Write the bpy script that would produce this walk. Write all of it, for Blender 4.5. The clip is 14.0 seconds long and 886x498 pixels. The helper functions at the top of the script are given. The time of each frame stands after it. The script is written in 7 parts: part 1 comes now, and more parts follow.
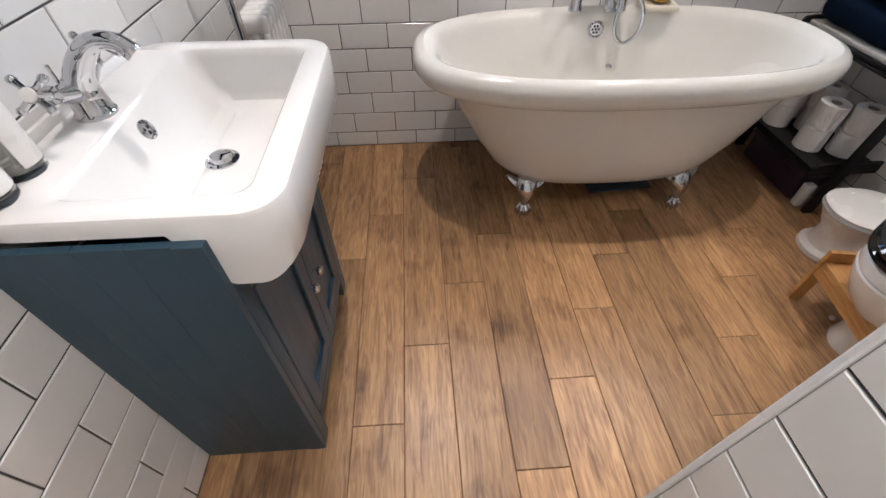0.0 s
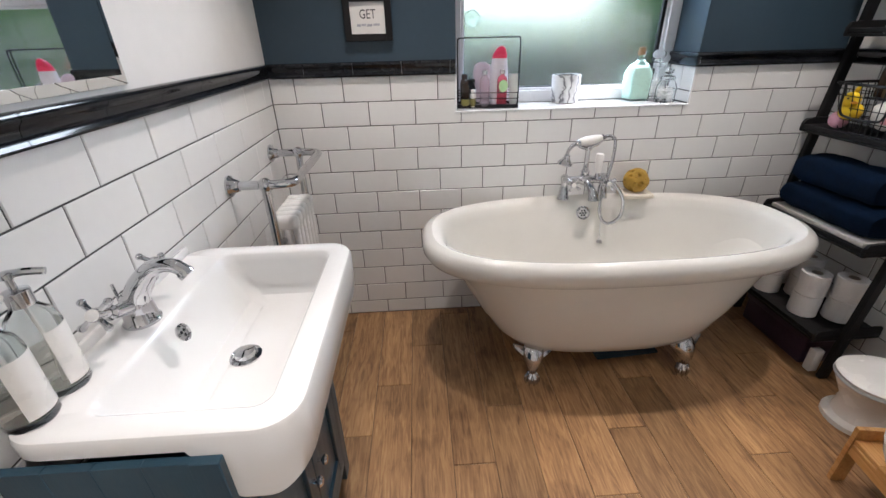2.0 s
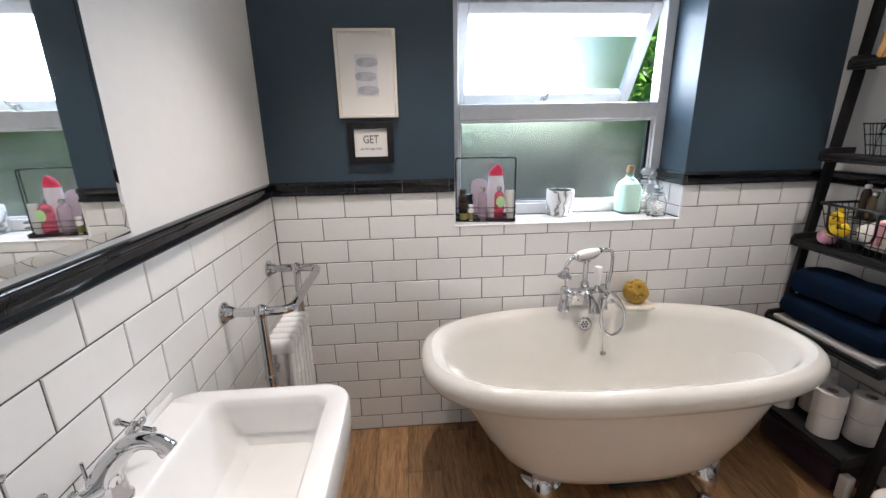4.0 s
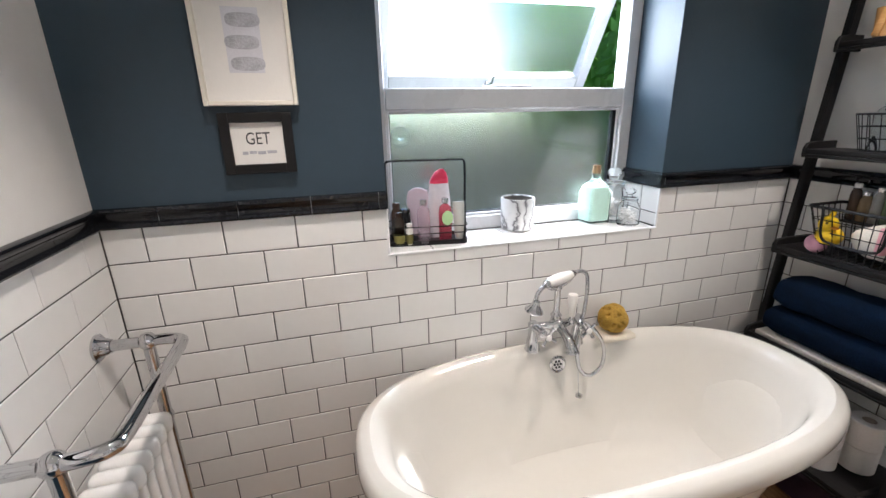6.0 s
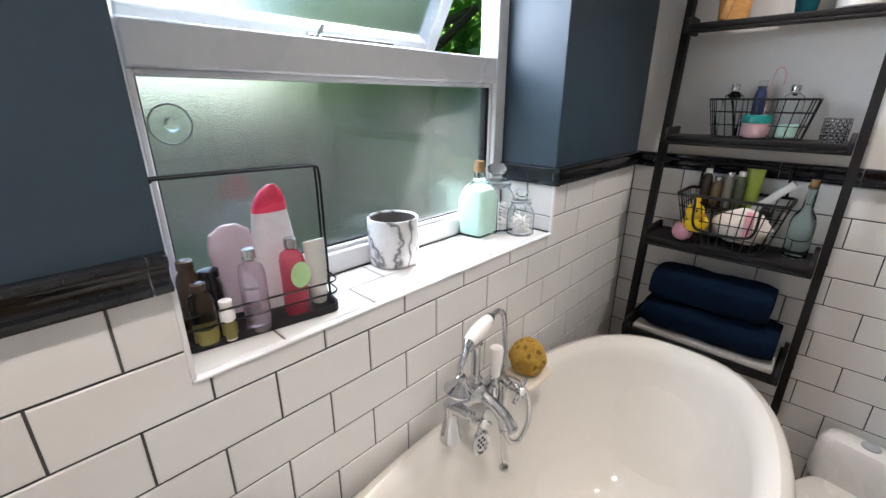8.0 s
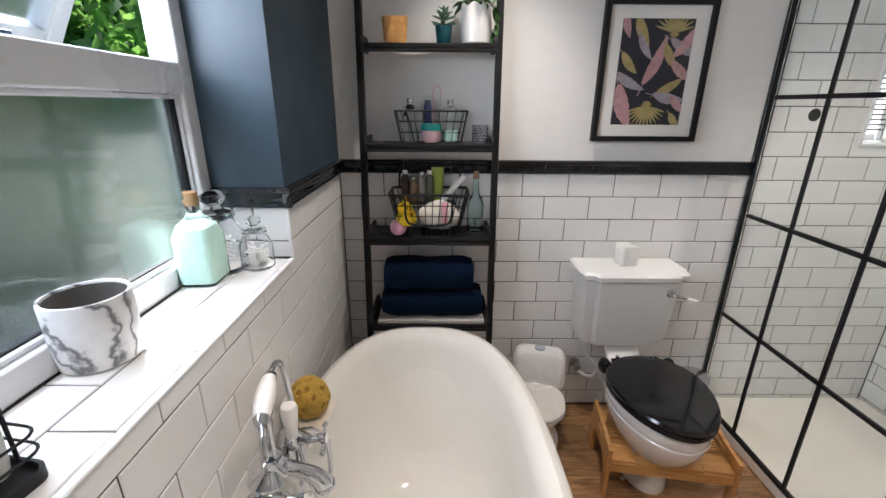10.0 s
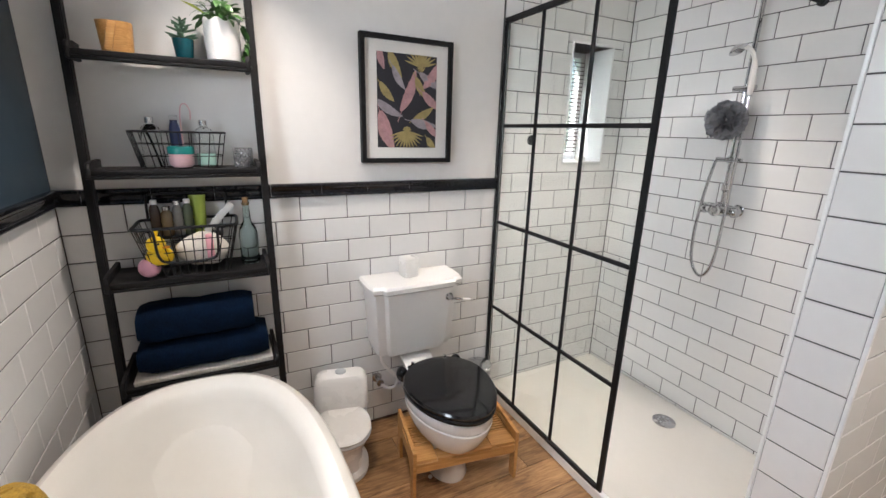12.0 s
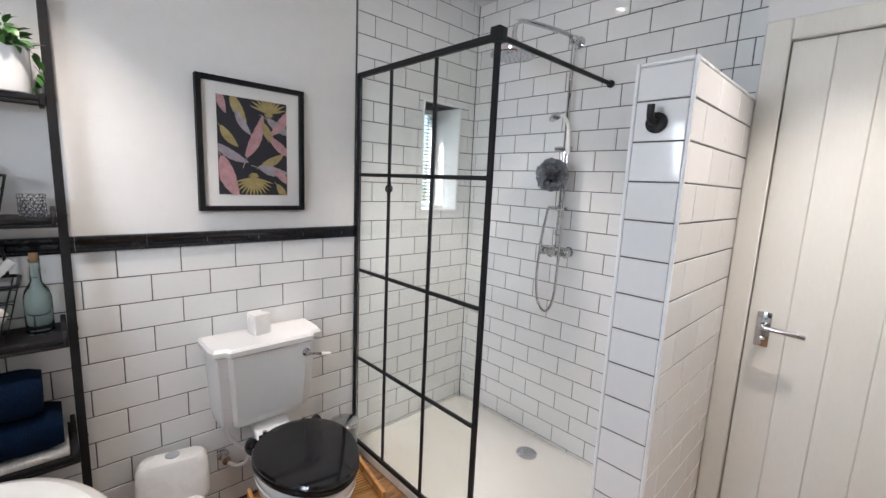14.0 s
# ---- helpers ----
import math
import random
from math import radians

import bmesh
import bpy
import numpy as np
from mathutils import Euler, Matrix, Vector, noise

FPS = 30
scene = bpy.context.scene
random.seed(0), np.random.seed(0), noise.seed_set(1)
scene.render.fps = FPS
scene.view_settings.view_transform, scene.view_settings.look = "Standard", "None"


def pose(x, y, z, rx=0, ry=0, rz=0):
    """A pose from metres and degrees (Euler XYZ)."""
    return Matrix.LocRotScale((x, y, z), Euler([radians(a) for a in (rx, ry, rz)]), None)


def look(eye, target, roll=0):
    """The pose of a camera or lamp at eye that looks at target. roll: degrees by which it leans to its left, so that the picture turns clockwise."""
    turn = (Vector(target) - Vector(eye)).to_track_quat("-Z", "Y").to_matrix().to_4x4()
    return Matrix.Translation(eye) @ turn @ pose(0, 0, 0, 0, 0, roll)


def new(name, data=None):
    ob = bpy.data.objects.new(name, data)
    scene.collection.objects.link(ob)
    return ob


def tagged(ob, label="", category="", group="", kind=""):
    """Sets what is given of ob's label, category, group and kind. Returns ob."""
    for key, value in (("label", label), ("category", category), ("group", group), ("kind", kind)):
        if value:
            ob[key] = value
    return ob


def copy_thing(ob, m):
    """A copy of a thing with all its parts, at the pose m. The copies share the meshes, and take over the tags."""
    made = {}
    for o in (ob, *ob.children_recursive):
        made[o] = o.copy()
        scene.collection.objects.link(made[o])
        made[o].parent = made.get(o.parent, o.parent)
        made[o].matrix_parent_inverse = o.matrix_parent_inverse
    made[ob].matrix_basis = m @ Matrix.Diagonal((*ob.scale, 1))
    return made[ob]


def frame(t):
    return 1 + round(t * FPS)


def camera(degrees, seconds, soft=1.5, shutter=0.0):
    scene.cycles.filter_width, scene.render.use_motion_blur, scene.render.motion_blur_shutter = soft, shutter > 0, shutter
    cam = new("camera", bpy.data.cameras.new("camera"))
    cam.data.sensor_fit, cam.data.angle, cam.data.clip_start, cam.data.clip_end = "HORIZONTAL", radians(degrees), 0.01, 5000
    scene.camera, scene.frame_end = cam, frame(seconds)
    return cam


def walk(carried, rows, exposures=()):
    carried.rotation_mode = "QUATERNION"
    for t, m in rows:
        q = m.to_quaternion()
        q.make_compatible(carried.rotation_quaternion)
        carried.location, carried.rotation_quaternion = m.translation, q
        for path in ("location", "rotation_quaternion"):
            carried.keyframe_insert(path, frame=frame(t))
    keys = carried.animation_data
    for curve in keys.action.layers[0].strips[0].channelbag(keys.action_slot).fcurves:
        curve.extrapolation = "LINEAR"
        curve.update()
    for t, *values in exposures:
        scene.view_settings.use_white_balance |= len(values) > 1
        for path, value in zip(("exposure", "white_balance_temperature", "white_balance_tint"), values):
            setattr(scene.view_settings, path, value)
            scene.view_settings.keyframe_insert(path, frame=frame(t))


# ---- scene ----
cam = camera(93.2, 14.0)
PATH = [
    (0, (0.619, -1.929, 1.234), (0.709, -0.565, -0.226), -0.1),
    (0.5, (0.62, -1.93, 1.254), (0.711, -0.448, -0.087), -0.5),
    (1, (0.623, -1.92, 1.284), (0.716, -0.336, 0.067), -0.8),
    (1.5, (0.626, -1.92, 1.311), (0.713, -0.232, 0.242), -1.2),
    (2, (0.623, -1.924, 1.349), (0.707, -0.143, 0.443), -1.5),
    (2.5, (0.624, -1.929, 1.396), (0.682, -0.07, 0.662), -2.4),
    (3, (0.625, -1.931, 1.433), (0.676, -0.022, 0.841), -2.3),
    (3.2, (0.611, -1.924, 1.442), (0.678, -0.002, 0.891), -2.0),
    (5.5, (0.592, -1.482, 1.505), (0.955, 0.396, 0.92), -1.3),
    (6, (0.607, -1.317, 1.481), (1.115, 0.521, 0.879), -1.2),
    (6.5, (0.615, -1.099, 1.471), (1.297, 0.67, 0.837), -0.8),
    (7, (0.625, -0.9, 1.474), (1.514, 0.758, 0.794), 0.1),
    (7.2, (0.643, -0.851, 1.465), (1.616, 0.756, 0.778), 0.3),
    (9.3, (0.677, -0.406, 1.455), (2.513, 0.026, 0.792), 0.0),
    (9.5, (0.682, -0.4, 1.467), (2.545, -0.121, 0.796), 0.4),
    (10, (0.671, -0.438, 1.482), (2.563, -0.451, 0.834), 0.4),
    (10.5, (0.665, -0.466, 1.483), (2.549, -0.73, 0.867), 0.6),
    (11, (0.664, -0.485, 1.486), (2.51, -0.982, 0.901), 0.9),
    (11.5, (0.654, -0.527, 1.487), (2.446, -1.213, 0.925), 1.1),
    (12, (0.649, -0.541, 1.484), (2.364, -1.418, 0.947), 1.5),
    (12.5, (0.638, -0.566, 1.485), (2.269, -1.605, 0.975), 1.8),
    (13, (0.631, -0.595, 1.485), (2.18, -1.77, 1.017), 2.2),
    (13.5, (0.624, -0.613, 1.488), (2.1, -1.901, 1.087), 2.4),
    (14, (0.609, -0.628, 1.494), (2.041, -1.99, 1.188), 2.6),
]
walk(cam, [(t, look(eye, target, roll)) for t, eye, target, roll in PATH], exposures=[(0, 1.62, 5650, 12), (1, 1.58, 5650, 11), (3, 1.56, 5700, 12), (5.5, 1.7, 5850, 12), (7, 1.65, 5850, 12), (9.5, 1.32, 5900, 12), (10.5, 1.42, 5900, 12), (11.5, 1.64, 6000, 12), (12.5, 1.72, 5900, 12), (14, 1.62, 5750, 12)])

# ---- light ----
W, D, CEIL = 2.5, -2.65, 2.58          # room width, south wall of the shower, ceiling height
DY = -2.375                            # face of the wall with the door
SCREEN_Y = -1.80
world = bpy.data.worlds.new("world")
scene.world = world
world.use_nodes = True
wn = world.node_tree.nodes
sky = wn.new("ShaderNodeTexSky")
sky.sky_type = 'NISHITA'
sky.sun_disc = False
sky.sun_elevation = radians(48)
sky.sun_rotation = radians(58)
sky.air_density, sky.dust_density = 1.2, 0.8
world.node_tree.links.new(sky.outputs[0], wn["Background"].inputs[0])
wn["Background"].inputs[1].default_value = 0.15

sun = new("sun", bpy.data.lights.new("sun", 'SUN'))
sun.data.energy, sun.data.angle, sun.data.color = 5.0, radians(2.0), (1, 0.95, 0.88)
sun.matrix_world = look((3, 4, 8), (3 - 0.16, 4 - 0.10, 8 - 0.2096))

# recessed ceiling spots
SPOTS = [(0.64, -0.62), (2.03, -0.62), (0.64, -1.95), (1.88, -2.08)]
WATTS = [28, 25, 31, 24]
BEAMS = [82, 82, 66, 76]
for (sx, sy), watts, beam in zip(SPOTS, WATTS, BEAMS):
    lamp = new("spot_lamp", bpy.data.lights.new("spot_lamp", 'SPOT'))
    lamp.data.energy, lamp.data.color = watts, (1.0, 0.85, 0.70)
    lamp.data.spot_size, lamp.data.spot_blend, lamp.data.shadow_soft_size = radians(beam), 0.70, 0.022
    lamp.matrix_world = pose(sx, sy, CEIL - 0.03)

# area lamp added inside the open top sash, standing in for sky light
sky_lamp = new("sky_light", bpy.data.lights.new("sky_light", 'AREA'))
sky_lamp.data.shape, sky_lamp.data.size, sky_lamp.data.size_y = 'RECTANGLE', 0.84, 0.36
sky_lamp.data.energy, sky_lamp.data.color = 6.8, (0.95, 0.98, 1.0)
sky_lamp.matrix_world = look((1.3115, 0.370, 1.805), (1.3115, 0.370 - 0.920, 1.805 - 0.390))


# ---- materials ----
def nt(name):
    m = bpy.data.materials.new(name)
    m.use_nodes = True
    return m, m.node_tree.nodes, m.node_tree.links, m.node_tree.nodes["Principled BSDF"]


def M(name, col, rough=0.5, metal=0.0, var=0.08, scale=6.0, bump=0.0, bscale=60.0, trans=0.0, ior=1.45, coat=0.0,
      rand=0.0, rvar=0.06, stretch=(1, 1, 1), spec=0.5, sheen=0.0):
    """A surface with colour variation at two scales, uneven gloss and fine relief."""
    m, n, l, p = nt(name)
    tc = n.new("ShaderNodeTexCoord")
    mp = n.new("ShaderNodeMapping")
    mp.inputs["Scale"].default_value = stretch
    l.new(tc.outputs["Object"], mp.inputs[0])
    a = n.new("ShaderNodeTexNoise")
    a.inputs["Scale"].default_value, a.inputs["Detail"].default_value = scale, 5
    b = n.new("ShaderNodeTexNoise")
    b.inputs["Scale"].default_value, b.inputs["Detail"].default_value = scale * 11, 3
    l.new(mp.outputs[0], a.inputs[0]), l.new(mp.outputs[0], b.inputs[0])
    add = n.new("ShaderNodeMath")
    add.operation = 'ADD'
    l.new(a.outputs[0], add.inputs[0]), l.new(b.outputs[0], add.inputs[1])
    rng = n.new("ShaderNodeMapRange")
    rng.inputs[1].default_value, rng.inputs[2].default_value = 0.6, 1.4
    rng.inputs[3].default_value, rng.inputs[4].default_value = 1 - var, 1 + var
    l.new(add.outputs[0], rng.inputs[0])
    hsv = n.new("ShaderNodeHueSaturation")
    hsv.inputs["Color"].default_value = (*col, 1)
    val = rng.outputs[0]
    if rand:
        oi = n.new("ShaderNodeObjectInfo")
        r2 = n.new("ShaderNodeMapRange")
        r2.inputs[3].default_value, r2.inputs[4].default_value = 1 - rand, 1 + rand
        l.new(oi.outputs["Random"], r2.inputs[0])
        mu = n.new("ShaderNodeMath")
        mu.operation = 'MULTIPLY'
        l.new(rng.outputs[0], mu.inputs[0]), l.new(r2.outputs[0], mu.inputs[1])
        val = mu.outputs[0]
    l.new(val, hsv.inputs["Value"])
    l.new(hsv.outputs[0], p.inputs["Base Color"])
    rr = n.new("ShaderNodeMapRange")
    rr.inputs[1].default_value, rr.inputs[2].default_value = 0.3, 0.7
    rr.inputs[3].default_value, rr.inputs[4].default_value = max(0.02, rough - rvar), min(1, rough + rvar)
    l.new(a.outputs[0], rr.inputs[0])
    l.new(rr.outputs[0], p.inputs["Roughness"])
    p.inputs["Metallic"].default_value, p.inputs["IOR"].default_value = metal, ior
    p.inputs["Transmission Weight"].default_value, p.inputs["Coat Weight"].default_value = trans, coat
    p.inputs["Sheen Weight"].default_value = sheen
    p.inputs["Specular IOR Level"].default_value = spec
    if bump:
        bn = n.new("ShaderNodeTexNoise")
        bn.inputs["Scale"].default_value, bn.inputs["Detail"].default_value = bscale, 4
        l.new(mp.outputs[0], bn.inputs[0])
        bp = n.new("ShaderNodeBump")
        bp.inputs["Strength"].default_value, bp.inputs["Distance"].default_value = bump, 0.004
        l.new(bn.outputs[0], bp.inputs["Height"])
        l.new(bp.outputs[0], p.inputs["Normal"])
    return m


def ramp(n, stops):
    r = n.new("ShaderNodeValToRGB")
    while len(r.color_ramp.elements) < len(stops):
        r.color_ramp.elements.new(0.5)
    for e, (pos, c) in zip(r.color_ramp.elements, stops):
        e.position, e.color = pos, (*c, 1)
    return r


def wood_mat(name, stops, grain=(14, 0.9, 14), rough=0.42, tone=0.25, bump=0.25, knots=True):
    """Long-grained wood, different on every board."""
    m, n, l, p = nt(name)
    tc, oi = n.new("ShaderNodeTexCoord"), n.new("ShaderNodeObjectInfo")
    off = n.new("ShaderNodeVectorMath")
    off.operation = 'MULTIPLY_ADD'
    off.inputs[1].default_value = (37, 53, 19)
    l.new(oi.outputs["Random"], off.inputs[0]), l.new(tc.outputs["Object"], off.inputs[2])
    mp = n.new("ShaderNodeMapping")
    mp.inputs["Scale"].default_value = grain
    l.new(off.outputs[0], mp.inputs[0])
    warp = n.new("ShaderNodeTexNoise")
    warp.inputs["Scale"].default_value, warp.inputs["Detail"].default_value = 1.0, 2
    l.new(mp.outputs[0], warp.inputs[0])
    g = n.new("ShaderNodeTexNoise")
    g.inputs["Scale"].default_value, g.inputs["Detail"].default_value, g.inputs["Distortion"].default_value = 3.2, 9, 1.3
    l.new(mp.outputs[0], g.inputs[0])
    mixf = n.new("ShaderNodeMath")
    mixf.operation = 'MULTIPLY_ADD'
    mixf.inputs[1].default_value = 0.45
    l.new(warp.outputs[0], mixf.inputs[0]), l.new(g.outputs[0], mixf.inputs[2])
    sub = n.new("ShaderNodeMath")
    sub.operation = 'SUBTRACT'
    sub.inputs[1].default_value = 0.22
    l.new(mixf.outputs[0], sub.inputs[0])
    fac = sub.outputs[0]
    if knots:
        big = n.new("ShaderNodeTexNoise")
        big.inputs["Scale"].default_value, big.inputs["Detail"].default_value = 5.0, 4
        l.new(off.outputs[0], big.inputs[0])
        kr = n.new("ShaderNodeMapRange")
        kr.inputs[1].default_value, kr.inputs[2].default_value = 0.57, 0.74
        kr.inputs[3].default_value, kr.inputs[4].default_value = 0.0, -0.26
        l.new(big.outputs[0], kr.inputs[0])
        ad = n.new("ShaderNodeMath")
        ad.operation = 'ADD'
        l.new(fac, ad.inputs[0]), l.new(kr.outputs[0], ad.inputs[1])
        fac = ad.outputs[0]
    r = ramp(n, stops)
    l.new(fac, r.inputs[0])
    t = n.new("ShaderNodeMapRange")
    t.inputs[3].default_value, t.inputs[4].default_value = 1 - tone, 1 + tone
    l.new(oi.outputs["Random"], t.inputs[0])
    hsv = n.new("ShaderNodeHueSaturation")
    l.new(r.outputs[0], hsv.inputs["Color"]), l.new(t.outputs[0], hsv.inputs["Value"])
    l.new(hsv.outputs[0], p.inputs["Base Color"])
    rr = n.new("ShaderNodeMapRange")
    rr.inputs[3].default_value, rr.inputs[4].default_value = rough + 0.12, rough - 0.1
    l.new(g.outputs[0], rr.inputs[0]), l.new(rr.outputs[0], p.inputs["Roughness"])
    bp = n.new("ShaderNodeBump")
    bp.inputs["Strength"].default_value, bp.inputs["Distance"].default_value = bump, 0.002
    l.new(g.outputs[0], bp.inputs["Height"]), l.new(bp.outputs[0], p.inputs["Normal"])
    return m


def glass_mat(name, col=(1, 1, 1), rough=0.0, bump=0.0, bscale=90, ior=1.45):
    m, n, l, p = nt(name)
    p.inputs["Base Color"].default_value = (*col, 1)
    p.inputs["Transmission Weight"].default_value, p.inputs["Roughness"].default_value = 1, rough
    p.inputs["IOR"].default_value = ior
    if bump:
        tc, b, bp = n.new("ShaderNodeTexCoord"), n.new("ShaderNodeTexNoise"), n.new("ShaderNodeBump")
        b.inputs["Scale"].default_value, b.inputs["Detail"].default_value = bscale, 3
        bp.inputs["Strength"].default_value, bp.inputs["Distance"].default_value = bump, 0.003
        l.new(tc.outputs["Object"], b.inputs[0]), l.new(b.outputs[0], bp.inputs["Height"]), l.new(bp.outputs[0], p.inputs["Normal"])
    return m


TILE = M("white_glazed_tile", (0.77, 0.762, 0.748), 0.09, var=0.02, scale=3, rand=0.025, bump=0.05, bscale=9, rvar=0.03)
BLACK_TILE = M("black_glazed_tile", (0.010, 0.011, 0.014), 0.10, var=0.2, bump=0.06, bscale=14, rvar=0.04)
GROUT = M("grey_grout", (0.075, 0.074, 0.072), 0.9, var=0.15, scale=20, bump=0.3, bscale=300)
NAVY = M("navy_wall_paint", (0.030, 0.052, 0.075), 0.42, var=0.06, scale=4, bump=0.12, bscale=220)
WHITE_WALL = M("white_wall_paint", (0.76, 0.745, 0.725), 0.65, var=0.025, scale=2, bump=0.12, bscale=180)
CEIL_M = M("ceiling_paint", (0.82, 0.81, 0.79), 0.8, var=0.02, bump=0.08, bscale=150)
TRIM = M("white_plastic_trim", (0.82, 0.82, 0.82), 0.3, var=0.02)
UPVC = M("white_window_plastic", (0.74, 0.745, 0.76), 0.28, var=0.03, scale=5)
FLOOR_M = wood_mat("wood_look_floor", [(0.10, (0.075, 0.040, 0.020)), (0.36, (0.23, 0.122, 0.054)), (0.58, (0.36, 0.205, 0.092)), (0.85, (0.50, 0.315, 0.150))], grain=(24, 2.4, 24), rough=0.36, tone=0.27)
FLOOR_GROUT = M("brown_floor_grout", (0.10, 0.062, 0.040), 0.85, var=0.2, scale=12)
CERAMIC = M("white_ceramic", (0.78, 0.77, 0.755), 0.07, var=0.015, scale=3, rvar=0.02, coat=0.3)
ACRYLIC = M("white_acrylic", (0.72, 0.695, 0.645), 0.10, var=0.015, scale=3, rvar=0.03)
BLUE_CAB = M("blue_painted_wood", (0.025, 0.060, 0.090), 0.38, var=0.10, scale=5, bump=0.10, bscale=40, stretch=(6, 6, 1))
CHROME = M("chrome", (0.60, 0.60, 0.615), 0.06, 1.0, var=0.03, rvar=0.03)
STEEL = M("brushed_steel", (0.55, 0.55, 0.56), 0.25, 1.0, var=0.05)
BLACK_METAL = M("black_powder_metal", (0.010, 0.010, 0.011), 0.42, var=0.2, bump=0.08, bscale=300, spec=0.3)
BLACK_WOOD = M("black_stained_wood", (0.012, 0.0115, 0.012), 0.55, var=0.35, scale=4, bump=0.25, bscale=30, stretch=(8, 1, 8), spec=0.25)
BLACK_LACQ = M("black_lacquer", (0.008, 0.008, 0.009), 0.10, var=0.1, rvar=0.03)
RAD_WHITE = M("white_radiator_enamel", (0.80, 0.79, 0.77), 0.25, var=0.02)
BAMBOO = wood_mat("bamboo", [(0.2, (0.36, 0.17, 0.045)), (0.5, (0.52, 0.27, 0.085)), (0.8, (0.62, 0.36, 0.13))], grain=(40, 2, 40), rough=0.35, tone=0.05, bump=0.1, knots=False)
CLEAR = glass_mat("clear_glass")
SCREEN_GLASS = glass_mat("shower_glass", (0.935, 0.95, 0.91), 0.0, ior=1.3)
OBSCURE = glass_mat("obscured_glass", (0.93, 0.97, 0.95), 0.26, 0.22, 300)
MIRROR = M("mirror_silver", (0.92, 0.94, 0.93), 0.02, 1.0, var=0.0, rvar=0.0)
GREY_PLASTIC = M("grey_plastic", (0.42, 0.44, 0.46), 0.4, var=0.04)
WHITE_PLASTIC = M("white_plastic", (0.78, 0.76, 0.73), 0.28, var=0.03)
TOWEL = M("navy_towel", (0.0025, 0.0085, 0.023), 0.97, var=0.45, scale=14, bump=1.0, bscale=260, spec=0.1)
LINEN = M("striped_linen", (0.50, 0.48, 0.44), 0.9, var=0.25, scale=8, bump=0.6, bscale=150, stretch=(1, 14, 1))
PAPER = M("tissue_paper", (0.80, 0.78, 0.76), 0.9, var=0.04, scale=15, bump=0.4, bscale=120)
SPONGE = M("sea_sponge", (0.36, 0.22, 0.035), 0.95, var=0.45, scale=20, bump=1.0, bscale=70)


# ---- mesh kit ----
def mesh_of(name, bm, smooth=True):
    me = bpy.data.meshes.new(name)
    bmesh.ops.recalc_face_normals(bm, faces=bm.faces[:])
    bm.to_mesh(me)
    bm.free()
    if smooth:
        me.polygons.foreach_set("use_smooth", [True] * len(me.polygons))
        me.set_sharp_from_angle(angle=radians(38))
    return me


def part(name, bm, material, parent=None, label="", smooth=True):
    me = mesh_of(name, bm, smooth)
    me.materials.append(material)
    ob = new(name, me)
    if parent is not None:
        ob.parent = parent
    if label:
        ob["label"] = label
    return ob


def thing(name, at=(0, 0, 0), rz=0.0, label="", category="", group="", kind=""):
    e = new(name)
    e.empty_display_size = 0.05
    e.matrix_world = pose(*at, 0, 0, rz)
    return tagged(e, label, category, group, kind)


def solid(name, bm, material, label, category, at=(0, 0, 0), rz=0.0, group="", kind="", smooth=True):
    ob = part(name, bm, material, None, "", smooth)
    ob.matrix_world = pose(*at, 0, 0, rz)
    return tagged(ob, label, category, group, kind)


def box(x0, x1, y0, y1, z0, z1, bevel=0.0, seg=2, bm=None):
    bm2 = bmesh.new()
    bmesh.ops.create_cube(bm2, size=1, matrix=Matrix.Translation(((x0 + x1) / 2, (y0 + y1) / 2, (z0 + z1) / 2)) @ Matrix.Diagonal((abs(x1 - x0), abs(y1 - y0), abs(z1 - z0), 1)))
    if bevel:
        bmesh.ops.bevel(bm2, geom=bm2.edges[:], offset=bevel, segments=seg, affect='EDGES', profile=0.5)
    return join(bm, bm2) if bm else bm2


def join(a, b, m=None):
    """Adds b to a, moved by m, and frees b."""
    if m is not None:
        bmesh.ops.transform(b, matrix=m, verts=b.verts[:])
    me = bpy.data.meshes.new("tmp")
    b.to_mesh(me)
    b.free()
    a.from_mesh(me)
    bpy.data.meshes.remove(me)
    return a


def loft(rings, cap0=True, cap1=True, closed=True):
    bm = bmesh.new()
    vs = [[bm.verts.new(p) for p in r] for r in rings]
    n = len(rings[0])
    for a, b in zip(vs, vs[1:]):
        for i in range(n if closed else n - 1):
            j = (i + 1) % n
            bm.faces.new((a[i], a[j], b[j], b[i]))
    if cap0:
        bm.faces.new(vs[0][::-1])
    if cap1:
        bm.faces.new(vs[-1])
    return bm


def circle(r, z=0.0, n=24, cx=0.0, cy=0.0):
    return [Vector((cx + r * math.cos(2 * math.pi * i / n), cy + r * math.sin(2 * math.pi * i / n), z)) for i in range(n)]


def lathe(profile, n=24, cx=0.0, cy=0.0, cap0=True, cap1=True):
    return loft([circle(max(r, 0.0004), z, n, cx, cy) for r, z in profile], cap0, cap1)


def oval(a, b, z, n=64, e=2.5, cx=0.0, cy=0.0):
    """A superellipse ring."""
    out = []
    for i in range(n):
        t = 2 * math.pi * i / n
        c, s = math.cos(t), math.sin(t)
        out.append(Vector((cx + a * math.copysign(abs(c) ** (2 / e), c), cy + b * math.copysign(abs(s) ** (2 / e), s), z)))
    return out


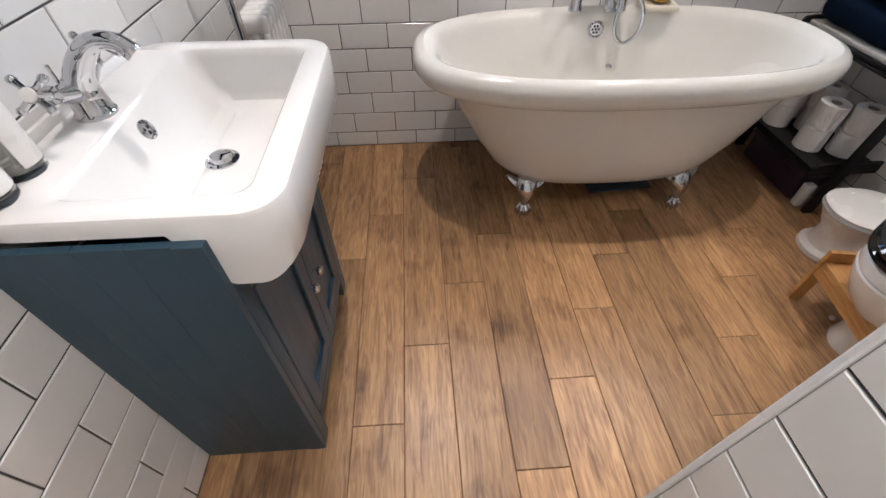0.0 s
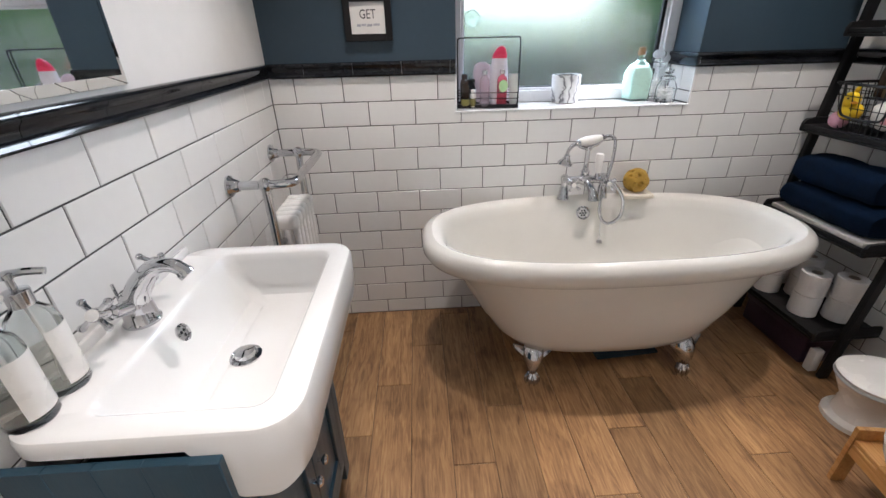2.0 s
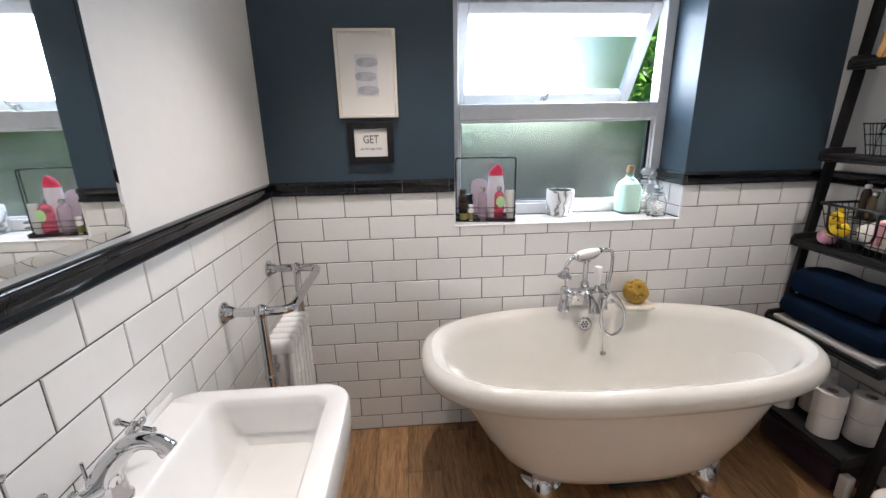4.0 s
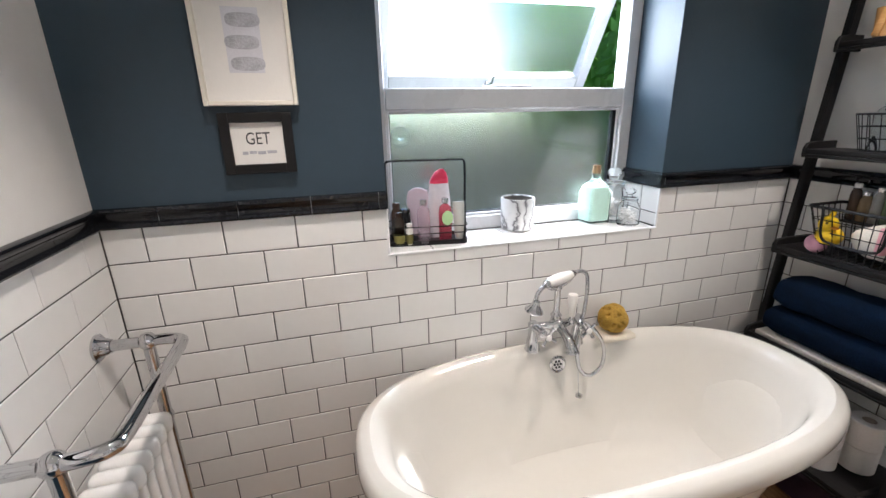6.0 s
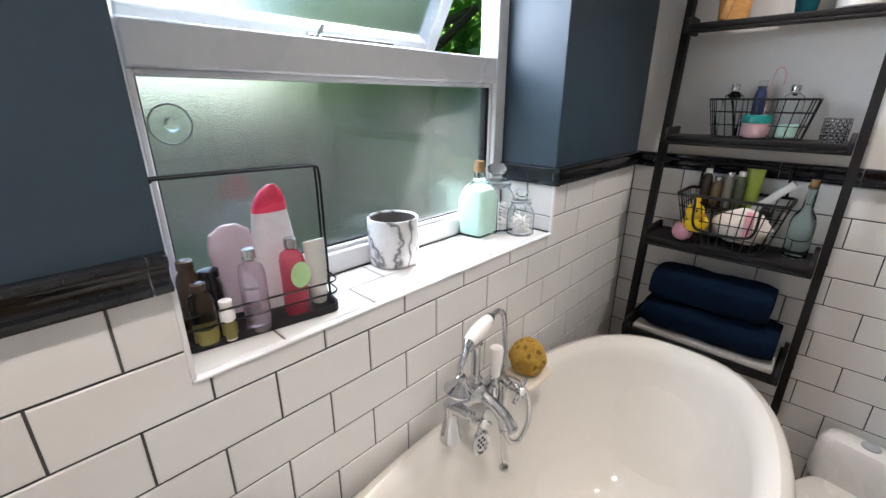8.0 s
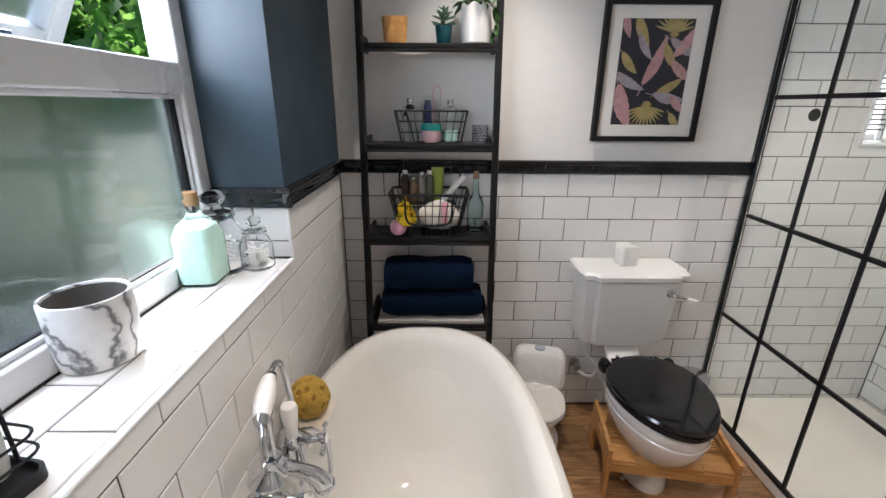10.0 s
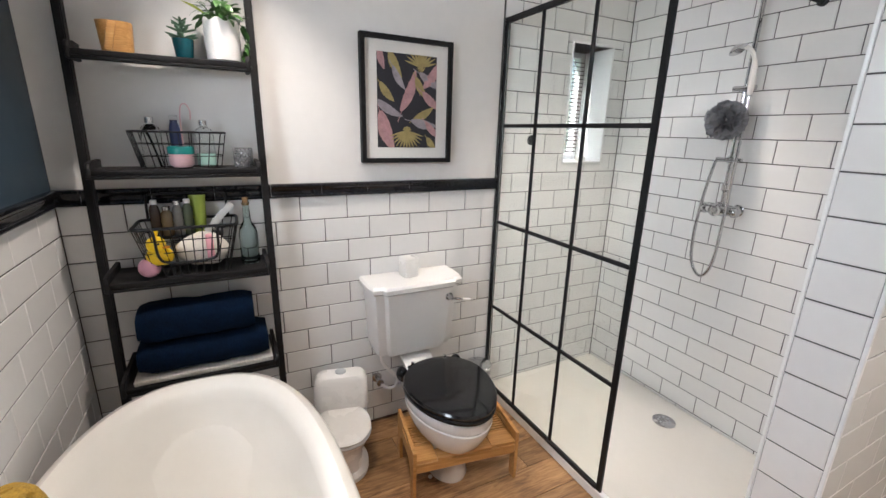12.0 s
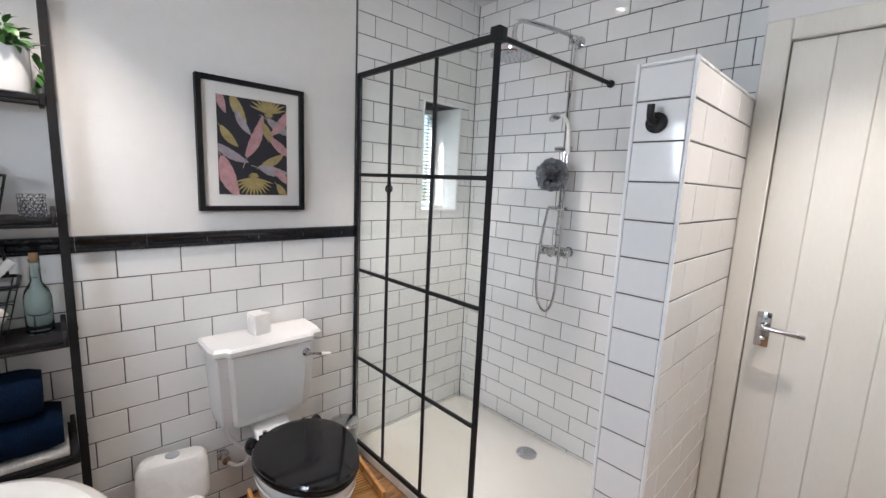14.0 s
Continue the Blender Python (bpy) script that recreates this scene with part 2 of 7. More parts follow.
def round_rect(x0, x1, y0, y1, r, z, k=6, n=6):
    """A rounded rectangle ring with k points a corner and n along each side."""
    pts = []
    cs = [(x1 - r, y1 - r, 0), (x0 + r, y1 - r, 90), (x0 + r, y0 + r, 180), (x1 - r, y0 + r, 270)]
    for ci, (cx, cy, a0) in enumerate(cs):
        arc = [Vector((cx + r * math.cos(radians(a0 + 90 * i / k)), cy + r * math.sin(radians(a0 + 90 * i / k)), z)) for i in range(k + 1)]
        pts += arc
        nx, ny, na = cs[(ci + 1) % 4]
        nxt = Vector((nx + r * math.cos(radians(na)), ny + r * math.sin(radians(na)), z))
        pts += [arc[-1].lerp(nxt, i / (n + 1)) for i in range(1, n + 1)]
    return pts


def smooth_path(pts, per=8, closed=False):
    p = [Vector(q) for q in pts]
    n = len(p)
    out = []
    for i in range(n if closed else n - 1):
        a, b, c, d = ((p[(i + k) % n] for k in (-1, 0, 1, 2)) if closed else (p[max(i - 1, 0)], p[i], p[i + 1], p[min(i + 2, n - 1)]))
        for k in range(per):
            t = k / per
            out.append(0.5 * (2 * b + (c - a) * t + (2 * a - 5 * b + 4 * c - d) * t * t + (3 * b - a - 3 * c + d) * t ** 3))
    if not closed:
        out.append(p[-1])
    return out


def sweep(pts, r, n=10, closed=False):
    """A tube along points; r is a number or one for each point."""
    pts = [Vector(p) for p in pts]
    m = len(pts)
    rs = r if isinstance(r, (list, tuple)) else [r] * m
    up = Vector((0, 0, 1))
    rings = []
    tan0 = None
    for i in range(m):
        a, b = (pts[(i - 1) % m], pts[(i + 1) % m]) if closed else (pts[max(i - 1, 0)], pts[min(i + 1, m - 1)])
        t = (b - a).normalized()
        if tan0 is None:
            side = t.cross(up if abs(t.z) < 0.9 else Vector((1, 0, 0))).normalized()
        else:
            side = (tan0.rotation_difference(t) @ side).normalized()
        tan0 = t
        o = t.cross(side)
        rings.append([pts[i] + rs[i] * (side * math.cos(2 * math.pi * k / n) + o * math.sin(2 * math.pi * k / n)) for k in range(n)])
    if closed:
        rings.append(rings[0])
        bm = loft(rings, False, False)
        bmesh.ops.remove_doubles(bm, verts=bm.verts[:], dist=1e-5)
        return bm
    return loft(rings)


def ball(r, at=(0, 0, 0), sx=1, sy=1, sz=1, u=16, v=10):
    bm = bmesh.new()
    bmesh.ops.create_uvsphere(bm, u_segments=u, v_segments=v, radius=r, matrix=Matrix.Translation(at) @ Matrix.Diagonal((sx, sy, sz, 1)))
    return bm


def moved(bm, m):
    bmesh.ops.transform(bm, matrix=m, verts=bm.verts[:])
    return bm


def wobble(bm, amp, scale, seed=0.0):
    for v in bm.verts:
        v.co += amp * noise.noise_vector(v.co * scale + Vector((seed, seed * 2, 0)))
    return bm


def text_bm(s, size, extrude=0.0005):
    cu = bpy.data.curves.new("t", 'FONT')
    cu.body, cu.size, cu.extrude, cu.align_x, cu.align_y, cu.resolution_u = s, size, extrude, 'CENTER', 'CENTER', 3
    ob = bpy.data.objects.new("t", cu)
    me = bpy.data.meshes.new_from_object(ob)
    bm = bmesh.new()
    bm.from_mesh(me)
    bpy.data.objects.remove(ob), bpy.data.curves.remove(cu), bpy.data.meshes.remove(me)
    return bm


# ---- large structure ----
DADO = 1.205                       # underside of the black dado rail
PX, PZ = 0.2025, 0.1025            # tile pitch
WIN = (0.787, 1.843, 1.05, 2.07)   # window opening in the north wall
SWIN = (-2.515, -2.235, 1.34, 1.955)  # slot window in the east wall
PIL = (0.967, 1.113, -1.775, 1.825)   # partition: x0, x1, end y, height


def structure(name, bm, mat, label, parent=None, cat=None):
    ob = part(name, bm, mat, parent, "", False)
    return tagged(ob, label, cat or name.split("_")[0], "", "structure")


def wall_with_hole(axis, face, out, a0, a1, z0, z1, hole):
    """A wall slab from its inner face outwards, with one opening through it."""
    bm = bmesh.new()
    h0, h1, hz0, hz1 = hole
    lo, hi = sorted((face, face + out))
    for p0, p1, q0, q1 in ((a0, h0, z0, z1), (h1, a1, z0, z1), (h0, h1, z0, hz0), (h0, h1, hz1, z1)):
        if p1 > p0 and q1 > q0:
            if axis == 'y':
                box(p0, p1, lo, hi, q0, q1, bm=bm)
            else:
                box(lo, hi, p0, p1, q0, q1, bm=bm)
    return bm


G = 0.003  # grout lies this far behind the tile faces
wall_north = structure("wall_north", wall_with_hole('y', G, 0.30, -0.3, W + 0.3, 0, CEIL, (WIN[0] - G, WIN[1] + G, WIN[2] - G, WIN[3])), GROUT, "tiled lower wall with grey grout under navy paint")
wall_east = structure("wall_east", wall_with_hole('x', W + G, 0.30, D - 0.3, G, 0, CEIL, (SWIN[0] - G, SWIN[1] + G, SWIN[2] - G, SWIN[3])), GROUT, "white tiled wall with grey grout")
wall_west = structure("wall_west", box(-0.30, -G, D - 0.3, G, 0, CEIL), GROUT, "white tiled lower wall with grey grout")
DOOR = (0.147, 0.897, 0.0, 1.99)
wall_south = structure("wall_south", box(PIL[0] + G, W + 0.3, D - G - 0.30, D - G, 0, CEIL), GROUT, "white tiled shower wall with grey grout")
wall_door = structure("wall_south_door", wall_with_hole('y', DY, -0.12, -G, PIL[0] + G, 0, CEIL, (DOOR[0], DOOR[1], 0.0, DOOR[3])), WHITE_WALL, "white painted wall round the door", cat="wall")
floor = structure("floor", box(-0.3, W + 0.3, D - 0.3, 0.3, -0.12, -0.003), FLOOR_GROUT, "wood-look plank tile floor")
ceiling = structure("ceiling", box(-0.3, W + 0.3, D - 0.3, 0.3, CEIL, CEIL + 0.15), CEIL_M, "plain white painted ceiling")
partition = structure("partition_wall", box(PIL[0] + G, PIL[1] - G, D - G + 0.002, PIL[2] - G, 0, PIL[3] - 0.012), GROUT, "low white tiled partition wall beside the shower", cat="wall")

# painted plaster above the dado, 2 mm proud of the grout plane
T = 0.062  # height of the dado rail


def sheet(x0, x1, y0, y1, z0, z1, mat, label, name):
    return structure(name, box(x0, x1, y0, y1, z0, z1), mat, label, cat="wall")


zt = DADO + T - 0.01
sheet(-0.001, WIN[0], 0.001, 0.05, zt, CEIL, NAVY, "navy painted plaster wall", "wall_north_paint")
sheet(WIN[1], W + 0.001, 0.001, 0.05, zt, CEIL, NAVY, "navy painted plaster wall", "wall_north_paint")
sheet(WIN[0] - 0.0005, WIN[1] + 0.0005, 0.0015, 0.05, WIN[3] - 0.0005, CEIL, NAVY, "navy painted plaster over the window", "wall_north_paint")
# window reveals in navy
sheet(WIN[1] - 0.0015, WIN[1] + 0.02, 0.0020, 0.292, zt, WIN[3], NAVY, "navy painted window reveal", "window_reveal")
sheet(WIN[0] - 0.02, WIN[0] + 0.0015, 0.0020, 0.292, zt, WIN[3], NAVY, "navy painted window reveal", "window_reveal")
sheet(WIN[0], WIN[1], 0.0020, 0.292, WIN[3] - 0.003, WIN[3] + 0.02, NAVY, "navy painted window head", "window_reveal")
sheet(-0.05, -0.001, DY, 0.0005, zt, CEIL, WHITE_WALL, "white painted plaster wall", "wall_west_paint")
sheet(W + 0.001, W + 0.05, SCREEN_Y + 0.02, 0.0005, zt, CEIL, WHITE_WALL, "white painted plaster wall", "wall_east_paint")

# sill: white marbled slab edge and tiles
window_sill = structure("window_sill", box(WIN[0], WIN[1], 0.0035, 0.215, WIN[2] - 0.03, WIN[2] - 0.004), GROUT, "white tiled window sill", cat="window sill")

# ---- window ----
WY = 0.205  # inner face of the window frame


def bars(rects, y0, y1, bevel=0.004):
    bm = bmesh.new()
    for x0, x1, z0, z1 in rects:
        box(x0, x1, y0, y1, z0, z1, bevel, 1, bm)
    return bm


window_1 = thing("window_1", (0, 0, 0), label="white plastic window with an open top sash and obscured glass", category="window", kind="structure")
x0, x1, z0, z1 = WIN
fr = part("window_frame", bars([(x0, x0 + 0.045, z0, z1), (x1 - 0.052, x1, z0, z1), (x0 + 0.045, x1 - 0.052, z0, z0 + 0.055), (x0 + 0.045, x1 - 0.052, z1 - 0.05, z1), (x0 + 0.045, x1 - 0.052, 1.505, 1.578)], WY, WY + 0.07), UPVC, window_1)
part("glazing_bead", bars([(x0 + 0.045, x0 + 0.057, z0 + 0.055, 1.505), (x1 - 0.064, x1 - 0.052, z0 + 0.055, 1.505), (x0 + 0.057, x1 - 0.064, z0 + 0.055, z0 + 0.067), (x0 + 0.057, x1 - 0.064, 1.493, 1.505)], WY + 0.012, WY + 0.05, 0.003), UPVC, window_1)
part("rubber_seal", bars([(x0 + 0.057, x0 + 0.060, z0 + 0.067, 1.493), (x1 - 0.078, x1 - 0.064, z0 + 0.067, 1.493), (x0 + 0.060, x1 - 0.078, z0 + 0.067, z0 + 0.071)], WY + 0.02, WY + 0.046, 0), BLACK_METAL, window_1)
inner = part("pane", box(x0 + 0.055, x1 - 0.062, WY + 0.0235, WY + 0.0265, z0 + 0.065, 1.497), CLEAR, window_1, "clear inner pane")
inner.visible_shadow = False
pane = part("pane", box(x0 + 0.055, x1 - 0.062, WY + 0.028, WY + 0.036, z0 + 0.065, 1.497), OBSCURE, window_1, "frosted obscured pane")
pane.visible_shadow = False
# top sash, hung at its head and pushed out
SW, SH = (x1 - 0.057) - (x0 + 0.05), 0.49
sash = part("sash", bars([(-SW / 2, -SW / 2 + 0.05, -SH, 0), (SW / 2 - 0.05, SW / 2, -SH, 0), (-SW / 2 + 0.05, SW / 2 - 0.05, -SH, -SH + 0.055), (-SW / 2 + 0.05, SW / 2 - 0.05, -0.05, 0)], -0.02, 0.035), UPVC, window_1)
sash.matrix_world = pose((x0 + x1 - 0.007) / 2, WY + 0.045, 2.018, 31, 0, 0)
sp = part("sash_pane", box(-SW / 2 + 0.045, SW / 2 - 0.045, 0.006, 0.014, -SH + 0.05, -0.045), OBSCURE, sash, "frosted obscured pane")
h = box(-0.014, 0.014, -0.034, -0.02, -SH + 0.012, -SH + 0.045, 0.003)
join(h, sweep(smooth_path([(0, -0.03, -SH + 0.03), (0.004, -0.05, -SH + 0.045), (0.008, -0.055, -SH + 0.085)]), 0.006))
part("sash_handle", h, CHROME, sash, "small chrome window handle")
stay = box(-0.10, 0.10, WY - 0.006, WY + 0.004, 1.579, 1.588, 0.002)
part("casement_stay", moved(stay, Matrix.Translation((1.30, 0.03, 0))), CHROME, window_1)

# slot window in the shower
window_2 = thing("window_2", (0, 0, 0), label="narrow white slot window with a dark slatted blind", category="window", kind="structure")
y0, y1, z0, z1 = SWIN
bm = bmesh.new()
for a0, a1, b0, b1 in ((y0, y0 + 0.03, z0, z1), (y1 - 0.03, y1, z0, z1), (y0 + 0.03, y1 - 0.03, z0, z0 + 0.03), (y0 + 0.03, y1 - 0.03, z1 - 0.03, z1)):
    box(W + 0.20, W + 0.25, a0, a1, b0, b1, 0.003, 1, bm)
part("window_frame", bm, UPVC, window_2)
pane = part("pane", box(W + 0.222, W + 0.228, y0 + 0.028, y1 - 0.028, z0 + 0.028, z1 - 0.028), OBSCURE, window_2, "frosted obscured pane")
pane.visible_shadow = False
bm = bmesh.new()
for a0, a1, b0, b1 in ((W + 0.0, W + 0.2, y0 - 0.002, y0), (W, W + 0.2, y1, y1 + 0.002)):
    box(a0, a1, b0, b1, z0, z1, bm=bm)
box(W, W + 0.2, y0, y1, z0 - 0.002, z0, bm=bm)
box(W, W + 0.2, y0, y1, z1, z1 + 0.002, bm=bm)
part("window_lining", bm, TRIM, window_2)
bm = bmesh.new()
for a0, a1, b0, b1 in ((y0 - 0.012, y0, z0 - 0.012, z1 + 0.012), (y1, y1 + 0.012, z0 - 0.012, z1 + 0.012), (y0, y1, z0 - 0.012, z0), (y0, y1, z1, z1 + 0.012)):
    box(W - 0.006, W + 0.004, a0, a1, b0, b1, 0.002, 1, bm)
part("trim", bm, TRIM, window_2)

# ---- door ----
door_1 = thing("door_1", (0, 0, 0), label="closed white painted plank door with a chrome lever handle", category="door", kind="structure")
DM = M("white_door_paint", (0.75, 0.725, 0.66), 0.42, var=0.03, scale=3, bump=0.1, bscale=60, stretch=(4, 4, 1))
dx0, dx1 = DOOR[0] + 0.004, DOOR[1] - 0.004
NPL = 7
pw = (dx1 - dx0) / NPL
bm0 = box(0.0003, pw - 0.0003, DY - 0.045, DY - 0.004, 0.006, DOOR[3] - 0.004, 0.0025, 1)
plank_me = mesh_of("plank", bm0, False)
plank_me.materials.append(DM)
for i in range(NPL):
    o = new("plank", plank_me)
    o.location.x = dx0 + i * pw
    o.parent = door_1
HX, HZ = dx1 - 0.045, 1.055
hp = box(HX - 0.020, HX + 0.020, DY - 0.004, DY + 0.004, HZ - 0.06, HZ + 0.06, 0.002)
hd = part("door_handle", hp, CHROME, door_1, "chrome lever on a square plate")
lv = sweep(smooth_path([(HX, DY + 0.002, HZ + 0.016), (HX, DY + 0.040, HZ + 0.016), (HX - 0.020, DY + 0.047, HZ + 0.016), (HX - 0.115, DY + 0.045, HZ + 0.012)]), 0.0085)
part("lever", lv, CHROME, hd)
part("thumb_turn", moved(lathe([(0.011, 0), (0.011, 0.005), (0.006, 0.007), (0.001, 0.007)], 18), pose(HX, DY + 0.0035, HZ - 0.033, -90, 0, 0)), CHROME, hd, "round chrome thumb turn")
bm = bmesh.new()
for zc in (HZ - 0.048, HZ + 0.048):
    join(bm, lathe([(0.0035, 0), (0.003, 0.0012), (0.001, 0.0014)], 10), pose(HX, DY + 0.0038, zc, -90, 0, 0))
part("plate_screw", bm, STEEL, hd)
bm = bmesh.new()
box(DOOR[1] - 0.001, PIL[0] - 0.001, DY - 0.001, DY + 0.014, 0, DOOR[3] + 0.065, 0.004, 1, bm)
box(DOOR[0] - 0.068, DOOR[0] + 0.001, DY - 0.001, DY + 0.014, 0, DOOR[3] + 0.065, 0.004, 1, bm)
box(DOOR[0] + 0.001, DOOR[1] - 0.001, DY - 0.001, DY + 0.014, DOOR[3] - 0.001, DOOR[3] + 0.065, 0.004, 1, bm)
part("architrave", bm, DM, door_1)
# unseen block added behind the planks; its black colour gives the darkness there
bm = box(DOOR[0] - 0.02, DOOR[1] + 0.02, DY - 0.20, DY - 0.05, 0, DOOR[3] + 0.02)
part("door_lining", bm, BLACK_WOOD, door_1, "black block added to close the opening behind the door")

# recessed downlights
LAMP_GLASS, n_, l_, p_ = nt("lamp_glass")
p_.inputs["Emission Color"].default_value, p_.inputs["Emission Strength"].default_value = (1, 0.88, 0.72, 1), 25
first = None
for sx, sy in SPOTS:
    if first is None:
        first = thing("downlight", (sx, sy, CEIL), label="round white recessed ceiling downlight, lit", category="downlight", group="ceiling downlights")
        part("bezel", lathe([(0.042, 0.0), (0.042, -0.006), (0.036, -0.008), (0.030, -0.004), (0.030, 0.0)], 24), TRIM, first)
        part("bulb", lathe([(0.028, -0.001), (0.028, -0.004), (0.001, -0.004)], 20), LAMP_GLASS, first)
    else:
        copy_thing(first, pose(sx, sy, CEIL))

# ---- shower tray and screen ----
SX0 = PIL[1]
tray = thing("shower_tray", (0, 0, 0), label="large flat white shower tray with a round drain", category="shower tray")
a = round_rect(SX0 + 0.002, W - 0.002, D + 0.002, SCREEN_Y - 0.045 + 0.03, 0.02, 0)
rings = [[Vector((p.x, p.y, 0.001)) for p in a], [Vector((p.x, p.y, 0.036)) for p in a]]
for inset, zz in ((0.006, 0.042), (0.05, 0.042), (0.075, 0.030)):
    rings.append(round_rect(SX0 + 0.002 + inset, W - 0.002 - inset, D + 0.002 + inset, SCREEN_Y - 0.015 - inset, 0.02, zz))
rings.append(round_rect(SX0 + 0.4, W - 0.4, D + 0.25, SCREEN_Y - 0.3, 0.02, 0.026))
part("tray", loft(rings), ACRYLIC, tray)
dr = part("drain", lathe([(0.056, 0), (0.056, 0.004), (0.05, 0.0065), (0.001, 0.008)], 32, 1.805, -2.48), STEEL, tray, "round chrome drain cover")
dr.location.z = 0.030
bm = bmesh.new()
for k in range(8):
    t = k * math.pi / 4
    join(bm, lathe([(0.006, 0), (0.006, 0.0012), (0.001, 0.0013)], 8, 1.805 + 0.028 * math.cos(t), -2.48 + 0.028 * math.sin(t)))
part("slot", bm, GREY_PLASTIC, dr).location.z = 0.0068

SXE = 1.612  # free end of the screen
screen = thing("shower_screen", (0, 0, 0), label="black metal grid shower screen with clear glass", category="shower screen")
ZB, ZT = 0.045, 2.015


def sbar(name, x0, x1, z0, z1, dep=0.022):
    part(name, box(x0, x1, SCREEN_Y - dep / 2, SCREEN_Y + dep / 2, z0, z1, 0.002, 1), BLACK_METAL, screen)


sbar("wall_profile", W - 0.022, W - 0.001, ZB, ZT)
sbar("end_post", SXE - 0.011, SXE + 0.0145, ZB, ZT + 0.012, 0.012)
sbar("top_rail", SXE + 0.014, W - 0.022, ZT - 0.024, ZT)
sbar("bottom_rail", SXE + 0.014, W - 0.022, ZB, ZB + 0.018)
for zc in (0.545, 1.03, 1.522):
    sbar("cross_bar", SXE + 0.014, W - 0.022, zc - 0.0085, zc + 0.0085, 0.014)
for xc in (1.925, 2.225):
    sbar("upright_bar", xc - 0.0075, xc + 0.0075, ZB + 0.018, ZT - 0.024, 0.014)
xs = [SXE + 0.014, 1.925, 2.225, W - 0.022]
zs = [ZB + 0.018, 0.545, 1.03, 1.522, ZT - 0.024]
for i in range(3):
    for j in range(4):
        g = part("pane", box(xs[i], xs[i + 1], SCREEN_Y - 0.003, SCREEN_Y + 0.003, zs[j], zs[j + 1]), SCREEN_GLASS, screen)
        g.visible_shadow = False
join_bar = sweep([(SXE, SCREEN_Y, ZT - 0.01), (SXE, D + 0.002, ZT - 0.01)], 0.010, 12)
part("support_bar", join_bar, BLACK_METAL, screen, "black bar from the screen to the wall")
part("corner_cap", box(SXE - 0.022, SXE + 0.022, SCREEN_Y - 0.022, SCREEN_Y + 0.022, ZT - 0.032, ZT + 0.018, 0.004), BLACK_METAL, screen)
part("wall_flange", lathe([(0.018, 0), (0.018, 0.012), (0.011, 0.016)], 20), BLACK_METAL, screen).matrix_world = pose(SXE, D + 0.001, ZT - 0.01, -90, 0, 0)


# ---- washbasin corner ----
BZ = 0.862  # basin rim height
VY0, VY1 = -1.515, -0.925
VX = 0.318
vanity = thing("vanity_unit", (0, 0, 0), label="dark blue painted vanity cabinet with two panelled doors", category="vanity unit")
part("carcass", box(0.002, VX - 0.022, VY0 + 0.018, VY1 - 0.018, 0.07, BZ - 0.175, 0.002), BLUE_CAB, vanity)


def boarded_side(y, top):
    """Upright boards and a front stile closing one side of the cabinet."""
    n = 4
    w = (VX - 0.045) / n
    for i in range(n):
        part("side_board", box(0.002 + i * w, 0.002 + (i + 1) * w - 0.0004, y + 0.002, y + 0.016, 0.0, top, 0.0006, 1), BLUE_CAB, vanity)
    part("side_stile", box(VX - 0.045, VX - 0.001, y, y + 0.018, 0.0, top, 0.0015, 1), BLUE_CAB, vanity)


boarded_side(VY0, BZ - 0.044)
boarded_side(VY1 - 0.018, BZ - 0.14)
bm = box(VX - 0.024, VX, VY0 + 0.018, VY0 + 0.055, 0.0, 0.72, 0.002)
box(VX - 0.024, VX, VY1 - 0.055, VY1 - 0.018, 0.0, 0.72, 0.002, bm=bm)
box(VX - 0.024, VX, VY0 + 0.055, VY1 - 0.055, 0.655, 0.72, 0.002, bm=bm)
box(VX - 0.024, VX, VY0 + 0.055, VY1 - 0.055, 0.075, 0.115, 0.002, bm=bm)
part("face_frame", bm, BLUE_CAB, vanity)
mid = (VY0 + VY1) / 2
for ya, yb, ky in ((VY0 + 0.057, mid - 0.0015, mid - 0.03), (mid + 0.0015, VY1 - 0.057, mid + 0.03)):
    bm = bmesh.new()
    for a, b, c, d in ((ya, ya + 0.05, 0.118, 0.652), (yb - 0.05, yb, 0.118, 0.652), (ya + 0.05, yb - 0.05, 0.118, 0.17), (ya + 0.05, yb - 0.05, 0.60, 0.652)):
        box(VX - 0.018, VX + 0.002, a, b, c, d, 0.0025, 1, bm)
    box(VX - 0.014, VX - 0.008, ya + 0.048, yb - 0.048, 0.168, 0.602, bm=bm)
    d = part("door", bm, BLUE_CAB, vanity)
    k = part("knob", lathe([(0.006, 0), (0.005, 0.012), (0.012, 0.016), (0.014, 0.022), (0.010, 0.027), (0.001, 0.028)], 16), CHROME, d, "small chrome knob")
    k.matrix_world = pose(VX + 0.001, ky, 0.385, 0, 90, 0)

basin = thing("washbasin", (0, 0, 0), label="white ceramic basin with deep rounded front apron", category="washbasin")
BX1, BY0, BY1 = 0.430, -1.50, -0.890


def zbot(x):
    t = min(max((x - 0.265) / 0.05, 0), 1)
    t = t * t * (3 - 2 * t)
    r = max(0, (x - 0.36) / 0.08)
    return BZ - 0.050 - 0.110 * t + 0.05 * min(r, 1) ** 2


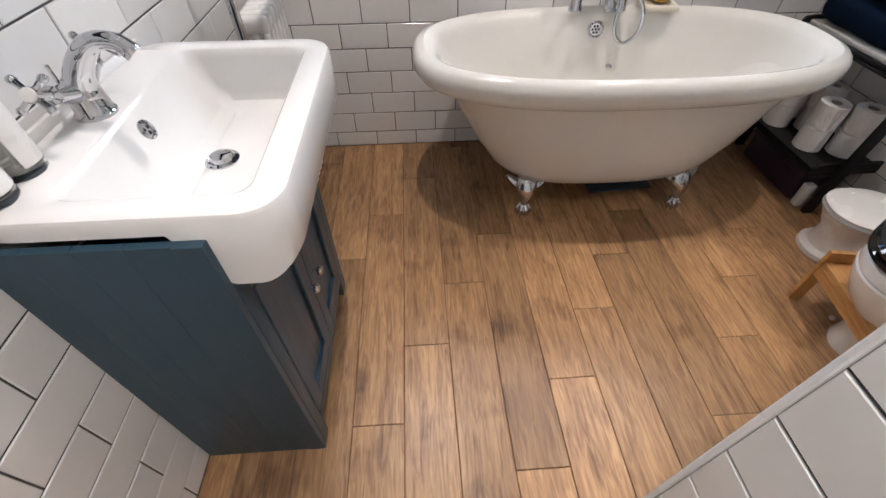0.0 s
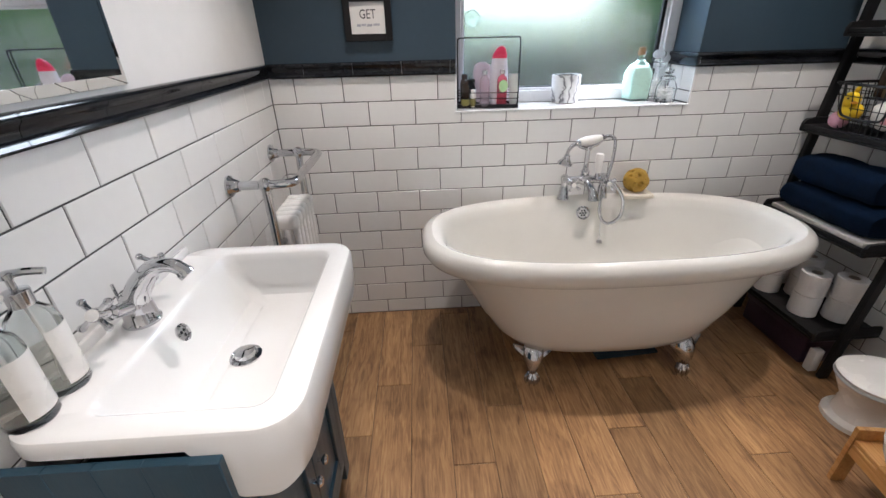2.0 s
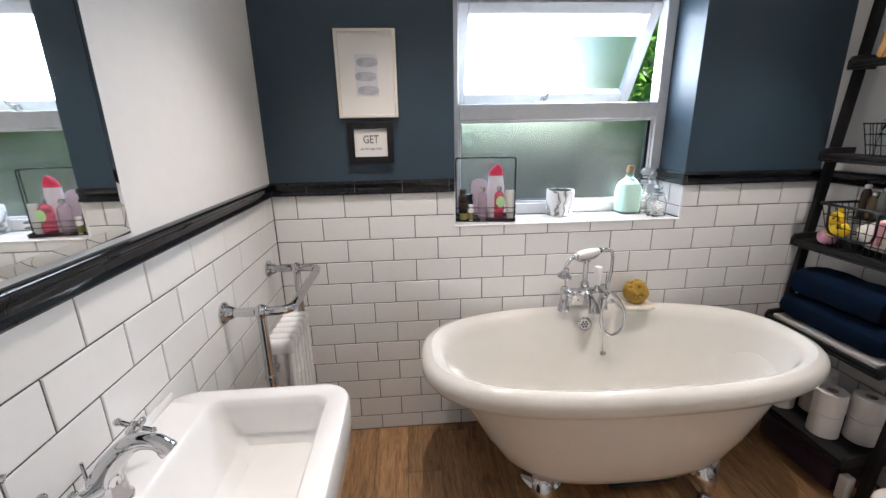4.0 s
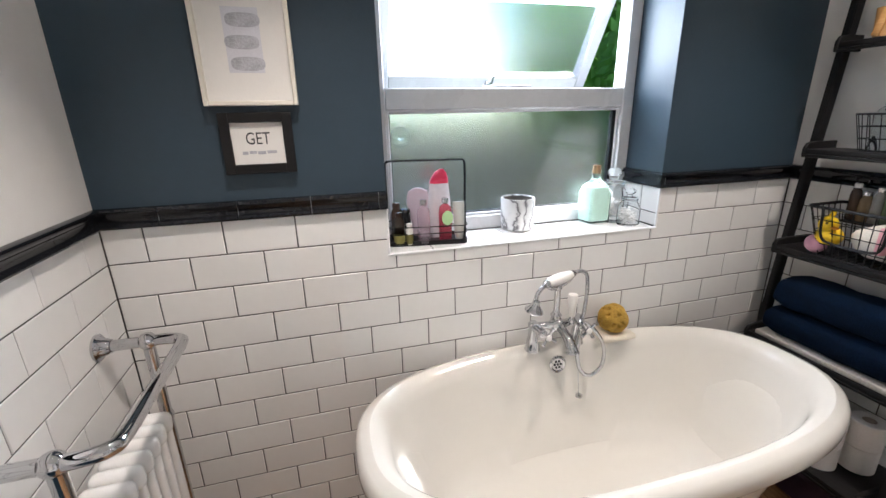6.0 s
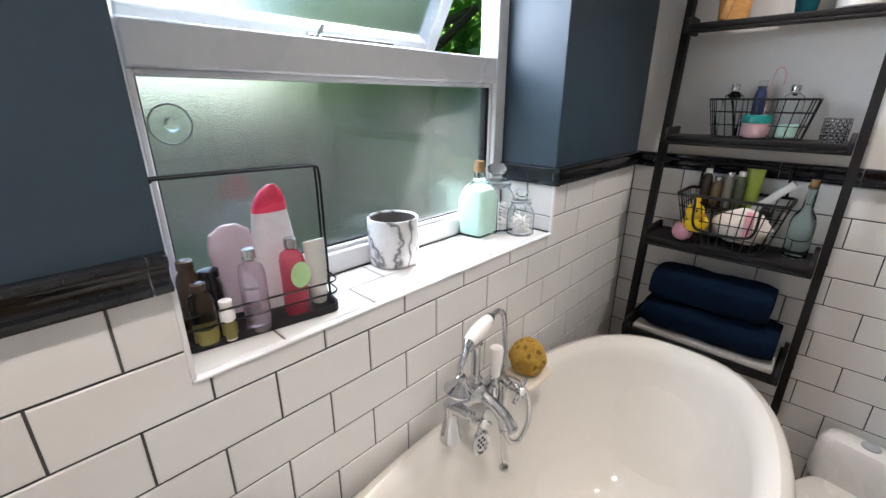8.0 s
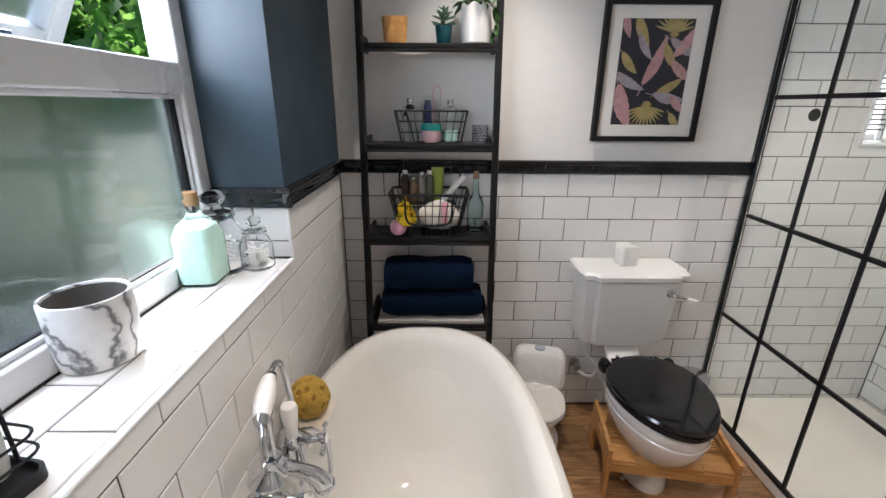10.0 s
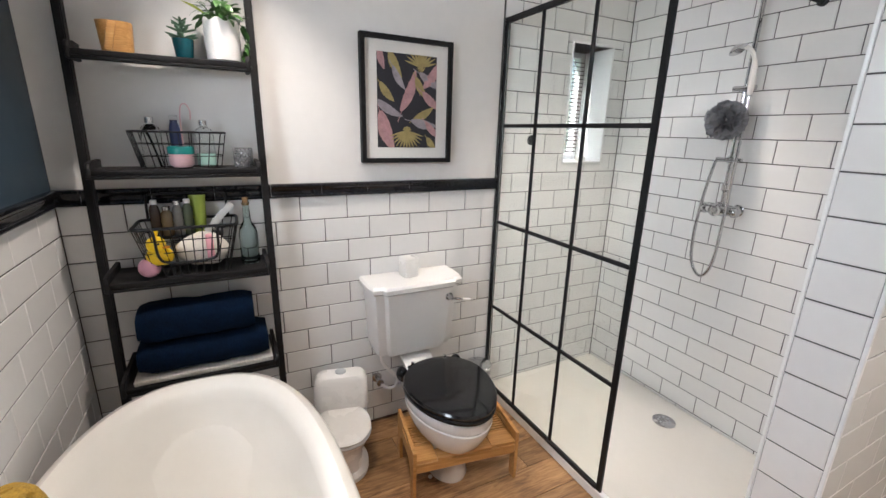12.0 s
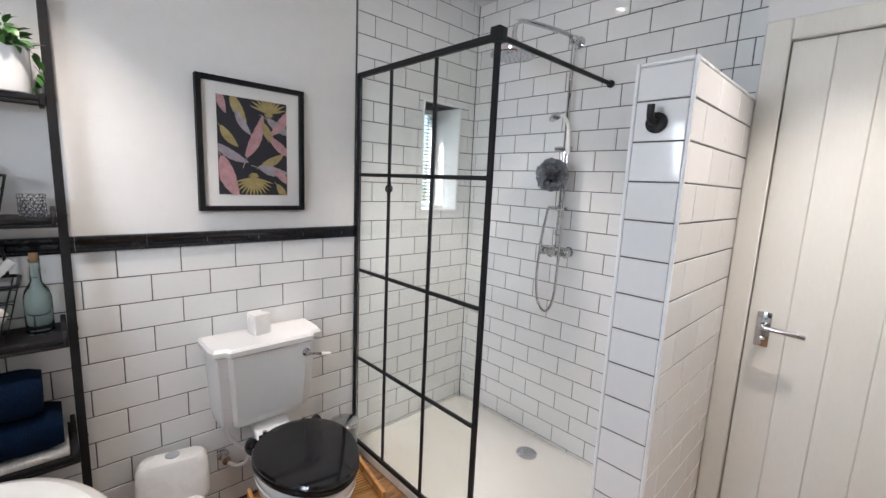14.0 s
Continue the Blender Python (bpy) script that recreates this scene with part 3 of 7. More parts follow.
rings = []
o = lambda i, z: round_rect(0.001 + i * 0, BX1 - i, BY0 + i, BY1 - i, 0.065, z, 8, 14)
base = o(0.0, 0)
inn = o(0.03, 0)
rings.append([Vector((p.x, p.y, zbot(p.x) + 0.002)) for p in inn])
rings.append([Vector((p.x, p.y, zbot(p.x) + 0.004)) for p in o(0.012, 0)])
rings.append([Vector((p.x, p.y, zbot(p.x) + 0.016)) for p in base])
rings.append([Vector((p.x, p.y, (zbot(p.x) + BZ) / 2)) for p in base])
rings.append([Vector((p.x, p.y, BZ - 0.010)) for p in base])
rings.append([Vector((p.x, p.y, BZ - 0.003)) for p in o(0.003, 0)])
rings.append([Vector((p.x, p.y, BZ)) for p in o(0.010, 0)])
bowl = lambda i, z, ix=0.0: round_rect(0.104 + i + ix, 0.376 - i, -1.452 + i * 1.0, -0.940 - i, 0.030, z, 8, 14)
rings.append(bowl(-0.006, BZ))
rings.append(bowl(0.0, BZ - 0.004))
rings.append(bowl(0.006, BZ - 0.02))
rings.append(bowl(0.014, BZ - 0.085, 0.03))
rings.append(bowl(0.03, BZ - 0.108, 0.035))
rings.append(bowl(0.06, BZ - 0.113, 0.04))
rings.append(bowl(0.075, BZ - 0.116, 0.02))
part("bowl", loft(rings, False), CERAMIC, basin)
part("upstand", box(0.0015, 0.013, BY0 + 0.03, BY1 - 0.03, BZ - 0.002, BZ + 0.020, 0.004, 2), CERAMIC, basin)
pl = part("waste_plug", lathe([(0.034, 0), (0.034, 0.003), (0.027, 0.005), (0.024, 0.002), (0.022, 0.006), (0.020, 0.012), (0.001, 0.015)], 28), CHROME, basin, "chrome pop-up waste")
pl.location = (0.226, -1.200, BZ - 0.116)
ov = part("overflow", lathe([(0.019, 0), (0.019, 0.003), (0.014, 0.006), (0.012, 0.002), (0.001, 0.002)], 24), CHROME, basin, "chrome overflow ring")
ov.matrix_world = pose(0.121, -1.208, BZ - 0.040, 0, 66, 0)
# black discs in place of cut holes, the dark inside put into their colour
bm = bmesh.new()
for k in range(3):
    join(bm, lathe([(0.004, 0), (0.001, 0.001)], 8, 0.006 * math.cos(k * 2.1), 0.006 * math.sin(k * 2.1)))
part("overflow_hole", bm, BLACK_METAL, ov).location.z = 0.0022


def cross_handle(parent, m):
    bm = lathe([(0.014, 0), (0.015, 0.006), (0.009, 0.010), (0.008, 0.028), (0.013, 0.034), (0.012, 0.044)], 16)
    for k in range(4):
        a = sweep([(0, 0, 0.038), (0.028, 0, 0.038), (0.031, 0, 0.038)], [0.0042, 0.0055, 0.006], 8)
        join(a, ball(0.0072, (0.031, 0, 0.038), u=10, v=8))
        join(bm, a, pose(0, 0, 0, 0, 0, 45 + 90 * k))
    h = part("cross_handle", bm, CHROME, parent)
    h.matrix_world = m
    i = part("handle_cap", lathe([(0.011, 0.044), (0.010, 0.048), (0.001, 0.050)], 16), WHITE_PLASTIC, h, "white ceramic handle cap")
    return h


tap = thing("basin_tap", (0, 0, 0), label="chrome mixer tap with two cross handles", category="tap")
TX, TY = 0.060, -1.215
bm = lathe([(0.034, BZ), (0.034, BZ + 0.005), (0.030, BZ + 0.010), (0.028, BZ + 0.035), (0.025, BZ + 0.055), (0.018, BZ + 0.066), (0.001, BZ + 0.070)], 28, TX, TY)
part("tap_body", bm, CHROME, tap)
part("spout", sweep(smooth_path([(TX, TY, BZ + 0.035), (TX + 0.015, TY, BZ + 0.075), (TX + 0.055, TY, BZ + 0.115), (TX + 0.095, TY, BZ + 0.118), (TX + 0.115, TY, BZ + 0.098)]), [0.026 - 0.0125 * min(i / 20, 1) + (0.002 if i > 28 else 0) for i in range(33)], 14), CHROME, tap)
part("side_arm", sweep([(TX, TY - 0.065, BZ + 0.062), (TX, TY - 0.02, BZ + 0.045), (TX, TY + 0.02, BZ + 0.045), (TX, TY + 0.065, BZ + 0.062)], [0.011, 0.015, 0.015, 0.011], 12), CHROME, tap)
cross_handle(tap, pose(TX, TY - 0.06, BZ + 0.062, 62, 0, 0))
cross_handle(tap, pose(TX, TY + 0.06, BZ + 0.062, -62, 0, 0))
part("pop_up_rod", sweep([(TX - 0.028, TY, BZ + 0.03), (TX - 0.03, TY, BZ + 0.085)], [0.003, 0.003], 8), CHROME, tap)

def soap_bottle(x, y, rz, label, h=0.17):
    t = thing("soap_dispenser", (x, y, BZ), rz, label=label, category="soap dispenser", group="soap dispensers by the tap")
    b = part("bottle", lathe([(0.030, 0.0), (0.033, 0.004), (0.033, h * 0.66), (0.029, h * 0.76), (0.018, h * 0.83), (0.014, h * 0.85), (0.014, h * 0.9), (0.012, h * 0.9), (0.012, h * 0.85), (0.026, h * 0.75), (0.0305, h * 0.65), (0.0305, 0.012), (0.001, 0.011)], 28), CLEARP, t, "clear plastic bottle")
    b.visible_shadow = False
    part("liquid_soap", lathe([(0.029, 0.013), (0.0295, h * 0.42), (0.001, h * 0.42)], 24), SOAP, b, "clear liquid soap")
    bm = bmesh.new()
    lo, hi = [], []
    for k in range(9):
        a = radians(-62 + 124 * k / 8)
        lo.append(bm.verts.new((0.0335 * math.cos(a), 0.0335 * math.sin(a), h * 0.10)))
        hi.append(bm.verts.new((0.0335 * math.cos(a), 0.0335 * math.sin(a), h * 0.64)))
    for k in range(8):
        bm.faces.new((lo[k], lo[k + 1], hi[k + 1], hi[k]))
    part("paper_label", bm, WHITE_PLASTIC, b, "white label")
    part("dip_tube", sweep([(0, 0, 0.016), (0.004, 0.003, h * 0.5), (0, 0, h * 0.88)], 0.003, 8), WHITE_PLASTIC, t)
    p = lathe([(0.0165, h * 0.86), (0.0165, h * 0.99), (0.013, h * 1.0), (0.005, h * 1.01), (0.005, h * 1.10), (0.011, h * 1.11), (0.011, h * 1.15), (0.001, h * 1.155)], 18)
    join(p, sweep(smooth_path([(0, 0, h * 1.13), (0.018, 0, h * 1.135), (0.042, 0, h * 1.11)]), 0.0058, 8))
    part("pump", p, CHROME, t, "chrome pump")


SOAP = M("clear_soap_liquid", (0.78, 0.76, 0.72), 0.08, var=0.02, trans=0.9, ior=1.2)
CLEARP = glass_mat("clear_bottle_plastic", (0.92, 0.94, 0.93), 0.05, ior=1.25)
soap_bottle(0.037, -1.452, 12, "clear plastic soap bottle with chrome pump on the basin", 0.18)
soap_bottle(0.037, -1.384, 24, "white labelled lotion bottle with chrome pump on the basin", 0.18)

mirror = thing("mirror", (0, 0, 0), label="large frameless wall mirror just above the black dado rail", category="mirror")
MY0, MY1, MZ0, MZ1 = -1.62, -0.925, DADO + 0.068, 2.05
part("mirror_glass", box(0.002, 0.010, MY0 + 0.02, MY1 - 0.02, MZ0 + 0.02, MZ1 - 0.02), MIRROR, mirror)
rg = []
for i, xx in ((0, 0.001), (0, 0.004), (0.02, 0.0104)):
    rg.append([Vector((xx, y, z)) for y, z in ((MY0 + i, MZ0 + i), (MY1 - i, MZ0 + i), (MY1 - i, MZ1 - i), (MY0 + i, MZ1 - i))])
part("bevelled_edge", loft(rg, True, False), MIRROR, mirror)

# ---- radiator with towel rail ----
rad = thing("towel_radiator", (0, 0, 0), label="white column radiator inside a chrome towel rail", category="radiator")
RY0, RY1, RZ = -0.589, -0.160, 0.933
RXO = 0.205
path = [(0.005, RY0, RZ), (0.10, RY0, RZ), (RXO - 0.05, RY0, RZ), (RXO - 0.012, RY0 + 0.012, RZ), (RXO, RY0 + 0.05, RZ), (RXO, (RY0 + RY1) / 2, RZ), (RXO, RY1 - 0.05, RZ), (RXO - 0.012, RY1 - 0.012, RZ), (RXO - 0.05, RY1, RZ), (0.10, RY1, RZ), (0.005, RY1, RZ)]
part("towel_rail", sweep(smooth_path(path, 6), 0.0150, 14), CHROME, rad)
for y in (RY0, RY1):
    part("wall_flange", lathe([(0.035, 0.001), (0.035, 0.007), (0.031, 0.011), (0.024, 0.016), (0.018, 0.034)], 28), CHROME, rad).matrix_world = pose(0, y, RZ, 0, 90, 0)
    part("ball_joint", ball(0.0235, (0.115, y, RZ)), CHROME, rad)
    part("upright_pipe", lathe([(0.0145, 0.09), (0.0145, RZ)], 14, 0.115, y), CHROME, rad)
    part("ball_joint", ball(0.019, (0.115, y, 0.70)), CHROME, rad)
    part("ball_joint", ball(0.019, (0.115, y, 0.16)), CHROME, rad)
    part("foot_pipe", lathe([(0.026, 0.0), (0.024, 0.01), (0.010, 0.016), (0.010, 0.10)], 16, 0.115, y), CHROME, rad)
    s = 1 if y == RY0 else -1
    for z in (0.70, 0.16):
        part("connector", sweep([(0.115, y, z), (0.115, y + s * 0.07, z)], 0.012, 12), CHROME, rad)
ncol = 6
for i in range(ncol):
    y = RY0 + 0.082 + (RY1 - RY0 - 0.21) * i / (ncol - 1)
    bm = bmesh.new()
    for xx in (0.092, 0.126, 0.160):
        join(bm, sweep([(xx, y, 0.12), (xx, y, 0.765)], 0.0125, 10))
    for zz in (0.12, 0.765):
        join(bm, moved(box(0.076, 0.176, y - 0.019, y + 0.019, zz - 0.028, zz + 0.028, 0.017, 3), Matrix()))
    part("column", bm, RAD_WHITE, rad)

# ---- freestanding bath ----
bath = thing("bath", (0, 0, 0), label="white double-ended roll-top bath on chrome claw feet", category="bath")
BCX, BCY = 1.394, -0.380
RZT = 0.652
shell = [(0.36, 0.165, 0.155), (0.395, 0.19, 0.150), (0.43, 0.21, 0.165), (0.475, 0.235, 0.21), (0.535, 0.262, 0.31), (0.59, 0.282, 0.43), (0.628, 0.294, 0.505), (0.655, 0.300, 0.530),
         (0.695, 0.312, 0.526), (0.728, 0.332, 0.540), (0.746, 0.347, 0.568), (0.746, 0.347, 0.595), (0.740, 0.341, 0.611), (0.728, 0.332, 0.622), (0.706, 0.312, 0.630), (0.682, 0.290, 0.620), (0.664, 0.276, 0.602),
         (0.652, 0.268, 0.57), (0.60, 0.255, 0.43), (0.53, 0.235, 0.29), (0.47, 0.21, 0.215), (0.40, 0.17, 0.19), (0.25, 0.09, 0.182)]
part("tub", loft([oval(a * (1.012 + 0.036 * min(1, max(0, (z - 0.15) / 0.4))), b + 0.016 + 0.009 * min(1, max(0, (z - 0.15) / 0.4)), z + 0.022 * min(1, max(0, (z - 0.15) / 0.4)), 96, 2.65, BCX, BCY) for a, b, z in shell]), ACRYLIC, bath)


def claw_foot(x, y, out):
    bm = ball(0.026, (0, 0, 0.026), 1, 1, 0.95, 14, 10)
    leg = smooth_path([(0.0, 0, 0.045), (0.004, 0, 0.075), (0.0, 0, 0.105), (-0.020, 0, 0.135), (-0.055, 0, 0.165)], 6)
    join(bm, sweep(leg, [0.022, 0.018, 0.016, 0.0155, 0.016, 0.017, 0.018, 0.020, 0.022, 0.025, 0.028, 0.030, 0.033, 0.036, 0.039, 0.042, 0.044, 0.046, 0.047, 0.048, 0.048, 0.046, 0.044, 0.040, 0.034][:len(leg)], 12))
    for k in range(4):
        a = math.radians(-66 + 44 * k)
        c, s = math.cos(a), math.sin(a)
        join(bm, sweep(smooth_path([(0.012 * c, 0.012 * s, 0.062), (0.026 * c, 0.026 * s, 0.048), (0.029 * c, 0.029 * s, 0.028), (0.025 * c, 0.025 * s, 0.006)], 4), [0.009, 0.009, 0.0085, 0.008, 0.0085, 0.009, 0.0085, 0.008, 0.007, 0.006, 0.005, 0.004, 0.003], 8))
    for s in (-1, 1):
        join(bm, sweep(smooth_path([(-0.02, s * 0.02, 0.135), (-0.03, s * 0.055, 0.155), (-0.035, s * 0.085, 0.175)], 4), [0.020, 0.021, 0.021, 0.020, 0.018, 0.015, 0.012, 0.009, 0.006], 8))
    f = part("claw_foot", bm, CHROME, bath, "chrome claw-and-ball foot")
    f.matrix_world = pose(x, y, 0, 0, 0, out)


for x, y, out in ((1.053, -0.590, -100), (1.713, -0.588, -80), (1.053, -0.145, 100), (1.713, -0.145, 80)):
    claw_foot(x, y, out)
ov = part("bath_overflow", lathe([(0.034, 0), (0.034, 0.004), (0.028, 0.009), (0.024, 0.004), (0.001, 0.004)], 28), CHROME, bath, "chrome overflow rose")
ov.matrix_world = pose(1.382, -0.101, 0.580, 80, 0, 0)
# no openings cut: seven black discs colour in the shade of the holes
bm = bmesh.new()
for k in range(7):
    r = 0 if k == 6 else 0.013
    join(bm, lathe([(0.0048, 0), (0.001, 0.0012)], 8, r * math.cos(k * math.pi / 3), r * math.sin(k * math.pi / 3)))
part("overflow_hole", bm, BLACK_METAL, ov).location.z = 0.0042
part("bath_waste", lathe([(0.035, 0.1825), (0.035, 0.187), (0.026, 0.1895), (0.001, 0.189)], 28, BCX + 0.02, BCY), CHROME, bath, "chrome waste ring")
chain = sweep(smooth_path([(1.470, -0.098, 0.600), (1.474, -0.106, 0.52), (1.476, -0.116, 0.435)], 5), 0.0016, 6)
join(chain, lathe([(0.014, 0.428), (0.013, 0.436), (0.003, 0.440)], 14, 1.476, -0.120))
part("plug_and_chain", chain, STEEL, bath)
part("underside_boss", lathe([(0.03, 0.138), (0.03, 0.155)], 16, 1.14, -0.52), WHITE_PLASTIC, bath)

# bath mixer with hand shower
mix = thing("bath_mixer", (0, 0, 0), label="traditional chrome bath mixer with white-handled hand shower", category="tap")
MXC, MYC, MZ = 1.376, -0.080, RZT - 0.004
for sgn in (-1, 1):
    px_ = MXC + sgn * 0.092
    part("pillar", lathe([(0.028, MZ), (0.028, MZ + 0.006), (0.025, MZ + 0.012), (0.021, MZ + 0.045), (0.017, MZ + 0.058), (0.0155, MZ + 0.085), (0.019, MZ + 0.092), (0.019, MZ + 0.108), (0.012, MZ + 0.116)], 22, px_, MYC), CHROME, mix)
    part("valve_arm", sweep(smooth_path([(px_, MYC, MZ + 0.100), (px_ - sgn * 0.006, MYC - 0.022, MZ + 0.098), (px_ - sgn * 0.012, MYC - 0.050, MZ + 0.092)], 4), [0.0175, 0.0175, 0.018, 0.018, 0.017, 0.016, 0.015, 0.014, 0.013], 14), CHROME, mix)
    cross_handle(mix, pose(px_ - sgn * 0.013, MYC - 0.050, MZ + 0.091, 84, sgn * 10, 0))
part("mixer_body", sweep(smooth_path([(MXC - 0.092, MYC, MZ + 0.098), (MXC - 0.04, MYC - 0.006, MZ + 0.094), (MXC, MYC - 0.010, MZ + 0.092), (MXC + 0.04, MYC - 0.006, MZ + 0.094), (MXC + 0.092, MYC, MZ + 0.098)], 5), [0.013, 0.013, 0.013, 0.014, 0.014, 0.015, 0.017, 0.020, 0.024, 0.026, 0.027, 0.026, 0.024, 0.020, 0.017, 0.015, 0.014, 0.014, 0.013, 0.013, 0.013], 16), CHROME, mix)
part("spout", sweep(smooth_path([(MXC + 0.002, MYC - 0.012, MZ + 0.092), (MXC + 0.006, MYC - 0.050, MZ + 0.080), (MXC + 0.010, MYC - 0.085, MZ + 0.058), (MXC + 0.012, MYC - 0.102, MZ + 0.030)], 6), [0.020, 0.019, 0.018, 0.0175, 0.017, 0.017, 0.0165, 0.0165, 0.0165, 0.017, 0.0175, 0.018, 0.0185, 0.019, 0.020, 0.021, 0.0215, 0.022, 0.022], 16), CHROME, mix)
part("spout_lip", moved(lathe([(0.0225, 0.006), (0.0245, 0.003), (0.0245, -0.003), (0.019, -0.006)], 20), pose(MXC + 0.012, MYC - 0.103, MZ + 0.028, -14, 0, 0)), CHROME, mix)
part("riser", lathe([(0.021, MZ + 0.108), (0.018, MZ + 0.122), (0.021, MZ + 0.130), (0.013, MZ + 0.140), (0.0115, MZ + 0.150), (0.0115, MZ + 0.225), (0.017, MZ + 0.236), (0.014, MZ + 0.244)], 18, MXC, MYC), CHROME, mix)
part("lever_stem", lathe([(0.011, MZ + 0.100), (0.013, MZ + 0.112), (0.009, MZ + 0.122), (0.009, MZ + 0.132)], 14, MXC + 0.046, MYC - 0.030), CHROME, mix)
part("diverter_lever", lathe([(0.010, MZ + 0.130), (0.0115, MZ + 0.134), (0.0165, MZ + 0.180), (0.0185, MZ + 0.208), (0.016, MZ + 0.216), (0.006, MZ + 0.219)], 18, MXC + 0.046, MYC - 0.030), WHITE_PLASTIC, mix, "white ceramic diverter lever")
cr = [(MXC - 0.058, MYC - 0.022, MZ + 0.262), (MXC - 0.040, MYC - 0.016, MZ + 0.248), (MXC, MYC, MZ + 0.242), (MXC + 0.046, MYC + 0.008, MZ + 0.256), (MXC + 0.066, MYC + 0.010, MZ + 0.276)]
part("cradle", sweep(smooth_path(cr, 5), [0.006 + 0.005 * math.sin(math.pi * k / 20) for k in range(21)], 10), CHROME, mix)
axis = [(MXC - 0.052, MYC - 0.018, MZ + 0.268), (MXC - 0.02, MYC - 0.010, MZ + 0.271), (MXC + 0.02, MYC - 0.001, MZ + 0.275), (MXC + 0.056, MYC + 0.007, MZ + 0.279)]
hs = part("hand_shower", sweep(smooth_path(axis, 5), [0.0135, 0.0150, 0.0165, 0.0178, 0.0188, 0.0196, 0.0200, 0.0203, 0.0203, 0.0200, 0.0195, 0.0186, 0.0175, 0.0162, 0.0150, 0.0138], 18), WHITE_PLASTIC, mix, "white ceramic handle")
for q, r_ in ((axis[0], (-0.008, -0.003, -0.003)), (axis[3], (0.008, 0.002, 0.0015))):
    part("collar", sweep([q, (q[0] + r_[0], q[1] + r_[1], q[2] + r_[2]), (q[0] + 2 * r_[0], q[1] + 2 * r_[1], q[2] + 2 * r_[2])], [0.0150, 0.0145, 0.010], 16), CHROME, hs, "chrome collar")
bm = sweep(smooth_path([(MXC - 0.066, MYC - 0.024, MZ + 0.263), (MXC - 0.086, MYC - 0.035, MZ + 0.258), (MXC - 0.104, MYC - 0.040, MZ + 0.240), (MXC - 0.110, MYC - 0.043, MZ + 0.218)], 5), [0.009 - 0.0001 * k for k in range(16)], 12)
join(bm, moved(lathe([(0.009, 0.026), (0.014, 0.022), (0.013, 0.014), (0.018, 0.004), (0.029, -0.010), (0.033, -0.014), (0.033, -0.018), (0.028, -0.020)], 24), pose(MXC - 0.112, MYC - 0.044, MZ + 0.198, 10, 8, 0)))
part("shower_rose", bm, CHROME, hs, "chrome bell-shaped shower rose")
hose = smooth_path([(MXC + 0.068, MYC + 0.010, MZ + 0.281), (MXC + 0.100, MYC + 0.011, MZ + 0.284), (MXC + 0.122, MYC + 0.006, MZ + 0.262), (MXC + 0.118, MYC - 0.006, MZ + 0.180), (MXC + 0.096, MYC - 0.022, MZ + 0.085), (MXC + 0.072, MYC - 0.044, MZ - 0.010), (MXC + 0.078, MYC - 0.062, MZ - 0.080), (MXC + 0.120, MYC - 0.070, MZ - 0.108), (MXC + 0.168, MYC - 0.068, MZ - 0.070), (MXC + 0.172, MYC - 0.058, MZ + 0.005), (MXC + 0.135, MYC - 0.040, MZ + 0.070), (MXC + 0.092, MYC - 0.010, MZ + 0.098)], 16)
part("hose", sweep(hose, [0.0070 + 0.0009 * (i % 2) for i in range(len(hose))], 10), CHROME, mix, "ribbed chrome shower hose")

CLOTH = M("cream_cloth", (0.68, 0.62, 0.52), 0.95, var=0.1, scale=12, bump=0.8, bscale=200)
bm = wobble(box(1.555, 1.70, -0.135, -0.03, RZT - 0.002, RZT + 0.022, 0.010, 3), 0.004, 22)
solid("flannel", bm, CLOTH, "folded cream flannel on the bath rim", "flannel")
bm = bmesh.new()
bmesh.ops.create_icosphere(bm, subdivisions=5, radius=0.056, matrix=Matrix.Translation((1.625, -0.082, RZT + 0.066)))
for v in bm.verts:
    d = v.co - Vector((1.625, -0.082, RZT + 0.066))
    v.co += d * (0.10 * noise.noise(v.co * 30) - 0.75 * max(0, noise.noise(v.co * 62) - 0.22))
    v.co.z += 0.008
solid("sponge", bm, SPONGE, "round yellow natural sea sponge on a flannel", "sponge")

SCALE_M = M("slate_blue_glass", (0.035, 0.065, 0.085), 0.15, var=0.08)
sc = thing("bathroom_scales", (1.52, -0.33, 0), 4, label="flat dark blue-grey bathroom scales under the bath", category="scales")
part("scale_top", box(-0.15, 0.15, -0.15, 0.15, 0.012, 0.024, 0.006, 2), SCALE_M, sc)
for sx in (-0.11, 0.11):
    for sy in (-0.11, 0.11):
        part("scale_foot", lathe([(0.016, 0), (0.016, 0.012)], 12, sx, sy), BLACK_METAL, sc)


# ---- ladder shelf and what stands on it ----
shelf = thing("ladder_shelf", (0, 0, 0), label="black wooden ladder shelf leaning on the wall", category="shelf")
LY0, LY1 = -0.660, -0.125
post_x = lambda z: 2.300 + 0.085 * z
for y in (LY0, LY1):
    r = []
    for z in (0.0, 2.02):
        x = post_x(z)
        r.append([Vector((x + a, y + b, z)) for a, b in ((-0.020, -0.012), (0.020, -0.012), (0.020, 0.012), (-0.020, 0.012))])
    bm = loft(r)
    bmesh.ops.bevel(bm, geom=bm.edges[:], offset=0.003, segments=2, affect='EDGES')
    part("ladder_post", bm, BLACK_WOOD, shelf)
SHELVES = [(1.70, 2.372), (1.340, 2.335), (0.972, 2.290), (0.605, 2.242), (0.215, 2.205)]
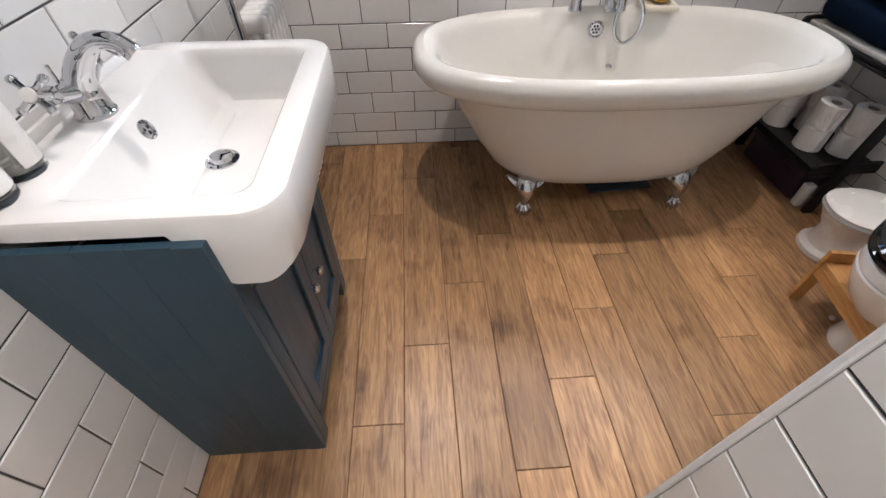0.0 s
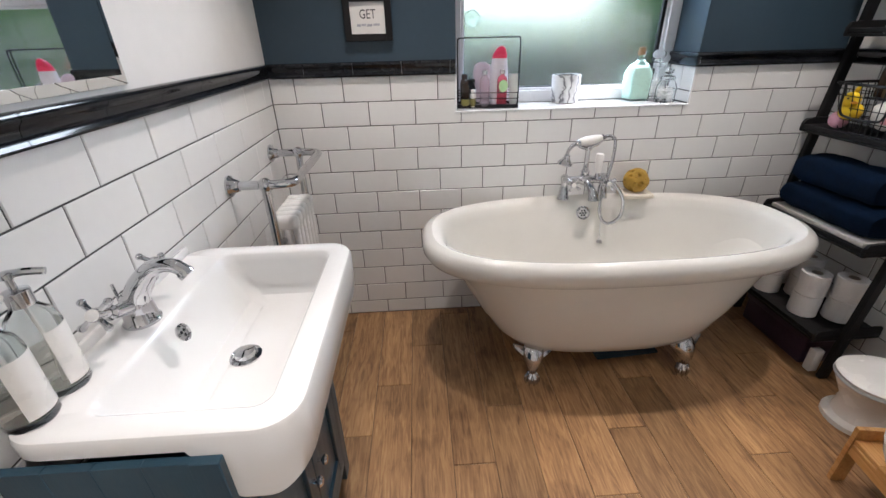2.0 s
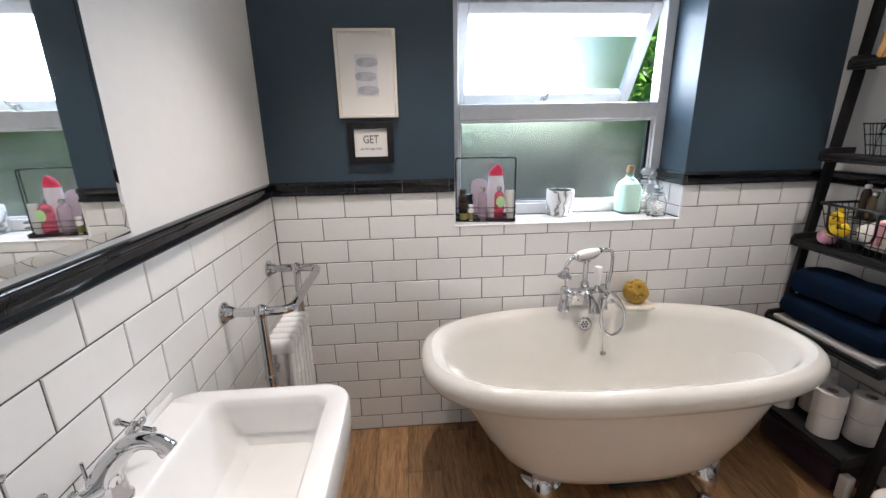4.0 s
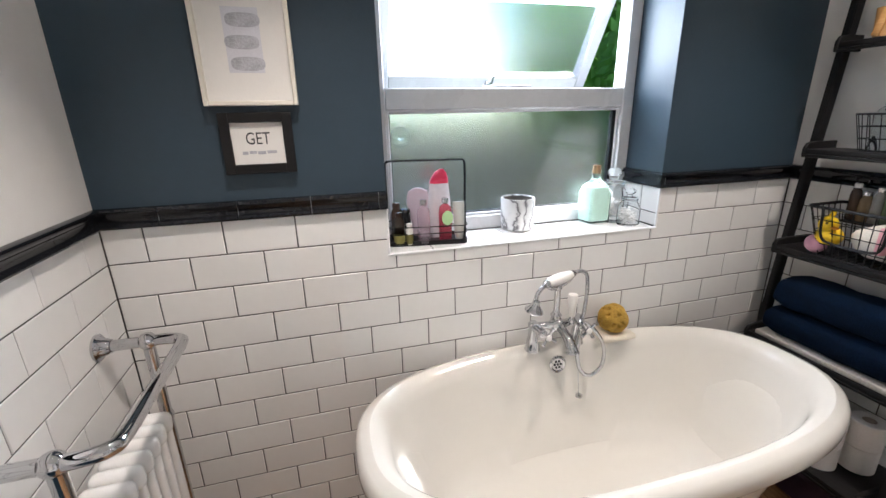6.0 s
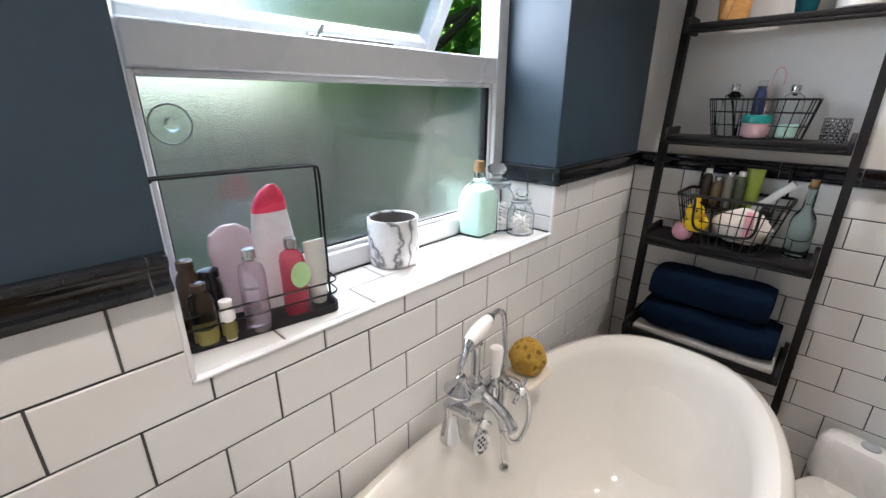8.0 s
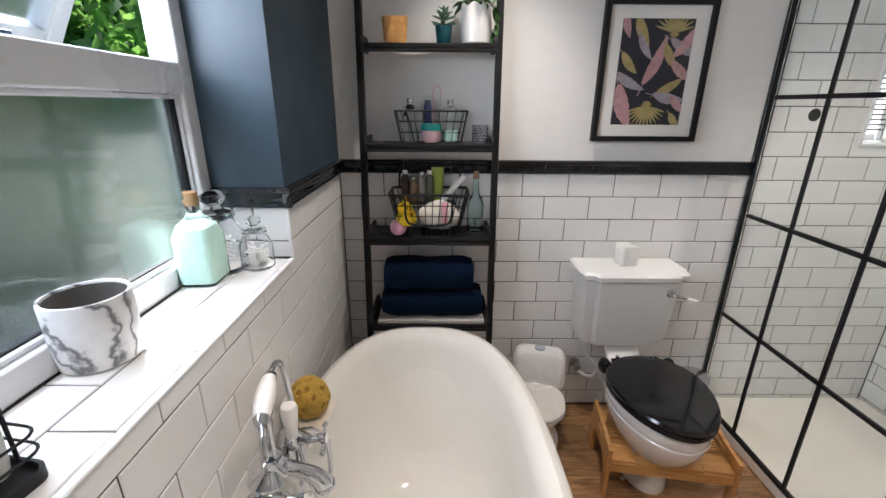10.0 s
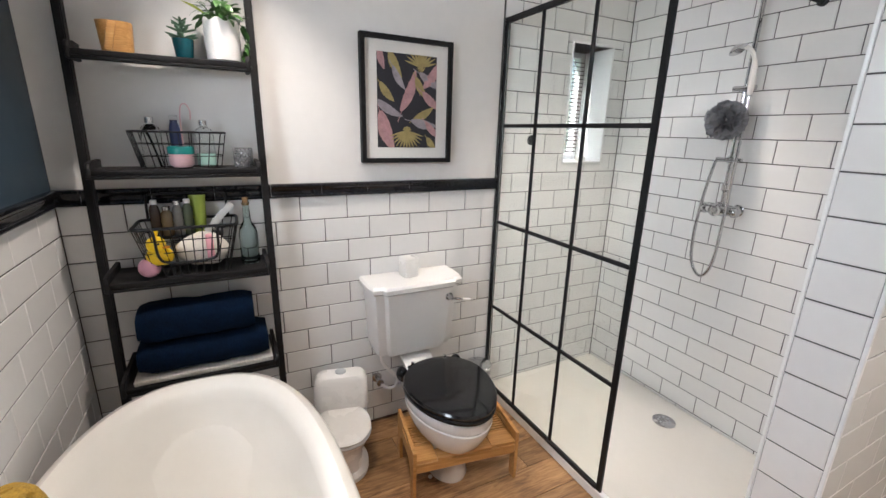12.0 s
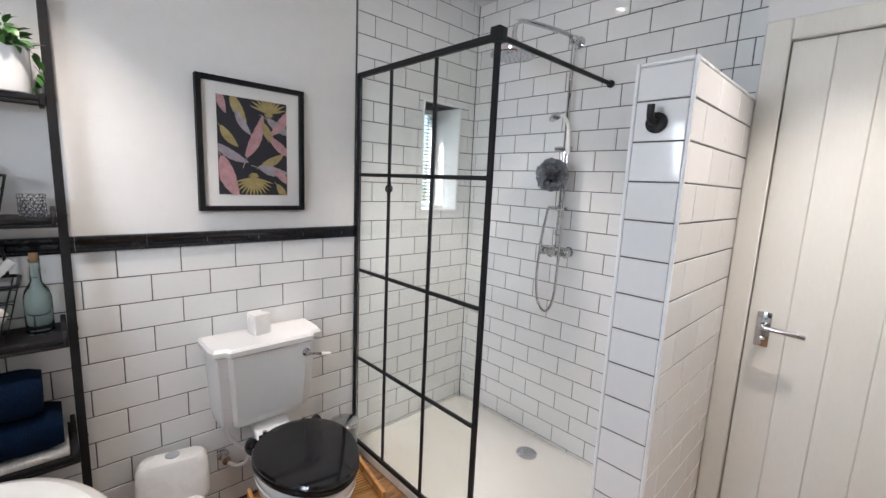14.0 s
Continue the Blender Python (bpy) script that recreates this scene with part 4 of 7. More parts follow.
for z, xf in SHELVES:
    s = part("shelf_board", box(xf, W - 0.012, LY0 + 0.013, LY1 - 0.013, z - 0.018, z, 0.003), BLACK_WOOD, shelf)
    part("front_edge", box(xf - 0.002, xf + 0.016, LY0 + 0.013, LY1 - 0.013, z - 0.030, z - 0.019, 0.003), BLACK_WOOD, s)
    for y in (LY0 + 0.0135, LY1 - 0.0275):
        rr = []
        for yy in (y, y + 0.014):
            rr.append([Vector((x, yy, zz)) for x, zz in ((xf - 0.004, z - 0.028), (W - 0.014, z - 0.028), (W - 0.014, z + 0.026), (xf + 0.05, z + 0.026), (xf + 0.008, z + 0.022), (xf - 0.004, z + 0.004))])
        bm = loft(rr)
        bmesh.ops.bevel(bm, geom=bm.edges[:], offset=0.002, segments=1, affect='EDGES')
        part("shelf_cheek", bm, BLACK_WOOD, s)
    for y in (LY0 - 0.012, LY1 + 0.012):
        part("bolt", ball(0.006, (post_x(z), y, z), 1, 0.4, 1, 10, 6), BLACK_METAL, s)

S1, S2, S3, S4, S5 = (s[0] for s in SHELVES)
# wooden box with slanted spoon holder
wb = thing("wooden_toothbrush_pot", (2.415, -0.265, S1), label="oval light bamboo tooth mug with a slanted bamboo piece", category="pot")
part("cup", loft([oval(0.030, 0.042, 0, 32, 2.4), oval(0.034, 0.048, 0.09, 32, 2.4), oval(0.031, 0.045, 0.09, 32, 2.4), oval(0.028, 0.040, 0.01, 32, 2.4)]), BAMBOO, wb)
part("slanted_stick", moved(box(-0.036, -0.028, -0.011, 0.011, 0.0, 0.085, 0.003), pose(-0.004, 0.020, 0.004, 14, 0, 0)), BAMBOO, wb)


def leaf(l, w, bend=0.25, n=5):
    """A pointed leaf along +x with a folded midrib."""
    bm = bmesh.new()
    rows = []
    for i in range(n + 1):
        t = i / n
        hw = w * math.sin(math.pi * min(t * 0.92 + 0.06, 1)) ** 0.8 * (1 - 0.25 * t)
        z = -bend * l * t * t
        rows.append([bm.verts.new((l * t, -hw, z + 0.15 * hw)), bm.verts.new((l * t, 0, z)), bm.verts.new((l * t, hw, z + 0.15 * hw))])
    for a, b in zip(rows, rows[1:]):
        bm.faces.new((a[0], b[0], b[1], a[1]))
        bm.faces.new((a[1], b[1], b[2], a[2]))
    return bm


TEAL = M("teal_glaze", (0.010, 0.085, 0.105), 0.2, var=0.15)
GREEN1 = M("succulent_green", (0.09, 0.16, 0.10), 0.5, var=0.3, scale=30)
GREEN2 = M("plant_leaf_green", (0.045, 0.12, 0.025), 0.35, var=0.35, scale=25)
YELLOW_LEAF = M("yellow_leaf", (0.45, 0.50, 0.06), 0.45, var=0.2, scale=25)
SOIL = M("soil", (0.035, 0.024, 0.016), 0.95, var=0.4, scale=40, bump=1)
rnd = random.Random(4)
p1 = thing("potted_succulent", (2.425, -0.447, S1), label="small green succulent in a teal glazed pot", category="plant")
part("pot", lathe([(0.024, 0), (0.026, 0.003), (0.033, 0.062), (0.030, 0.062), (0.029, 0.052), (0.001, 0.052)], 24), TEAL, p1, "teal glazed pot")
bm = bmesh.new()
for lvl, (z, l, k) in enumerate(((0.064, 0.055, 6), (0.084, 0.046, 6), (0.100, 0.038, 5), (0.116, 0.026, 5))):
    for i in range(k):
        a = ball(0.5, (0.5, 0, 0), 1, 0.32, 0.16, 8, 6)
        join(bm, a, pose(0, 0, z, 0, -12 - 5 * lvl, 360 / k * i + lvl * 33 + rnd.uniform(-9, 9)) @ Matrix.Scale(l, 4))
join(bm, sweep([(0, 0, 0.05), (0.002, 0.001, 0.118)], 0.005, 6))
part("succulent_leaves", bm, GREEN1, p1, "pale green fleshy leaves")
p2 = thing("potted_plant", (2.42, -0.567, S1), label="bushy green trailing plant in a white ceramic pot", category="plant")
bm = loft([circle(0.045, 0, 36), circle(0.053, 0.004, 36), circle(0.057, 0.06, 36), circle(0.056, 0.11, 36),
           [Vector((p.x, p.y, p.z + 0.006 * math.sin(7 * i * 2 * math.pi / 36) + 0.004)) for i, p in enumerate(circle(0.056, 0.125, 36))],
           [Vector((p.x, p.y, p.z + 0.006 * math.sin(7 * i * 2 * math.pi / 36) + 0.004)) for i, p in enumerate(circle(0.051, 0.125, 36))], circle(0.05, 0.10, 36)])
part("pot", bm, CERAMIC, p2, "white scalloped ceramic pot")
bm = bmesh.new()
for i in range(85):
    a, e = rnd.uniform(0, 360), rnd.uniform(-35, 60)
    rr = rnd.uniform(0.0, 0.062)
    zz = 0.130 + rnd.uniform(0, 0.09) * (1 - rr / 0.09)
    l = leaf(rnd.uniform(0.028, 0.045), rnd.uniform(0.009, 0.014), 0.4)
    join(bm, l, pose(rr * math.cos(radians(a)), rr * math.sin(radians(a)), zz, rnd.uniform(-30, 30), -e, a))
for i in range(16):
    l = leaf(rnd.uniform(0.022, 0.034), 0.009, 0.4)
    join(bm, l, pose(-0.01 + rnd.uniform(-0.02, 0.03), -0.060 - rnd.uniform(0, 0.016), 0.125 - 0.008 * i, 0, 40, rnd.uniform(-160, -20)))
part("plant_leaves", bm, GREEN2, p2, "small glossy green leaves")
bm = leaf(0.075, 0.017, 0.1)
part("yellow_leaf", moved(bm, pose(-0.01, 0.045, 0.145, 0, -28, 105)), YELLOW_LEAF, p2, "one yellow-green leaf")

WIRE = BLACK_METAL


def wire_basket(name, at, label, w0, d0, w1, d1, h, nx, ny, nz, r=0.0016, rim=0.0032, mesh_bottom=True):
    """An open tapering wire basket; w along y, d along x."""
    t = thing(name, at, label=label, category="basket")

    def ring(f):
        w, d = w0 + (w1 - w0) * f, d0 + (d1 - d0) * f
        return [(p.x, p.y, h * f + r) for p in round_rect(-d / 2, d / 2, -w / 2, w / 2, 0.02, 0, 4, 1)]
    part("rim", sweep(ring(1), rim, 8, True), WIRE, t)
    for k in range(nz):
        part("wire_ring", sweep(ring(k / nz), r, 6, True), WIRE, t)
    for i in range(ny + 1):
        f = -0.5 + i / ny
        for s in (-1, 1):
            part("wire_upright", sweep([(s * d0 / 2, f * (w0 - 0.03), r), (s * d1 / 2, f * (w1 - 0.03), h)], r, 6), WIRE, t)
        part("wire_floor", sweep([(-d0 / 2, f * (w0 - 0.03), r), (d0 / 2, f * (w0 - 0.03), r)], r, 6), WIRE, t)
    for i in range(nx + 1):
        f = -0.5 + i / nx
        for s in (-1, 1):
            part("wire_upright", sweep([(f * (d0 - 0.03), s * w0 / 2, r), (f * (d1 - 0.03), s * w1 / 2, h)], r, 6), WIRE, t)
    return t


wire_basket("wire_basket", (2.415, -0.40, S2), "shallow black wire basket holding toiletry bottles", 0.24, 0.085, 0.285, 0.115, 0.120, 3, 8, 3)
SILVER = M("silver_cap", (0.6, 0.6, 0.6), 0.25, 1.0)
PINK = M("pink_plastic", (0.62, 0.30, 0.34), 0.4, var=0.06)
PALE_PINK = M("pale_pink_plastic", (0.70, 0.45, 0.47), 0.4, var=0.06)
TEALP = M("teal_plastic", (0.01, 0.16, 0.15), 0.35, var=0.06)
NAVYP = M("navy_plastic", (0.012, 0.018, 0.06), 0.35, var=0.06)
AQUA = M("pale_aqua_plastic", (0.38, 0.60, 0.52), 0.4, var=0.05)
BROWN_G = M("brown_glass", (0.05, 0.03, 0.02), 0.12, var=0.1)
LIME = M("lime_plastic", (0.30, 0.38, 0.05), 0.35, var=0.06)


def bottle(name, at, label, r, h, neck, cap, mat, capmat, wrap=None, wrapmat=None, cat="bottle", sx=1.0, group=""):
    """A shouldered bottle with a cap and, where given, a wrapped label band."""
    t = thing(name, at, label=label, category=cat, group=group)
    bm = lathe([(r * 0.9, 0.0), (r, 0.004), (r, h * 0.70), (r * 0.85, h * 0.79), (neck, h * 0.86), (neck, h * 0.9)], 20)
    part("bottle_body", moved(bm, Matrix.Diagonal((sx, 1, 1, 1))), mat, t)
    part("cap", lathe([(neck * 1.2, h * 0.88), (neck * 1.2, h * 0.99), (neck * 1.0, h), (0.001, h)], 16), capmat, t)
    if wrap:
        bm = lathe([(r * 1.012, h * wrap[0]), (r * 1.012, h * wrap[1])], 20, cap0=False, cap1=False)
        part("label_band", moved(bm, Matrix.Diagonal((sx, 1, 1, 1))), wrapmat, t)
    return t


z = S2 + 0.004
bottle("bottle", (2.425, -0.315, z), "clear plastic bottle with a silver cap in the basket", 0.031, 0.165, 0.011, 0, CLEARP, SILVER)
bottle("bottle", (2.425, -0.475, z), "clear bottle with a silver cap and aqua liquid", 0.030, 0.160, 0.011, 0, CLEARP, SILVER, (0.03, 0.28), AQUA)
bottle("bottle", (2.445, -0.385, z), "navy and clear spray bottle in the basket", 0.018, 0.175, 0.011, 0, NAVYP, CLEARP)
t = thing("cream_tub", (2.385, -0.400, z), label="pale pink cream tub with a teal lid", category="tub")
part("tub_body", lathe([(0.028, 0), (0.038, 0.012), (0.039, 0.045)], 24), PALE_PINK, t)
part("tub_lid", lathe([(0.041, 0.045), (0.041, 0.066), (0.038, 0.070), (0.001, 0.070)], 24), TEALP, t)
bm = sweep(smooth_path([(2.45, -0.405, z + 0.01), (2.45, -0.405, z + 0.15), (2.45, -0.412, z + 0.205), (2.45, -0.428, z + 0.212), (2.45, -0.438, z + 0.19), (2.45, -0.437, z + 0.16)], 6), 0.0022, 8)
solid("tongue_scraper", bm, PALE_PINK, "pale pink plastic loop handle standing in a basket", "brush")
bm = bmesh.new()
rnd = random.Random(9)
for i in range(7):
    for j in range(14):
        join(bm, ball(0.0062, (0.028 * math.cos(j * 0.4488 + i * 0.22), 0.028 * math.sin(j * 0.4488 + i * 0.22), 0.006 + i * 0.0098), u=6, v=4))
join(bm, lathe([(0.0275, 0), (0.0275, 0.068), (0.024, 0.068), (0.024, 0.004)], 20))
solid("candle_holder", bm, glass_mat("sparkle_glass", (0.9, 0.9, 0.92), 0.06), "small faceted clear glass candle holder", "candle holder", (2.405, -0.595, S2))

# deep wire basket with bath toys
wb2 = wire_basket("wire_basket", (2.375, -0.392, S3), "deep black wire basket filled with bath toys", 0.235, 0.13, 0.315, 0.180, 0.175, 5, 9, 4, 0.0018, 0.0055)
h1 = smooth_path([(-0.09, 0.12, 0.175), (-0.107, 0.095, 0.17), (-0.102, 0.088, 0.085), (-0.097, 0.055, 0.060), (-0.097, -0.055, 0.060), (-0.102, -0.088, 0.085), (-0.107, -0.095, 0.17), (-0.09, -0.12, 0.175)], 6)
part("drop_handle", sweep(h1, 0.0045, 8), WIRE, wb2)
h2 = smooth_path([(0.087, 0.13, 0.175), (0.077, 0.125, 0.255), (0.072, 0.10, 0.272), (0.072, -0.10, 0.272), (0.077, -0.125, 0.255), (0.087, -0.13, 0.175)], 6)
part("drop_handle", sweep(h2, 0.0045, 8), WIRE, wb2)
YELLOW = M("yellow_rubber", (0.80, 0.55, 0.01), 0.35, var=0.05)
ORANGE = M("orange_rubber", (0.75, 0.30, 0.02), 0.4)
duck = thing("rubber_duck", (2.325, -0.30, S3 + 0.075), label="yellow rubber bath duck in the wire basket", category="toy")
bm = ball(0.042, (0, 0, 0.0), 0.85, 1.0, 0.85, 18, 12)
join(bm, ball(0.030, (-0.01, 0.005, 0.042)))
join(bm, moved(ball(0.012, (0, 0, 0), 0.7, 0.7, 1.6, 10, 8), pose(0, 0.005, 0.078, 15, 0, 0)))
part("duck_body", bm, YELLOW, duck)
part("duck_beak", ball(0.012, (-0.025, -0.025, 0.036), 0.8, 1.2, 0.45, 10, 8), ORANGE, duck)
part("duck_eye", ball(0.004, (-0.036, -0.005, 0.050), u=8, v=6), BLACK_METAL, duck)
solid("toy_ball", ball(0.034, (2.325, -0.265, S3 + 0.037), 1, 1, 1, 20, 14), M("pink_toy", (0.62, 0.32, 0.42), 0.45, var=0.06), "round pink bath toy in the wire basket", "toy")
bm = wobble(ball(0.07, (0, 0, 0), 0.75, 1.25, 0.85, 24, 16), 0.012, 18, 3)
solid("bath_toy_bag", bm, M("pale_toy_net", (0.68, 0.64, 0.58), 0.7, var=0.15, scale=14), "crumpled pale bag of bath toys in the basket", "bag", (2.375, -0.43, S3 + 0.075))
bm = wobble(box(-0.014, 0.014, -0.012, 0.012, -0.045, 0.045, 0.006, 2), 0.004, 30)
solid("toy_strip", moved(bm, pose(0, 0, 0, 0, 0, 0)), M("pink_strip", (0.75, 0.36, 0.42), 0.5), "bright pink strip among the bath toys", "toy", (2.318, -0.455, S3 + 0.095), 0)
wobs = [("bottle", -0.290, 0.13, 0.017, BROWN_G, WHITE_PLASTIC, "dark glass bottle with a white cap in the basket"),
        ("bottle", -0.325, 0.105, 0.020, M("amber_jar", (0.16, 0.11, 0.06), 0.2), SILVER, "amber bottle with a silver cap in the basket"),
        ("bottle", -0.36, 0.125, 0.018, M("grey_bottle", (0.18, 0.17, 0.15), 0.3), SILVER, "grey bottle with a metal cap in the basket"),
        ("bottle", -0.392, 0.13, 0.017, M("olive_glass", (0.08, 0.10, 0.06), 0.2), WHITE_PLASTIC, "olive glass bottle with a white pump in the basket")]
for nm, y, h_, r, m_, cm, lab in wobs:
    bottle(nm, (2.425, y, S3 + 0.125), lab, r, h_, r * 0.55, 0, m_, cm, group="bottles in the deep basket")
solid("tray_insert", box(2.385, 2.455, -0.50, -0.275, S3 + 0.118, S3 + 0.124, 0.002), BLACK_METAL, "black wire tray inside the deep basket", "tray")
bm = loft([oval(0.018, 0.018, 0, 20, 2.2), oval(0.019, 0.024, 0.06, 20, 2.2), oval(0.003, 0.028, 0.14, 20, 2.2)])
solid("lime_tube", bm, LIME, "upright lime green cosmetics tube in the basket", "tube", (2.445, -0.425, S3 + 0.125))
bm = moved(box(-0.012, 0.012, -0.012, 0.012, 0, 0.14, 0.004), pose(0, 0, 0, 42, 0, 0))
solid("toothpaste_box", bm, WHITE_PLASTIC, "slanted white and pink toothpaste box", "box", (2.42, -0.445, S3 + 0.130))
bt = thing("glass_bottle", (2.40, -0.585, S3), label="tall pale blue-green glass bottle with a cork", category="bottle")
part("glass_body", lathe([(0.030, 0), (0.034, 0.004), (0.034, 0.115), (0.028, 0.14), (0.014, 0.165), (0.011, 0.225), (0.014, 0.228), (0.014, 0.236)], 24), glass_mat("aqua_glass", (0.72, 0.88, 0.86), 0.04), bt)
CORK = M("cork", (0.36, 0.22, 0.11), 0.9, var=0.3, scale=40, bump=0.6)
part("cork", lathe([(0.010, 0.225), (0.011, 0.255), (0.001, 0.256)], 12), CORK, bt)


def towel(x0, x1, y0, y1, z0, h, seed, n=26):
    """A towel folded in three, with a soft bulging outline."""
    rings = []
    for i in range(n + 1):
        y = y0 + (y1 - y0) * i / n
        e = min(i, n - i) / n
        k = min(1, 0.80 + 2.6 * e)
        ring = []
        for p in oval((x1 - x0) / 2 * (0.97 + 0.03 * k), h / 2 * k, 0, 28, 3.2):
            ring.append(Vector(((x0 + x1) / 2 + p.x, y, z0 + h / 2 + p.y * (1 if p.y < 0 else 1 + 0.12 * noise.noise(Vector((p.x * 9, y * 9, seed)))))))
        rings.append(ring)
    bm = loft(rings)
    for v in bm.verts:
        g = noise.noise(Vector((v.co.x * 14, v.co.y * 10, v.co.z * 26 + seed)))
        v.co.x += 0.007 * g
        v.co.z += 0.004 * noise.noise(Vector((v.co.x * 22, v.co.y * 17, seed + 7)))
        if v.co.z < z0:
            v.co.z = z0
    return bm


solid("towel", towel(2.250, 2.44, -0.615, -0.195, S4 + 0.022, 0.112, 1), TOWEL, "folded dark navy bath towel on the shelf", "towel", group="stacked navy towels")
solid("towel", towel(2.262, 2.44, -0.575, -0.205, S4 + 0.134, 0.125, 5), TOWEL, "folded dark navy bath towel on top of another", "towel", group="stacked navy towels")
solid("bath_mat", wobble(box(2.246, 2.45, -0.625, -0.175, S4 + 0.001, S4 + 0.021, 0.006, 2), 0.0015, 25), LINEN, "folded grey and white striped bath mat under towels", "bath mat")


def toilet_roll(x, y, z):
    t = thing("toilet_roll", (x, y, z), label="white toilet roll standing on the bottom shelf", category="toilet roll", group="stacked toilet rolls")
    part("paper", lathe([(0.020, 0.002), (0.050, 0.0), (0.0535, 0.003), (0.0535, 0.098), (0.050, 0.101), (0.020, 0.099)], 32, cap0=False, cap1=False), PAPER, t)
    part("card_tube", lathe([(0.0205, 0.002), (0.0205, 0.099), (0.0195, 0.099), (0.0195, 0.002)], 20, cap0=False, cap1=False), M("card_tube", (0.42, 0.36, 0.30), 0.9), t)
    return t


roll = toilet_roll(2.275, -0.275, S5)
for x, y, k in ((2.275, -0.275, 1), (2.285, -0.475, 0), (2.285, -0.475, 1), (2.375, -0.20, 0), (2.385, -0.335, 0), (2.385, -0.335, 1), (2.395, -0.53, 0), (2.395, -0.53, 1), (2.29, -0.175, 0)):
    copy_thing(roll, pose(x, y, S5 + 0.101 * k))
PURPLE = M("purple_box", (0.045, 0.025, 0.05), 0.4, var=0.2)
t = thing("storage_box", (2.37, -0.40, 0), label="low dark purple box under the bottom shelf", category="box")
part("box_body", box(-0.10, 0.10, -0.17, 0.19, 0.0, 0.115, 0.006), PURPLE, t)
part("box_lid", box(-0.106, 0.106, -0.176, 0.196, 0.1155, 0.145, 0.005), PURPLE, t)
solid("white_packet", box(2.27, 2.31, -0.625, -0.59, 0.0, 0.11, 0.004), WHITE_PLASTIC, "small white packet on the floor under the shelf", "packet")

# ---- pictures ----
PAPER_W = M("mount_board", (0.74, 0.72, 0.69), 0.8, var=0.02, bump=0.1, bscale=200)
CREAM = M("cream_frame", (0.70, 0.66, 0.58), 0.5, var=0.04)
GREYINK = M("grey_watercolour", (0.42, 0.42, 0.46), 0.8, var=0.35, scale=30)
PALEINK = M("pale_watercolour", (0.62, 0.62, 0.66), 0.8, var=0.1, scale=30)


def frame_bm(w, h, t, d):
    bm = bmesh.new()
    for x0, x1, z0, z1 in ((-w / 2, -w / 2 + t, -h / 2, h / 2), (w / 2 - t, w / 2, -h / 2, h / 2), (-w / 2 + t, w / 2 - t, -h / 2, -h / 2 + t), (-w / 2 + t, w / 2 - t, h / 2 - t, h / 2)):
        box(x0, x1, -d, 0, z0, z1, 0.0015, 1, bm)
    return bm


pa = thing("picture", (0.438, -0.0005, 1.685), label="cream framed print of three grey feather shapes on navy wall", category="picture")
part("picture_frame", frame_bm(0.238, 0.33, 0.012, 0.028), CREAM, pa)
part("mount", box(-0.107, 0.107, -0.012, -0.006, -0.153, 0.153), PAPER_W, pa)
part("print_wash", box(-0.045, 0.043, -0.0128, -0.0122, -0.082, 0.075), PALEINK, pa)
for k, zz in enumerate((0.045, -0.008, -0.060)):
    bm = loft([[Vector((p.x, y, p.y)) for p in oval(0.042, 0.017, 0, 32, 3)] for y in (-0.0129, -0.0136)])
    f = part("feather_shape", wobble(bm, 0.0, 1), GREYINK, pa)
    f.location = (0.004 * (-1) ** k, 0, zz)
pb = thing("picture", (0.438, -0.0005, 1.420), label="small black framed sign lettered GET on navy wall", category="picture")
part("picture_frame", frame_bm(0.188, 0.165, 0.026, 0.022), BLACK_WOOD, pb)
part("mount", box(-0.071, 0.071, -0.012, -0.006, -0.057, 0.057), PAPER_W, pb)
INK = M("dark_ink", (0.03, 0.03, 0.035), 0.7)
lt = text_bm("GET", 0.047)
part("lettering", moved(lt, pose(0, -0.0125, 0.012, 90, 0, 0) @ Matrix.Diagonal((0.76, 1.0, 1, 1))), INK, pb, smooth=False)
bm = bmesh.new()
for i, (a, b) in enumerate(((-0.045, -0.03), (-0.027, -0.008), (-0.005, 0.016), (0.02, 0.045))):
    box(a, b, -0.0128, -0.0122, -0.030 + 0.002 * (i % 2), -0.021 + 0.001 * (i % 2), 0.0002, 1, bm)
part("small_lettering", bm, GREYINK, pb)

pc = thing("picture", (W - 0.0005, -1.284, 1.609), -90, label="black framed print of pink and gold leaves on black", category="picture")
part("picture_frame", frame_bm(0.432, 0.527, 0.020, 0.030), BLACK_WOOD, pc)
part("mount", box(-0.197, 0.197, -0.012, -0.006, -0.244, 0.244), PAPER_W, pc)
part("print_ground", box(-0.141, 0.141, -0.0130, -0.0122, -0.197, 0.197), M("print_ground", (0.022, 0.022, 0.030), 0.6, var=0.3, scale=30), pc)
P_PINK = M("print_pink", (0.44, 0.25, 0.26), 0.6, var=0.35, scale=40)
P_GOLD = M("print_gold", (0.34, 0.27, 0.11), 0.6, var=0.35, scale=40)
P_GREY = M("print_grey", (0.30, 0.27, 0.30), 0.6, var=0.35, scale=40)


